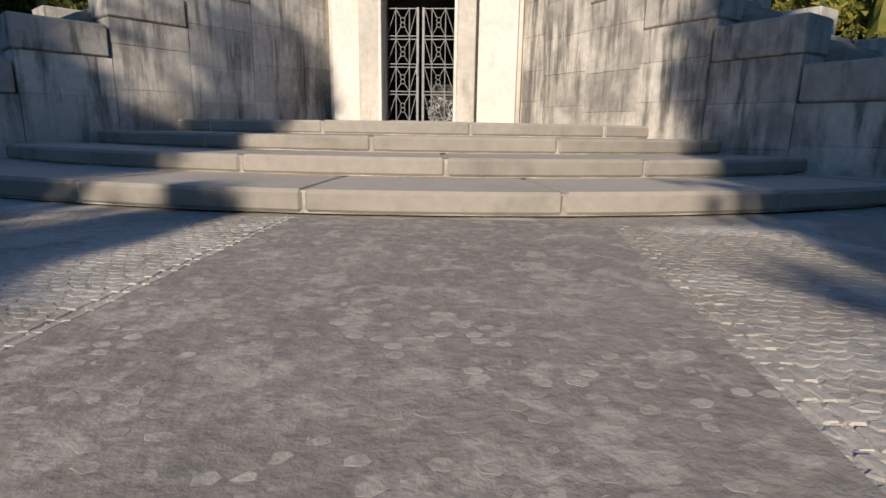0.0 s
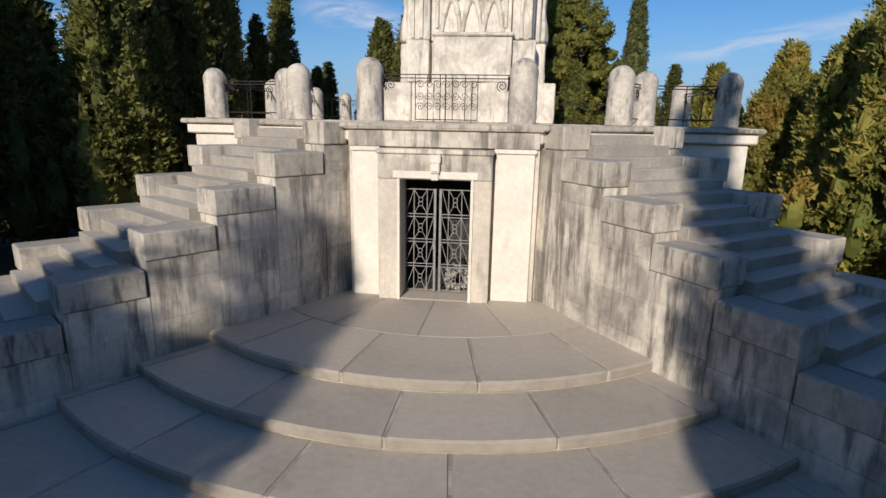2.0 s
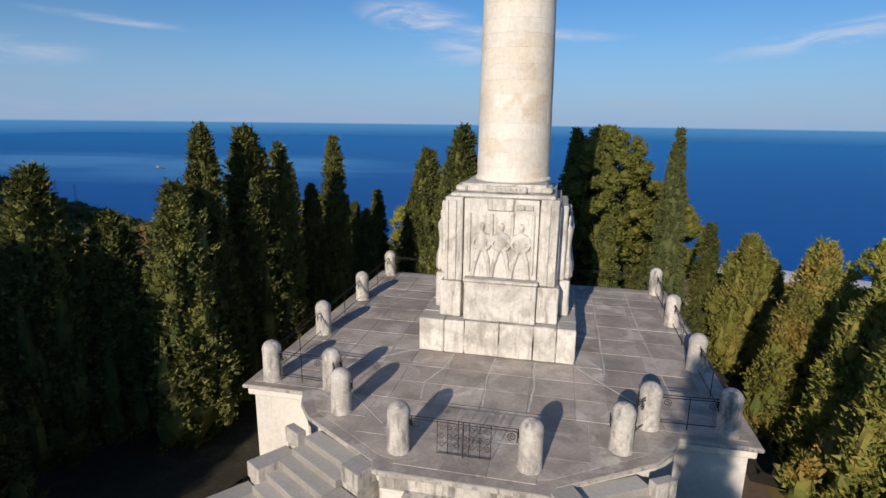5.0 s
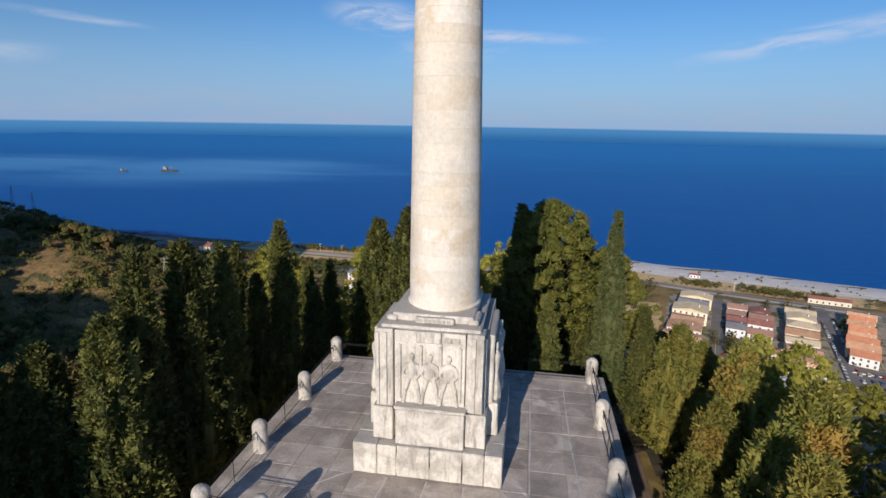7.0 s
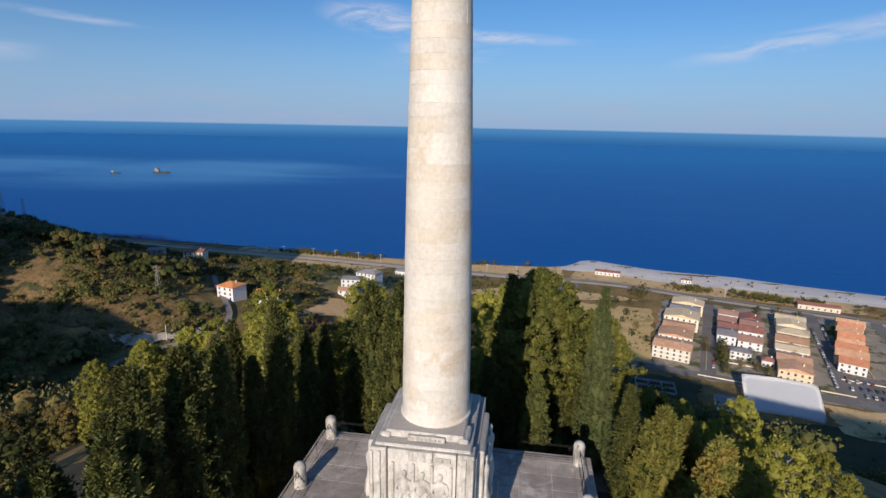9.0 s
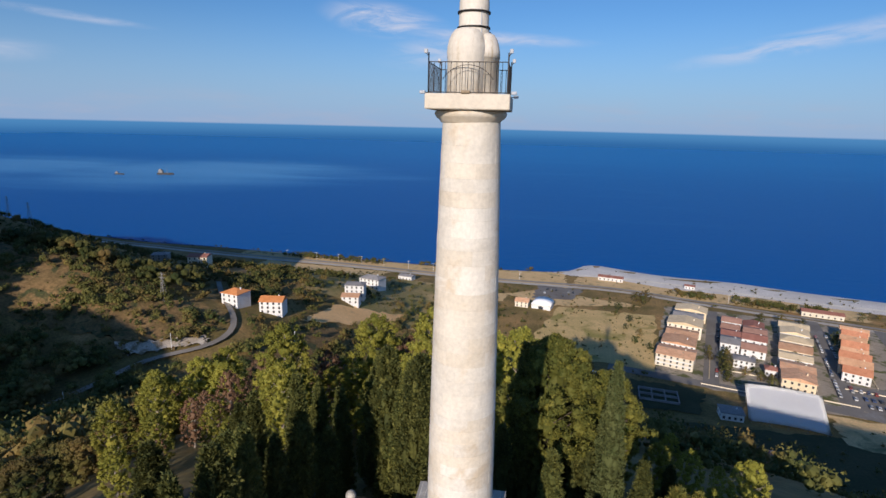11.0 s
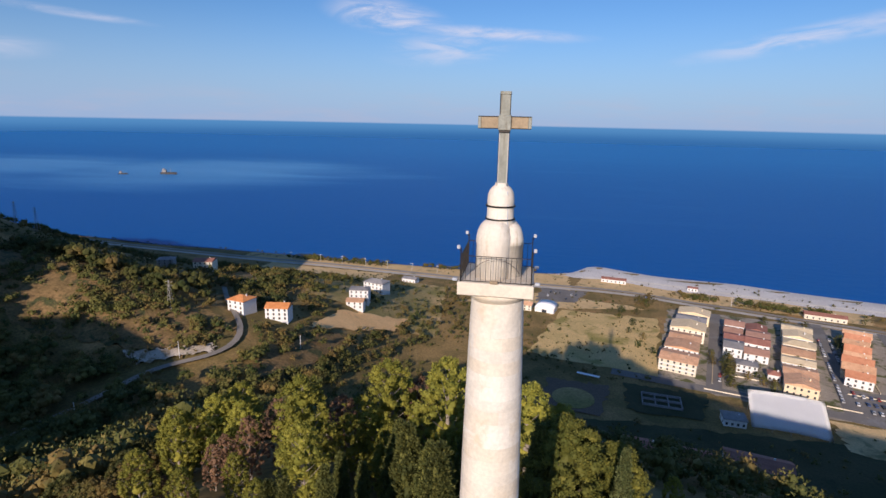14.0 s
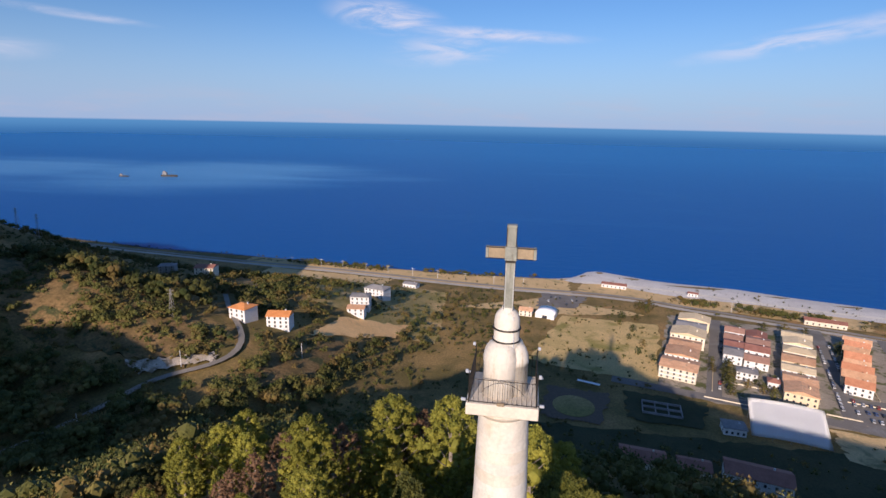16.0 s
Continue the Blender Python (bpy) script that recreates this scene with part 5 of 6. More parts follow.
def pine_parts(seed, h, r, puffs, low, leaf=0.175, per=35):
    """Crown and limbs of a mature pine: an uneven tall crown of many small soft puffs of needles, on visible branches."""
    g = np.random.default_rng(seed)
    wood = [limb((0, 0, -0.4), (g.normal(0, 0.15), g.normal(0, 0.15), h * 0.55), 0.26, 0.17, 8)]
    wood.append(limb((0, 0, h * 0.5), (g.normal(0, 0.3), g.normal(0, 0.3), h * 0.88), 0.18, 0.06))
    ph = g.uniform(0, 6.28, 4)
    lots = []
    for u in (0.2, 0.4, 0.6, 0.78):
        k = r * math.sin(math.pi * (0.14 + 0.80 * u)) ** 0.75
        lots.append(lump((g.normal(0, 0.2), g.normal(0, 0.2), h * (low + (1 - low) * u)), (k * 0.30, k * 0.30, h * 0.07), g, 2, 0.12))
    for i in range(puffs):
        u = (i + g.uniform(0.1, 0.9)) / puffs
        a = i * 2.39996 + g.uniform(-0.5, 0.5)
        shell = r * math.sin(math.pi * (0.17 + 0.77 * u)) ** 0.7
        shell *= 1 + 0.13 * math.sin(3 * a + 7 * u + ph[0]) + 0.10 * math.sin(2 * a - 13 * u + ph[1]) + 0.07 * math.sin(5 * a + 21 * u + ph[2])
        b = r * g.uniform(0.09, 0.185)
        z = h * (low + (1 - low) * u) - b * 0.7 * u
        d = max(shell * g.uniform(0.80, 1.0) - b * 0.6, 0.0) * (1.0 if u < 0.95 else 0.5)
        c = np.array([d * math.cos(a), d * math.sin(a), z])
        if i % 6 == 0:
            wood.append(limb((0, 0, max(z - d * 0.7 - 0.4, h * 0.15)), c * np.array([0.85, 0.85, 1.0]), 0.06, 0.02, 5))
        way_ = g.normal(size=(per, 3)) + np.array([math.cos(a), math.sin(a), 0.8]) * 0.55
        way_ /= np.linalg.norm(way_, axis=1, keepdims=True)
        p_ = c + way_ * np.array([b, b, b * 0.8]) * g.uniform(0.72, 1.06, (per, 1))
        ww = way_ * 0.6 + np.array([0, 0, 0.7]) + g.normal(0, 0.5, (per, 3))
        lots.append(sprays(p_, ww, leaf, leaf * 0.36, g, way_))
        lots.append(lump(c, (b * 0.72, b * 0.72, b * 0.58), g, 1, 0.10))
    return merged(lots), merged(wood)


makers = {}


def tree(kind, x, y, top, seed, turn=None, girth=1.0):
    """A tree of that kind whose tip stands at height top, on the ground at x, y."""
    z = float(ground_z(x, y)) - 0.1
    key = (kind, seed)
    table = {
        "cypress": ("cypress_tree", "tall dark green cypress with a dense pointed crown", "tree", CYPRESS, BARK),
        "broad_cypress": ("cypress_tree", "broad ragged dark cypress with lit yellowish sprays", "tree", CYPRESS, BARK),
        "avenue_cypress": ("cypress_tree", "tall dark green cypress lining the approach avenue", "tree", CYPRESS, BARK),
        "shade_broad_cypress": ("cypress_tree", "broad ragged dark cypress out of view, placed for its shade", "tree", CYPRESS, BARK),
        "conifer": ("conifer_tree", "ragged olive green conifer with upright tips", "tree", FIR, BARK),
        "pine": ("pine_tree", "rounded yellow-green pine with pale bare branches", "tree", PINE, PALEBARK),
        "garden_pine": ("garden_tree", "rounded green garden tree among the houses", "tree", SCRUB, BARK),
        "oak": ("oak_tree", "rounded dull green evergreen oak on the valley slope", "tree", SCRUB, BARK),
        "pale_cypress": ("cypress_tree", "slender grey-green cypress with a smooth pointed crown", "tree", PALECYPRESS, BARK),
        "umbrella_pine": ("pine_tree", "dark green umbrella pine with layered rounded crown", "tree", DARKPINE, BARK),
        "dead_pine": ("pine_tree", "dying pine with reddish brown needles", "tree", DEAD, PALEBARK)}
    name, label, cat, leaf_m, bark_m = table[kind]
    base_h = 12.0 if "cypress" in kind else 8.0 if kind == "conifer" else 12.0
    s = (top - z) / base_h
    wide = girth * (s if "cypress" not in kind else 0.5 * s + 0.5)
    rot = turn if turn is not None else (x * 37.0 + y * 53.0) % 360
    m = pose(x, y, z, 0, 0, rot) @ Matrix.Diagonal((wide, wide, s, 1))
    if key in makers:
        twin = copy_thing(makers[key], m)
        twin.matrix_basis = m
        return twin
    if "pine" in kind or kind == "oak":
        (v, f), (wv, wf) = pine_parts(seed, 12, 2.9, 240, 0.42, 0.15, 56) if kind == "umbrella_pine" else pine_parts(seed, 12, 2.95, 50, 0.08, 0.38, 20) if kind == "garden_pine" else pine_parts(seed, 12, 6.0, 150, 0.08, 0.28, 36) if kind == "oak" else pine_parts(seed, 12, 2.95 if kind == "pine" else 2.7, 190 if kind == "pine" else 110, 0.10)
    else:
        spec = {"cypress": (12, 1.25, 0.17, 950, 17, 0.165, 12, 0.26, 0.70), "pale_cypress": (12, 1.2, 0.10, 1300, 20, 0.12, 8, 0.30, 0.76), "avenue_cypress": (12, 1.25, 0.15, 420, 6, 0.42, 0), "shade_broad_cypress": (12, 2.0, 0.16, 640, 6, 0.42, 0), "broad_cypress": (12, 2.0, 0.22, 1540, 15, 0.19, 34, 0.27, 0.68), "conifer": (8, 2.0, 0.34, 1250, 13, 0.18, 40, 0.24, 0.66)}[kind]
        v, f = spindle(seed, *spec)
        wv, wf = limb((0, 0, -0.4), (0.05, 0.05, spec[0] * 0.7), 0.20, 0.06, 8)
    ob = thing(name, label, cat)
    arrays("trunk", wv, wf, bark_m, ob, "", True)
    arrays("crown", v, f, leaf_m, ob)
    ob.matrix_basis = m
    makers[key] = ob
    return ob


# cypresses and conifers beside and behind the terrace: x, y, height of the tip
for i, (x, y, t) in enumerate([(-10.9, 5.4, 9.0), (-10.5, 9.2, 10.75), (-14.3, 3.3, 9.6), (-12.8, -1.2, 7.6), (-14.6, 9.5, 7.2), (-16.5, 0.5, 9.5), (-12.4, 13.4, 8.6),
                               (-13.3, 5.0, 8.0), (-18.5, 6.0, 7.5), (-17.5, 14, 7.0), (-15.5, 20, 6.2), (-20, -4, 10.0), (-24, 2, 8.6), (-17, -6, 8.4)]):
    tree("broad_cypress", x, y, t, i % 2)
for i, (x, y, t) in enumerate([(-10.8, 6.9, 10.9), (-10.6, 11.9, 10.1), (-10.1, 16.8, 10.3), (-9.0, 18.6, 6.2), (-10.4, 14.6, 8.0), (2.6, 23.1, 10.8), (3.8, 25.5, 9.0), (4.3, 18.2, 6.6), (9.3, 18.4, 6.4),
                               (1.4, 20.5, 6.4), (11.8, 22.0, 4.0), (-13.0, 17.2, 8.8), (-12.2, 25.0, 5.6), (-9.6, 22.4, 6.8)]):
    tree("cypress", x, y, t, 4 + i % 3)
for i, (x, y, t) in enumerate([(-6.6, 23.6, 9.4), (-3.6, 19.6, 10.9), (-4.6, 22.0, 9.2), (-2.3, 24.5, 8.8), (6.3, 25.5, 9.4), (-8.0, 27.0, 7.5)]):
    tree("broad_cypress", x, y, t, 2 + i % 2)
for i, (x, y, t) in enumerate([(-21.6, 39, 4.2), (-14.3, 48, 2.6), (-6.6, 44, 5.4), (2.3, 38.8, 5.8), (-17.5, 42, -1.6), (-11, 39, -0.5), (-26.8, 34, -2.4), (-28, 52, -6.5),
                               (-37, 46, -9.0), (-23, 56, -11), (-8, 56, -2.5), (-15, 60, -6), (-1, 50, 1.0), (-38, 34, -3.5), (-48.5, 46, -9.7), (-30.1, 30, -1.8), (-29, 24, -1.0), (-41, 53, -7.5), (-40, 58, -8.1),
                               (-20, 26, 1.4), (-3, 34, 1.0), (-9, 32, 0.4), (9, 33, 3.2), (6, 45, 0.5), (-45.4, 50, -8.4), (-47, 34, -8), (-40, 22, -3), (-54, 30, -12), (-52, 66, -24), (-30, 66, -16), (-52, 44, -11), (-54.6, 42, -12.4)]):
    if x > -0.71 * (y + 20):
        tree("pine", x, y, t, 7 + i % 4)
tree("umbrella_pine", 4.4, 24.0, 11.1, 20)
tree("umbrella_pine", 8.4, 27.0, 7.6, 20)
tree("pale_cypress", 7.9, 21.1, 10.9, 22)
for i, (x, y) in enumerate([(-34, 19), (-41, 27), (-44, 36), (-49, 31), (-50, 40), (-55, 36), (-46, 44), (-53, 48), (-58, 44), (-57, 54), (-62, 50), (-61, 61), (-37, 12), (-46, 20), (-60, 34), (-54, 25)]):
    tree("oak", x, y, float(ground_z(x, y)) + 4.6 + (i * 0.618 % 1) * 2.2, 28 + i % 2)
gi = np.random.default_rng(31)
for i in range(46):
    x, y = -60 + 68 * ((i * 0.618) % 1.0), 31 + 40 * ((i + 0.5) / 46) + gi.uniform(-2, 2)
    if -38 < x < -24 and 33 < y < 48 or x < -0.71 * (y + 20):
        continue
    tree("dead_pine" if i % 7 == 3 and x < -12 else "pine", x, y, float(ground_z(x, y)) + gi.uniform(8.0, 10.5), 12 + i % 2 if i % 7 == 3 and x < -12 else 7 + i % 4)
for i, (x, y, t) in enumerate([(-29.2, 41, -2.7), (-31.9, 38, -4.6), (-34.7, 36, -6.6), (-37.5, 37, -8.6), (-28, 46, -3.0), (-19.5, 46, -1.6), (-33.0, 42, -6.0), (-11.5, 52, -1.5)]):
    tree("dead_pine", x, y, t, 12 + i % 2)
for i, (x, y, t) in enumerate([(10.6, 16.4, 6.2), (10.8, 4.2, 7.2), (12.6, 8.0, 7.6), (10.6, 10.6, 5.4), (13.5, 2.6, 8.7), (10.9, -1.0, 6.4), (14.6, 13.5, 7.3), (12.4, 18.6, 4.6), (16.5, 7.0, 6.8), (15.5, -3.0, 8.0),
                               (17.9, 14.2, 5.4), (14.5, 22.5, 2.8), (19.0, 27.0, 1.0), (17.0, 34.0, -1.6), (13.0, 29.0, 1.6), (21.0, 21.0, 2.4), (23.0, 10.0, 4.4), (25.0, 30.0, -2.5), (21.0, 38.0, -5.4), (11.5, 36.0, -1.4),
                               (28.0, 22.0, -1.5), (19.5, 0.0, 8.6), (27.0, 2.0, 5.0), (19.1, 46.6, -7.5), (26.0, 42.0, -9.0), (12.2, 13.2, 6.7), (11.2, 7.2, 6.4), (17.8, 25.1, 3.4), (15.5, 18.0, 4.4), (32.0, 32.0, -8.0)]):
    if y > 20 or x > 13.2:
        tree("pine", x, y, t - 0.4, 7 + i % 4)
    else:
        tree("conifer", x, y, t, 16 + i % 3)
# the avenue behind the forecourt, whose shade falls across the steps
tree("avenue_cypress", 0.92, -24.0, 15.7, 4, girth=0.74)
tree("avenue_cypress", 1.15, -24.8, 13.0, 5, girth=0.7)
tree("avenue_cypress", -6.78, -24.0, 10.7, 4, girth=0.8)
tree("shade_broad_cypress", -6.35, -24.6, 9.2, 1)
for x, y, t in ((-7.45, -24.9, 8.5), (-7.9, -23.6, 8.2)):
    tree("pine", x, y, t, 7)
for i, (x, y, t) in enumerate([(1.35, -24.7, 9.3), (2.8, -24.6, 10.4), (4.0, -25.0, 9.6), (5.4, -24.0, 8.6), (7.6, -25.0, 8.2), (10.0, -24.5, 7.6), (13.0, -23.0, 8.5),
                               (-8.9, -24.2, 9.9), (-9.5, -24.6, 9.7), (-10.9, -24.3, 8.7), (-12.2, -24.6, 8.8), (-13.4, -24.4, 8.8), (-14.9, -24.0, 9.2), (-15.6, -25.0, 11.6), (-17.0, -24.4, 15.2), (-18.3, -24.0, 17.4), (-19.8, -24.4, 17.6), (-21.6, -23.5, 17.6), (-24, -22, 16.5)]):
    tree("shade_broad_cypress", x, y, t, i % 2)
tree("conifer", -4.15, -24.0, 6.1, 16, girth=0.85)
# unseen trees beside the forecourt, added to close off sky light
for i, (x, y, t) in enumerate([(-17.0, -12, 5.0), (-11.0, -14, 4.6), (-10.8, -18, 5.6), (-12, -21, 7.0), (11.2, -13, 6.0), (10.6, -17, 6.6), (10.8, -20.5, 7.4), (-14.0, -17, 5.6), (-18.0, -15, 6.5), (9.6, -8.4, 5.6), (8.6, -11.5, 6.0), (15.0, -9, 6.0), (16.5, -14, 7.0), (14.0, -18, 7.5), (20.0, -12, 8.0)]):
    tree("shade_broad_cypress", x, y, t, i % 2)

# woods and scrub over the slopes, the spur and the plain
KEEP = [((-127, 281), (-89, 339), (-82, 374), (-124, 322)), ((84, 308), (250, 250), (290, 440), (120, 470)), ((12, 262), (112, 262), (114, 306), (16, 308)),
        ((-5, 414), (36, 414), (40, 436), (-5, 438)), ((112, 252), (176, 248), (180, 300), (120, 302))]
gw = np.random.default_rng(21)


def inside(px, py, quad):
    ok = np.ones(len(px), bool)
    for (x0, y0), (x1, y1) in zip(quad, quad[1:] + quad[:1]):
        ok &= (x1 - x0) * (py - y0) - (y1 - y0) * (px - x0) > 0
    return ok


def near_line(px, py, line, d):
    hit = np.zeros(len(px), bool)
    for (x0, y0), (x1, y1) in zip(line, line[1:]):
        L2 = (x1 - x0) ** 2 + (y1 - y0) ** 2
        t = np.clip(((px - x0) * (x1 - x0) + (py - y0) * (y1 - y0)) / L2, 0, 1)
        hit |= np.hypot(px - x0 - t * (x1 - x0), py - y0 - t * (y1 - y0)) < d
    return hit


n = 120000
px, py = gw.uniform(-620, 420, n), gw.uniform(22, 600, n)
ang = np.degrees(np.arctan2(px - 1, py + 10))
ok = (np.abs(ang + 8) < 48)
q = np.hypot(np.maximum(np.abs(px) - 17, 0), np.maximum(py - 19, 0))
shore_y = np.interp(px, [c[0] for c in COAST], [c[1] for c in COAST])
hgt = ground_z(px, py)
dens = np.full(n, 0.22)
dens[(hgt > -112) & (px > -75)] = 0.62
dens[(px < -60) & (py < 250)] = 0.85
spur = np.exp(-((px + 255) / 85) ** 2 - ((py - 250) / 42) ** 2) > 0.45
dens[spur] = 1.35
dens[(px < -60) & (py > 250) & (py < 340) & ~spur] = 0.70
dens[(px < -165) & (py > 285) & (py < 420)] = 1.5
dens[(py >= 340) & (px < 0)] = 0.70
dens[(px < -300)] = 0.8
dens[(py > 505)] = 0.10
belt = near_line(px, py, [(-109, 246), (-104, 268), (-96, 297), (-84, 323), (-75, 354), (-65, 405)], 12) | near_line(px, py, [(-190, 300), (-215, 360), (-240, 440)], 34)
dens[belt] = 1.5
dens[(px > -72) & (px < -12) & (py > 330) & (py < 480)] = 1.1
hedge = near_line(px, py, [(-263, 557), (-154, 549)], 6) | near_line(px, py, [(-104, 555), (-41, 552), (20, 568)], 7) | near_line(px, py, [(146, 500), (190, 489), (254, 471)], 8)
dens[hedge] = 4.5
dens[near_line(px, py, [(96, 350), (112, 400), (118, 440)], 9)] = 1.0
dens[near_line(px, py, [(-129, 218), (-119, 240), (-115, 262), (-113, 296)], 8)] = 0.15
crest = (py > 256) & (py < 292) & (px > -320) & (px < -185)
dens[crest] = 0.9
meadow = (px > 8) & (px < 112) & (py > 318) & (py < 436)
dens[meadow] = np.where(px + 0.45 * py > 232, 0.40, np.where(px < 62, 0.30, 0.13))[meadow]
dens[(py > 505) & (px < 46) & (py > shore_y - 22)] = 0.5
clump_noise = np.array([noise.noise((x * 0.03, y * 0.03, 3.1)) for x, y in zip(px, py)])
dens *= np.clip(0.75 + 1.5 * clump_noise, 0.05, 1.6)
dens[near_line(px + 4, py + 7, VALLEY[3:9], 9)] *= 0.25
dens[(px > -140) & (px < -92) & (py > 215) & (py < 285)] *= 1.5
ok &= gw.uniform(0, 1, n) < dens * np.clip(0.20 + 0.9 * (1 - np.clip((py - 60) / 800, 0, 1)), 0.1, 1) * np.where((px < -40) & (py < 260), 0.58, 0.48)
ok &= ~((px > -64) & (px < 14) & (py < 74)) & (q > np.where(px > 0, 48, 30)) & (py < shore_y - 12 - 22 * (px > 50))
for quad in KEEP:
    ok &= ~inside(px, py, quad)
ok &= ~near_line(px, py, VALLEY[3:], 6.5) & ~near_line(px, py, VALLEY[:4], 3.0) & ~near_line(px, py, COASTROAD, 7) & ~near_line(px, py, RAIL, 6)
ok &= ~((np.hypot(px + 166, py - 272) < 14) | (np.hypot(px + 144, py - 275) < 14) | (np.hypot(px + 118, py - 340) < 17) | (np.hypot(px + 120, py - 400) < 18) | (np.hypot(px + 255, py - 374) < 15) | (np.hypot(px + 279, py - 362) < 12) | (np.hypot(px + 291, py - 236) < 13) | (np.hypot(px + 112, py - 487) < 18))
ok &= ~((np.hypot(px - 60, py - 222) < 17) | (np.hypot(px - 84, py - 222) < 14) | (np.hypot(px - 110, py - 216) < 20))
px, py = px[ok], py[ok]
size = (0.75 + 2.3 * gw.uniform(0, 1, len(px)) ** 2.2) * np.where((py > 262) & (py < 292) & (px > -320) & (px < -195), 2.0, 1.0) * np.where(ground_z(px, py) > -108, 1.35, 1.0) * np.where((px < -20) & (py < 245) & ~((px < -175) & (py > 200)), np.where((px > -182) & (py > 178), 1.15, 1.75), np.where((px < -175) & (py > 200) & (py < 300), 0.95, 1.0)) * np.where((py > 480) | ((px > 8) & (px < 112) & (py > 318)), 0.75, 1.0) * np.where(belt[ok], 1.25, 1.0) * np.where(hedge[ok], 1.7, 1.0)
pz = ground_z(px, py)


def bushes(name, sel, per, label):
    """Shrubs of one rounded body and trees of several lobes, under leaf sprays."""
    heads = []
    for x, y, z, s in zip(px[sel], py[sel], pz[sel], size[sel]):
        if s < 1.9:
            heads.append((x, y, z + s * 0.7, s))
            continue
        lobes = 4 if s < 3.2 else 7
        turn_ = gw.uniform(0, 6.28)
        for k in range(lobes):
            a_, d_ = turn_ + k * 2.39996, s * 0.62 * math.sqrt((k + 0.3) / lobes)
            heads.append((x + d_ * math.cos(a_), y + d_ * math.sin(a_), z + s * gw.uniform(0.75, 1.25) * (1.15 - 0.3 * d_ / s), s * gw.uniform(0.42, 0.62)))
    heads = np.array(heads)
    c, r = heads[:, :3], heads[:, 3]
    m = len(c)
    many = (per * np.clip((r / 1.15) ** 1.6, 0.5, 5.0)).astype(int)
    w = int(many.sum())
    way_ = gw.normal(size=(w, 3)) + np.array([0, -0.15, 0.35])
    way_ /= np.linalg.norm(way_, axis=1, keepdims=True)
    body = way_ * np.repeat(r, many)[:, None] * gw.uniform(0.70, 1.10, (w, 1))
    lots = [sprays(np.repeat(c, many, 0) + body, way_ * 0.5 + np.array([0, 0, 0.5]) + gw.normal(0, 0.6, (w, 3)), 0.60, 0.25, gw, way_)]
    b = bmesh.new()
    bmesh.ops.create_icosphere(b, subdivisions=1, radius=1)
    iv, jf = np.array([q.co[:] for q in b.verts]), np.array([[q.index for q in f.verts] for f in b.faces])
    b.free()
    lv = c[:, None] + iv[None] * (r * 0.52)[:, None, None] * gw.uniform(0.84, 1.12, (m, len(iv), 1))
    lots.append((lv.reshape(-1, 3), (jf[None] + (np.arange(m) * len(iv))[:, None, None]).reshape(-1, 3)))
    v, f = merged(lots)
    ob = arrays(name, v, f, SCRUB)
    tagged(ob, label, "woods", kind="stuff")


far = py > 250
bushes("slope_woods", ~far, 7, "dense dark green trees over the valley slopes")
bushes("plain_scrub", far, 4, "scattered dark green shrubs and orchard trees on the plain")

# ---------------------------------------------------------------- cobbles of the forecourt
cobbles = thing("cobbled_forecourt", "worn rough cobbled apron with paler stones before the steps", "paving")
tagged(cobbles, kind="structure")
gc = np.random.default_rng(9)
shapes = []
for k in range(6):
    w, l = gc.uniform(0.026, 0.036), gc.uniform(0.020, 0.030)
    b = bmesh.new()
    turn_ = gc.uniform(0, 6.28)
    spokes = [(turn_ + (i + gc.uniform(-0.28, 0.28)) * math.pi / 3, gc.uniform(0.86, 1.12)) for i in range(6)]
    lowr = [b.verts.new((w * 1.22 * k_ * math.cos(a_), l * 1.22 * k_ * math.sin(a_), -0.012)) for a_, k_ in spokes]
    mid = [b.verts.new((v.co.x * 0.93, v.co.y * 0.93, -0.0012)) for v in lowr]
    cap = [b.verts.new((v.co.x * 0.70, v.co.y * 0.70, 0.0020 + gc.uniform(-0.0006, 0.0006))) for v in lowr]
    for r0, r1 in ((lowr, mid), (mid, cap)):
        for i in range(6):
            b.faces.new((r0[i], r0[(i + 1) % 6], r1[(i + 1) % 6], r1[i]))
    b.faces.new(cap)
    me = bpy.data.meshes.new("cobble")
    b.to_mesh(me)
    b.free()
    me.materials.append(COBBLE)
    shapes.append(me)
spots = []
row = 0
y = -7.15
while y > -10.75:
    x = -4.4 + (row % 2) * 0.039
    while x < 5.2:
        r_ = math.hypot(x - RC[0], y - RC[1])
        if r_ > 9.44:
            spots.append((x + gc.uniform(-0.015, 0.015), y + gc.uniform(-0.013, 0.013), gc.uniform(-24, 24), gc.uniform(-0.0012, 0.0012)))
        x += 0.078
    y -= 0.062
    row += 1
# the worn concrete between two lines of kerb stones, from which only the highest cobbles stand out
strip_edge = [(-0.24, -7.02), (-0.24, -12.5), (1.66, -12.5), (1.84, -9.3), (1.98, -7.02)]
part("worn_screed", prism(strip_edge, -0.80, -0.7319), APRON, cobbles)
kb = box(-0.048, 0.048, -0.020, 0.020, -0.05, 0.0, 0.006)
kerb_mesh = bpy.data.meshes.new("kerb_stone")
kb.to_mesh(kerb_mesh)
kb.free()
kerb_mesh.materials.append(COBBLE)
for x0, x1, lines in ((-0.30, -0.30, 2), (2.02, 1.80, 2)):
    for q in range(lines):
        for i in range(34):
            ob = new("kerb_stone", kerb_mesh)
            ob.parent = cobbles
            u = i / 34
            ob.location, ob.rotation_euler = (x0 + (x1 - x0) * u + 0.055 * q + gc.uniform(-0.006, 0.006), -7.12 - 3.6 * u, -0.7285 + gc.uniform(-0.002, 0.002)), (0, 0, radians(90 + gc.uniform(-7, 7)))
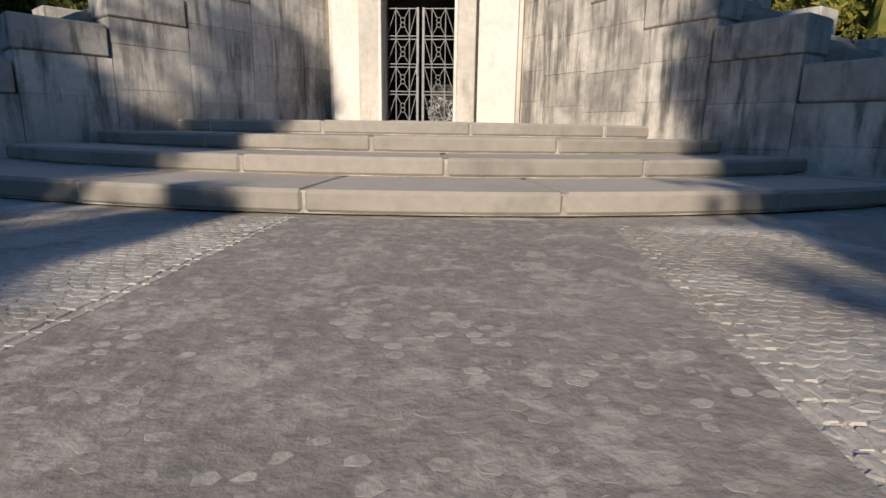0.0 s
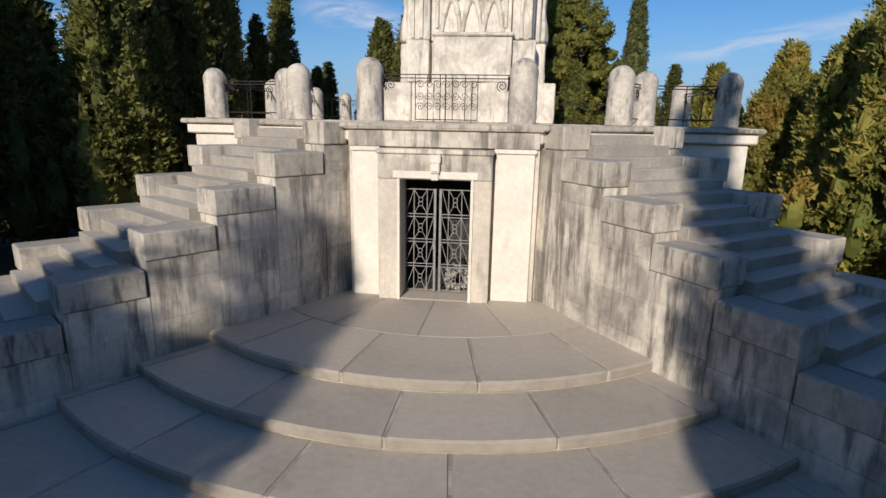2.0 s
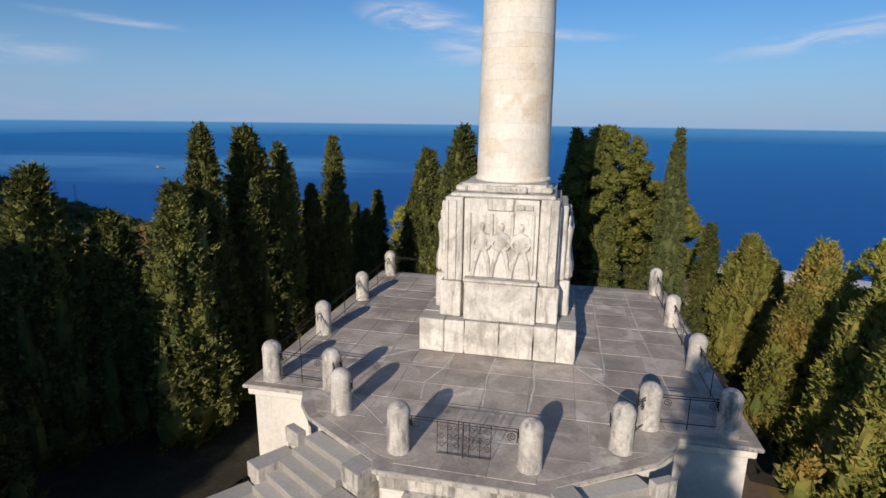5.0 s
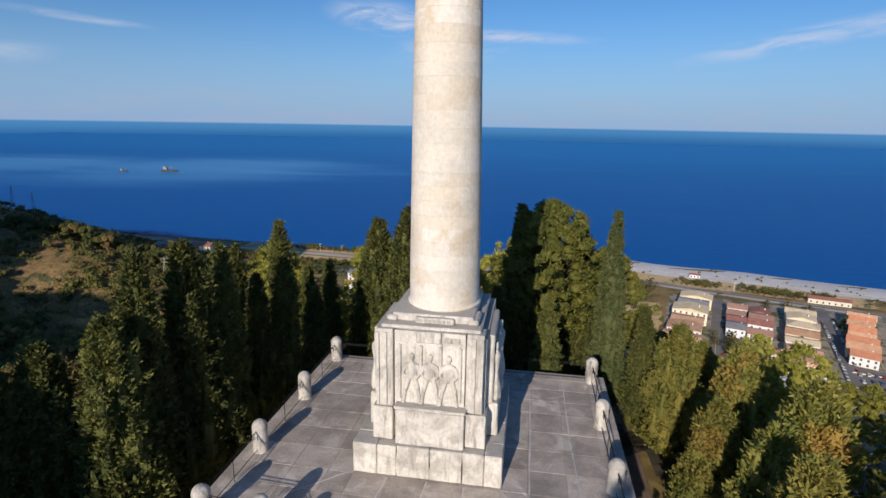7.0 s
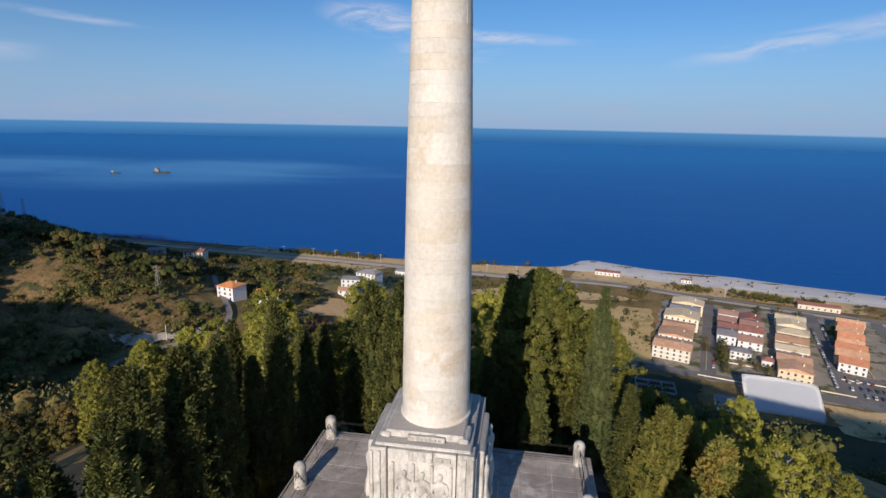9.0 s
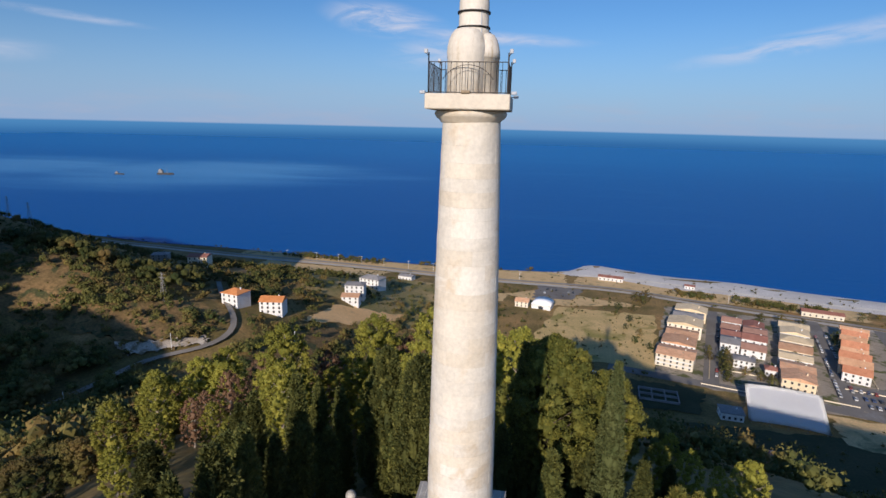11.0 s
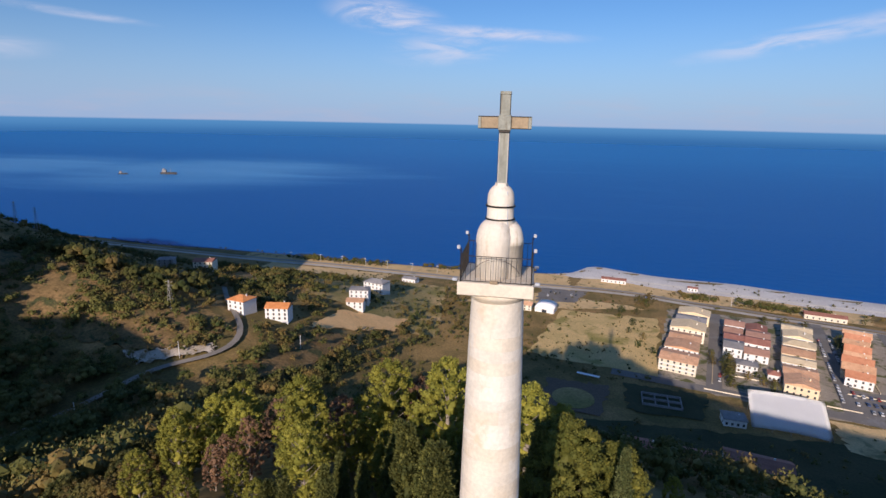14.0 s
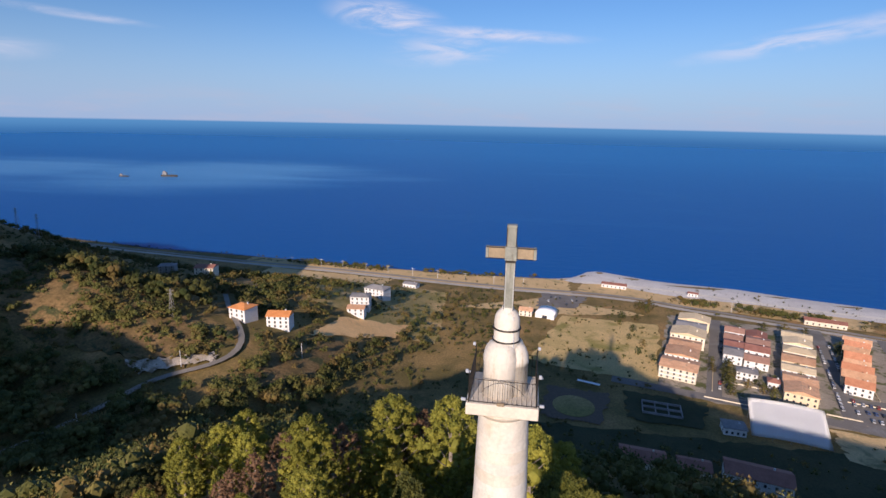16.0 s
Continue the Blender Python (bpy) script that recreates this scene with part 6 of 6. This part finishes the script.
near = sorted(range(len(spots)), key=lambda i: math.hypot(spots[i][0] - 1.0, spots[i][1] + 9.4))
chosen = set(near[:300])
for i in near[:300]:
    x, y, a, dz = spots[i]
    ob = new("cobble", shapes[i % 6])
    ob.parent = cobbles
    ob.location, ob.rotation_euler = (x, y, -0.7343 + dz), (0, 0, radians(a))
vs, fs, base = [], [], 0
protos = [(np.array([v.co[:] for v in me.vertices]), [list(p_.vertices) for p_ in me.polygons]) for me in shapes]
for i, (x, y, a, dz) in enumerate(spots):
    if i in chosen:
        continue
    v, f = protos[i % 6]
    ca, sa = math.cos(radians(a)), math.sin(radians(a))
    vs.append(np.stack([v[:, 0] * ca - v[:, 1] * sa + x, v[:, 0] * sa + v[:, 1] * ca + y, v[:, 2] - 0.7343 + dz], -1))
    fs += [[q + base for q in face] for face in f]
    base += len(v)
tagged(arrays("cobble_field", np.concatenate(vs), fs, COBBLE, cobbles), kind="stuff")

# ---------------------------------------------------------------- town, beach and boats
def gable(w, d, h, rise, over=0.5, along="x"):
    """A gabled roof, ridge along x or y, as a thick shell."""
    b = bmesh.new()
    W, D = w / 2 + over, d / 2 + over
    if along == "x":
        pts = [(-W, -D, h), (W, -D, h), (W, D, h), (-W, D, h), (-W, 0, h + rise), (W, 0, h + rise)]
        fcs = [(0, 1, 5, 4), (2, 3, 4, 5), (1, 2, 5), (3, 0, 4), (3, 2, 1, 0)]
    else:
        pts = [(-W, -D, h), (W, -D, h), (W, D, h), (-W, D, h), (0, -D, h + rise), (0, D, h + rise)]
        fcs = [(1, 2, 5, 4), (3, 0, 4, 5), (0, 1, 4), (2, 3, 5), (3, 2, 1, 0)]
    vs_ = [b.verts.new(p_) for p_ in pts]
    for f in fcs:
        b.faces.new([vs_[i] for i in f])
    return box(-W, W, -D, D, h - 0.22, h - 0.002, 0, b)


def hipped(w, d, h, rise, over=0.5):
    b = bmesh.new()
    W, D = w / 2 + over, d / 2 + over
    k = min(W, D) * 0.9
    pts = [(-W, -D, h), (W, -D, h), (W, D, h), (-W, D, h), (-W + k, 0, h + rise), (W - k, 0, h + rise)]
    vs_ = [b.verts.new(p_) for p_ in pts]
    for f in ((0, 1, 5, 4), (2, 3, 4, 5), (1, 2, 5), (3, 0, 4), (3, 2, 1, 0)):
        b.faces.new([vs_[i] for i in f])
    return box(-W, W, -D, D, h - 0.22, h - 0.002, 0, b)


def house(x, y, w, d, h, turn, label, wall_m=PLASTER, roof_m=TILE, roof="x", rise=2.2, storeys=2, columns=4, balcony_=False, category="house", sides=1):
    base = min(float(ground_z(x + i * w / 2, y + j * d / 2)) for i in (-1, 0, 1) for j in (-1, 0, 1)) - 0.2
    lot = float(ground_z(x, y))
    extra = lot - base
    ob = thing("house", label, category, (x, y, base), turn)
    h = h + extra
    part("wall", box(-w / 2, w / 2, -d / 2, d / 2, 0, h), wall_m, ob)
    rb = gable(w, d, h + 0.24, rise, 0.5, roof) if roof in "xy" else hipped(w, d, h + 0.24, rise)
    part("roof", rb, roof_m, ob)
    part("chimney", box(w * 0.22, w * 0.22 + 0.7, d * 0.05, d * 0.05 + 0.7, h + 0.3, h + rise + 0.7), wall_m, ob)
    step = (h - extra) / storeys
    for s in range(storeys):
        z0 = extra + step * s + 0.9
        for c in range(columns):
            xx = -w / 2 + w * (c + 0.5) / columns
            win = part("window", box(xx - 0.62, xx + 0.62, -d / 2 - 0.07, -d / 2 + 0.05, z0 - 0.05, z0 + 1.5), SHUTTER, ob)
            part("pane", box(xx - 0.5, xx + 0.5, -d / 2 - 0.085, -d / 2 - 0.06, z0 + 0.05, z0 + 1.4), GLASSDARK, win)
        if sides:
            for yy in (-d / 4, d / 4):
                win = part("window", box(-w / 2 - 0.07, -w / 2 + 0.05, yy - 0.55, yy + 0.55, z0 - 0.05, z0 + 1.5), SHUTTER, ob)
                part("pane", box(-w / 2 - 0.085, -w / 2 - 0.06, yy - 0.45, yy + 0.45, z0 + 0.05, z0 + 1.4), GLASSDARK, win)
        if balcony_ and s:
            part("balcony", box(-w / 2 + 0.5, w / 2 - 0.5, -d / 2 - 1.1, -d / 2 - 0.09, extra + step * s - 0.1, extra + step * s + 0.05), wall_m, ob)
            part("balcony_front", box(-w / 2 + 0.5, w / 2 - 0.5, -d / 2 - 1.15, -d / 2 - 1.1, extra + step * s - 0.1, extra + step * s + 0.85), WHITEWALL, ob)
    return ob


def row_of(a, b, c, count, fill, labels, **kw):
    """A row of houses from the front corners a and b back to the corner c above a."""
    ax, ay = a
    ex, ey = b[0] - ax, b[1] - ay
    dx_, dy_ = c[0] - ax, c[1] - ay
    w = math.hypot(ex, ey)
    length = math.hypot(dx_, dy_)
    turn = math.degrees(math.atan2(-dx_, dy_))
    rows_rng = random.Random(int(ax * 7 + count))
    walls = kw.get("walls", [PLASTER, CREAMWALL, WHITEWALL])
    for k in range(count):
        f = (k + 0.5) / count
        x = ax + ex * 0.5 + dx_ * f + rows_rng.uniform(-0.9, 0.9)
        y = ay + ey * 0.5 + dy_ * f + rows_rng.uniform(-0.5, 0.5)
        shape = kw.get("roof", "x") if kw.get("roof") or rows_rng.random() < 0.7 else rows_rng.choice(("hip", "y"))
        house(x, y, w * rows_rng.uniform(0.88, 1.06), length / count * (fill + rows_rng.uniform(-0.10, 0.08)), kw.get("h", 7.5) + rows_rng.uniform(-1.1, 0.9), turn + rows_rng.uniform(-1.5, 1.5), labels[k % len(labels)],
              walls[(k * 2 + count) % len(walls)], kw["roofs"][k % len(kw["roofs"])], shape, kw.get("rise", 1.7) * rows_rng.uniform(0.8, 1.25), kw.get("storeys", 2), kw.get("columns", 5), kw.get("balconies", False) and k < 3)


row_of((91, 333), (110, 320), (133, 446), 6, 0.84, ["cream three-storey terraced house with orange tiled roof"], roofs=[TILE, TILE, TILE, PALETILE, GREYTILE, PALETILE], h=8.6, storeys=3, columns=6, balconies=True)
row_of((139, 363), (150.5, 358), (162, 426), 4, 0.90, ["white terraced house with brown-red tiled roof", "pale terraced house with dark red tiled roof"], roofs=[GREYTILE, REDTILE, BROWNTILE, BROWNTILE], h=6.2, storeys=2, columns=3, walls=[WHITEWALL])
row_of((151.5, 357.5), (165, 351), (175, 420), 4, 0.90, ["white terraced house with brown-red tiled roof beside a lane"], roofs=[BROWNTILE, REDTILE, BROWNTILE, REDTILE], h=6.4, storeys=2, columns=3, walls=[WHITEWALL, PLASTER])
row_of((157, 312), (174, 304), (203, 424), 7, 0.82, ["yellow-cream terraced house with orange tiled roof"], roofs=[TILE, TILE, PALETILE, TILE, PALETILE, PALETILE, PALETILE], h=7.3, storeys=2, columns=5)
row_of((199, 331), (213, 323), (243, 418), 8, 0.95, ["cream terraced house with a sawtooth orange roof"], roofs=[REDORANGE, TILE], h=6.3, storeys=2, columns=4, rise=3.2, roof="x")
house(147, 340, 12, 9, 5.6, -18, "pale house with a low grey roof and a walled patio", WHITEWALL, GREYTILE, "hip", 1.2, 2, 4)
house(160, 331, 7, 7, 4.2, -18, "small white house with a red roof beside a garden", WHITEWALL, REDTILE, "hip", 1.6, 1, 3)
for line in ([(112, 308), (152, 297)], [(119, 316), (134, 363)], [(137, 330), (152, 325)], [(176, 300), (192, 295)], [(196, 318), (220, 311)], [(216, 322), (232, 372)], [(178, 312), (190, 350)]):
    (x0, y0), (x1, y1) = line
    wall_ = thing("garden_wall", "low whitewashed garden wall beside the street", "wall", (x0, y0, float(ground_z(x0, y0)) - 0.2), math.degrees(math.atan2(y1 - y0, x1 - x0)), "garden walls")
    part("wall", box(0, math.hypot(x1 - x0, y1 - y0), -0.15, 0.15, 0, 1.0, 0.03), PLASTER, wall_)
    part("coping", box(-0.05, math.hypot(x1 - x0, y1 - y0) + 0.05, -0.22, 0.22, 1.004, 1.12, 0.02), PALETILE, wall_)
house(-166, 275, 12, 11, 8.2, -14, "white three-storey house with orange hipped roof on the slope", WHITEWALL, FRESHTILE, "hip", 2.2, 3, 3)
house(-144, 278, 13.5, 10, 7.6, 8, "white three-storey house with orange roof beside olive trees", WHITEWALL, FRESHTILE, "x", 2.2, 3, 4)
house(-117, 342, 12, 9, 5.2, 6, "pale two-storey villa with orange roof beside the ploughed field", WHITEWALL, TILE, "x", 1.6, 2, 3)
house(-119, 358, 14, 10, 9.0, 6, "pale three-storey villa with a low grey roof and balconies", WHITEWALL, GREYTILE, "hip", 1.4, 3, 4, True)
house(-119, 403, 18, 12, 8.0, -16, "grey-roofed apartment house behind orchards", WHITEWALL, GREYTILE, "hip", 2.2, 3, 5)
house(-109, 487, 14, 9, 4.0, -14, "low grey-roofed shed near the coast road", WHITEWALL, GREYTILE, "x", 1.2, 1, 4, category="shed")
house(-255, 376, 15, 12, 8.5, 12, "pale house with a dark red roof on the wooded slope", PLASTER, REDTILE, "x", 1.6, 3, 4)
# pale walls coloured grey to stand for the shade on the slope
house(-280, 363, 12, 9, 6.5, 20, "pale house among dark trees, walls coloured grey for shade", GREYWALL, GREYTILE, "hip", 1.6, 3, 3)
house(4, 432, 11, 9, 5.0, -10, "cream house with orange roof beside the hall", PLASTER, TILE, "x", 2.0, 2, 3)
house(92, 540, 24, 8, 3.6, -12, "white beach bar with a red roof", WHITEWALL, REDTILE, "x", 1.4, 1, 6, category="beach bar")
house(165, 527, 9, 6, 3.2, -18, "small pink beach hut", WHITEWALL, REDTILE, "x", 1.0, 1, 3, category="beach hut")
house(252, 462, 30, 9, 4.0, -16, "long low red-roofed building by the road", PLASTER, REDTILE, "x", 1.6, 1, 7)
house(60, 226, 20, 12, 6.5, -8, "shaded farmhouse with a dark red roof below the hill", PLASTER, REDTILE, "x", 2.4, 2, 5)
house(84, 228, 14, 10, 5.0, -8, "small shaded house with a dark red roof", PLASTER, REDTILE, "x", 2.2, 2, 3)
house(110, 224, 27, 13, 7.0, -14, "shaded two-storey house with a long dark red roof", WHITEWALL, REDTILE, "x", 2.6, 2, 6)
house(116, 271, 11, 9, 4.0, -6, "low white changing hut beside the covered court", WHITEWALL, GREYTILE, "x", 0.6, 1, 4, category="hut")

hall = thing("sports_hall", "white hall with a rounded metal roof", "hall", (21, 432, float(ground_z(21, 432)) - 0.2), -14)
part("wall", box(-8, 8, -7, 7, 0, 4.2), WHITEWALL, hall)
arc = [(8.3 * math.cos(t), 4.2 + 3.2 * math.sin(t)) for t in np.linspace(0, math.pi, 13)]
b = bmesh.new()
for y0 in (-7.4, 7.4):
    [b.verts.new((x, y0, z)) for x, z in arc]
b.verts.ensure_lookup_table()
for i in range(12):
    b.faces.new((b.verts[i], b.verts[i + 1], b.verts[14 + i], b.verts[13 + i]))
b.faces.new([b.verts[i] for i in range(12, -1, -1)])
b.faces.new([b.verts[13 + i] for i in range(13)])
b.faces.new((b.verts[0], b.verts[13], b.verts[25], b.verts[12]))
part("roof", b, WHITESHEET, hall, "", True)
part("door", box(-2, 2, -7.1, -6.9, 0, 3.2), GLASSDARK, hall)

court = thing("covered_court", "broad white sheet-roofed sports court with low arched roof", "sports court", (144, 274, float(ground_z(144, 274)) + 0.1), -12)
for x in (-17, -8.5, 0, 8.5, 17):
    for y in (-10.5, 11.5):
        part("post", box(x - 0.15, x + 0.15, y - 0.15, y + 0.15, -3, 1.3 if y < 0 else 10.6), SHUTTER, court)
b = bmesh.new()
gridv = [[b.verts.new((x, y, 1.2 + 0.9 * math.cos(x / 18.6 * math.pi / 2) + 10.0 * (y + 11.4) / 23.8 + 0.12 * math.cos(y * 0.43))) for y in np.linspace(-11.4, 12.4, 9)] for x in np.linspace(-18.4, 18.4, 17)]
for i in range(16):
    for j in range(8):
        b.faces.new((gridv[i][j], gridv[i + 1][j], gridv[i + 1][j + 1], gridv[i][j + 1]))
bmesh.ops.solidify(b, geom=b.faces[:], thickness=0.12)
part("roof", b, WHITESHEET, court, "white sheet roof", True)

site = thing("unfinished_foundations", "bare grey concrete foundation walls on a building site", "foundations", (84, 286, float(ground_z(84, 286)) + 0.4), -8)
for x in (-12, -5, 2, 9):
    part("wall", box(x, x + 0.5, -7, 7, -1, 1.5), GREYTILE, site)
for y in (-7, 0, 6.6):
    part("wall", box(-12, 9.5, y, y + 0.45, -1, 1.45), GREYTILE, site)
bench = thing("dugout", "long white shelter roof by the sports ground", "shelter", (44, 309, float(ground_z(44, 309))), -18)
part("roof", box(-7, 7, -1.2, 1.2, 2.3, 2.5), WHITESHEET, bench)
for x in (-6.5, 0, 6.5):
    part("post", box(x - 0.1, x + 0.1, 0.9, 1.1, 0, 2.3), SHUTTER, bench)

# parked cars
first_car = {}


def car(x, y, turn, k):
    z = float(ground_z(x, y)) + 0.38
    if k in first_car:
        return copy_thing(first_car[k], pose(x, y, z, 0, 0, turn))
    ob = thing("car", ("parked white car", "parked silver-grey car", "parked dark car", "parked red car", "parked blue car")[k] + " with dark windows", "car", (x, y, z), turn, "parked cars")
    part("body", box(-0.86, 0.86, -2.1, 2.1, 0.28, 0.86, 0.14), CARPAINTS[k], ob)
    part("cabin", prism([(-0.74, -1.3), (0.74, -1.3), (0.70, 1.0), (-0.70, 1.0)], 0.86, 1.38, 0.12), GLASSDARK, ob)
    part("roof", box(-0.62, 0.62, -1.05, 0.75, 1.38, 1.45, 0.03), CARPAINTS[k], ob)
    for wx in (-0.82, 0.82):
        for wy in (-1.3, 1.3):
            b = bmesh.new()
            bmesh.ops.create_cone(b, cap_ends=True, segments=12, radius1=0.32, radius2=0.32, depth=0.2, matrix=Matrix.Translation((wx, wy, 0.32)) @ Matrix.Rotation(math.pi / 2, 4, "Y"))
            part("wheel", b, RUBBER, ob)
    first_car[k] = ob
    return ob


rk = random.Random(4)
for j in range(3):
    for i in range(9):
        if rk.random() < 0.86:
            car(198 + i * 3.6 + j * 2.4, 296 + j * 9.5 - i * 1.0, -16 + rk.uniform(-3, 3), rk.choice((0, 0, 1, 1, 2, 3, 4)))
for i in range(22):
    f = i / 22
    for s in (-1, 1):
        if rk.random() < 0.72:
            car(191 + 36 * f + s * 3.4 + 0.4, 306 + 108 * f - s * 1.2, -18.5, rk.choice((0, 1, 1, 2, 2, 3, 4)))
for x, y in ((27, 488), (31, 487), (35, 487), (46, 483), (50, 482), (40, 468), (24, 476)):
    car(x, y, -10 + rk.uniform(-6, 6), rk.choice((0, 1, 2, 2)))
for i in range(14):
    f = i / 14
    if rk.random() < 0.6:
        car(122 + 34 * f + 3.0, 322 + 104 * f - 1.0, -18.5, rk.choice((0, 1, 2, 2, 3)))

# garden trees among the houses
for i, (x, y, hgt_, wide_) in enumerate([(131, 322, 9, 1.3), (133, 331, 11, 1.3), (136, 341, 10, 1.3), (139, 350, 9, 1.2), (129, 314, 7, 1.3), (143, 326, 6, 1.3), (150, 320, 6, 1.4), (155, 344, 6, 1.2), (153, 312, 7, 1.2), (177, 330, 6, 1.2), (180, 342, 7, 1.2), (184, 356, 7, 1.2), (188, 370, 7, 1.2), (192, 384, 8, 1.2), (170, 392, 6, 1.2), (178, 402, 7, 1.2),
                                   (231, 398, 9, 1.3), (226, 384, 8, 1.2), (238, 304, 7, 1.5), (216, 338, 5, 1.2), (220, 352, 5, 1.2), (104, 470, 9, 1.6), (113, 474, 10, 1.7), (108, 462, 8, 1.5), (84, 440, 7, 1.4), (96, 438, 6, 1.4), (80, 424, 5, 1.4), (88, 410, 6, 1.4), (82, 392, 5, 1.3), (90, 380, 6, 1.3), (84, 366, 5, 1.3), (92, 356, 5, 1.3), (196, 440, 6, 1.4), (210, 437, 7, 1.4), (224, 433, 6, 1.4), (146, 350, 4, 1.5), (157, 322, 4, 1.6), (163, 338, 5, 1.4), (150, 332, 4, 1.6), (168, 322, 4, 1.3), (172, 345, 5, 1.2), (128, 346, 6, 1.4), (131, 358, 6, 1.3), (205, 392, 5, 1.3), (212, 404, 5, 1.3), (188, 428, 5, 1.5), (174, 432, 5, 1.5)]):
    tree("garden_pine", x, y, float(ground_z(x, y)) + hgt_, 24 + i % 3, girth=wide_ * 1.45)

# pylons and poles
def pylon(x, y, h, name, label):
    ob = thing(name, label, "pylon", (x, y, float(ground_z(x, y)) - 0.2))
    for sx_, sy_ in ((-1, -1), (1, -1), (1, 1), (-1, 1)):
        part("leg", bar((sx_ * h * 0.075, sy_ * h * 0.075, 0), (sx_ * 0.15, sy_ * 0.15, h), 0.10, 4), GREYTILE, ob)
    for k in range(6):
        z0, z1 = h * k / 7, h * (k + 1) / 7
        r0, r1 = h * 0.075 * (1 - k / 7) + 0.1, h * 0.075 * (1 - (k + 1) / 7) + 0.1
        part("brace", bar((-r0, -r0, z0), (r1, -r1, z1), 0.06, 4), GREYTILE, ob)
        part("brace", bar((r0, -r0, z0), (-r1, -r1, z1), 0.06, 4), GREYTILE, ob)
    for k in (0.82, 0.94):
        part("crossarm", bar((-h * 0.13, 0, h * k), (h * 0.13, 0, h * k), 0.09, 4), GREYTILE, ob)


pylon(-195, 250, 17, "lattice_pylon", "grey steel lattice pylon on the dry spur")
pylon(-395, 364, 20, "lattice_pylon", "grey steel lattice pylon on the distant dark hill")
pylon(-413, 363, 19, "lattice_pylon", "grey steel lattice pylon on the distant dark hill")
for x, y in ((-262, 549), (-226, 547), (-200, 545), (-172, 541), (-146, 537), (-118, 534), (-90, 530), (-60, 526), (-30, 522), (0, 520), (185, 481)):
    mast = thing("railway_mast", "thin pale railway mast with a crossarm", "mast", (x, y, float(ground_z(x, y)) - 0.2), 0, "railway masts")
    part("pole", bar((0, 0, 0), (0, 0, 9.5), 0.13, 5), WHITEWALL, mast)
    part("crossarm", bar((-2.2, 0, 8.4), (2.2, 0, 8.4), 0.10, 4), WHITEWALL, mast)
for x, y in ((-178, 158), (-171, 214), (-126, 256)):
    pole = thing("utility_pole", "plain grey concrete utility pole beside the valley road", "pole", (x + 5, y, float(ground_z(x + 5, y)) - 0.2))
    part("shaft", bar((0, 0, 0), (0, 0, 9), 0.15, 6), WHITEWALL, pole)

# boats
for x, y, s, label in ((-995, 1359, 1.3, "dark working ship with pale deckhouse at anchor"), (-1104, 1318, 0.75, "small dark boat on the open sea")):
    boat = thing("ship", label, "ship", (x, y, SEA - 0.3), 8)
    hull = prism([(-17 * s, -3.5 * s), (12 * s, -3.5 * s), (18 * s, 0), (12 * s, 3.5 * s), (-17 * s, 3.5 * s)], 0, 4.2 * s, 0.3 * s)
    part("hull", hull, DARK, boat)
    part("deckhouse", box(-14 * s, -5 * s, -2.6 * s, 2.6 * s, 4.2 * s, 9.5 * s, 0.2 * s), GREYWALL, boat)
    part("wheelhouse", box(-13 * s, -8 * s, -2 * s, 2 * s, 9.5 * s, 12 * s, 0.2 * s), GREYWALL, boat)
    part("mast", bar((4 * s, 0, 4 * s), (4 * s, 0, 14 * s), 0.3 * s, 5), CARPAINTS[1], boat)
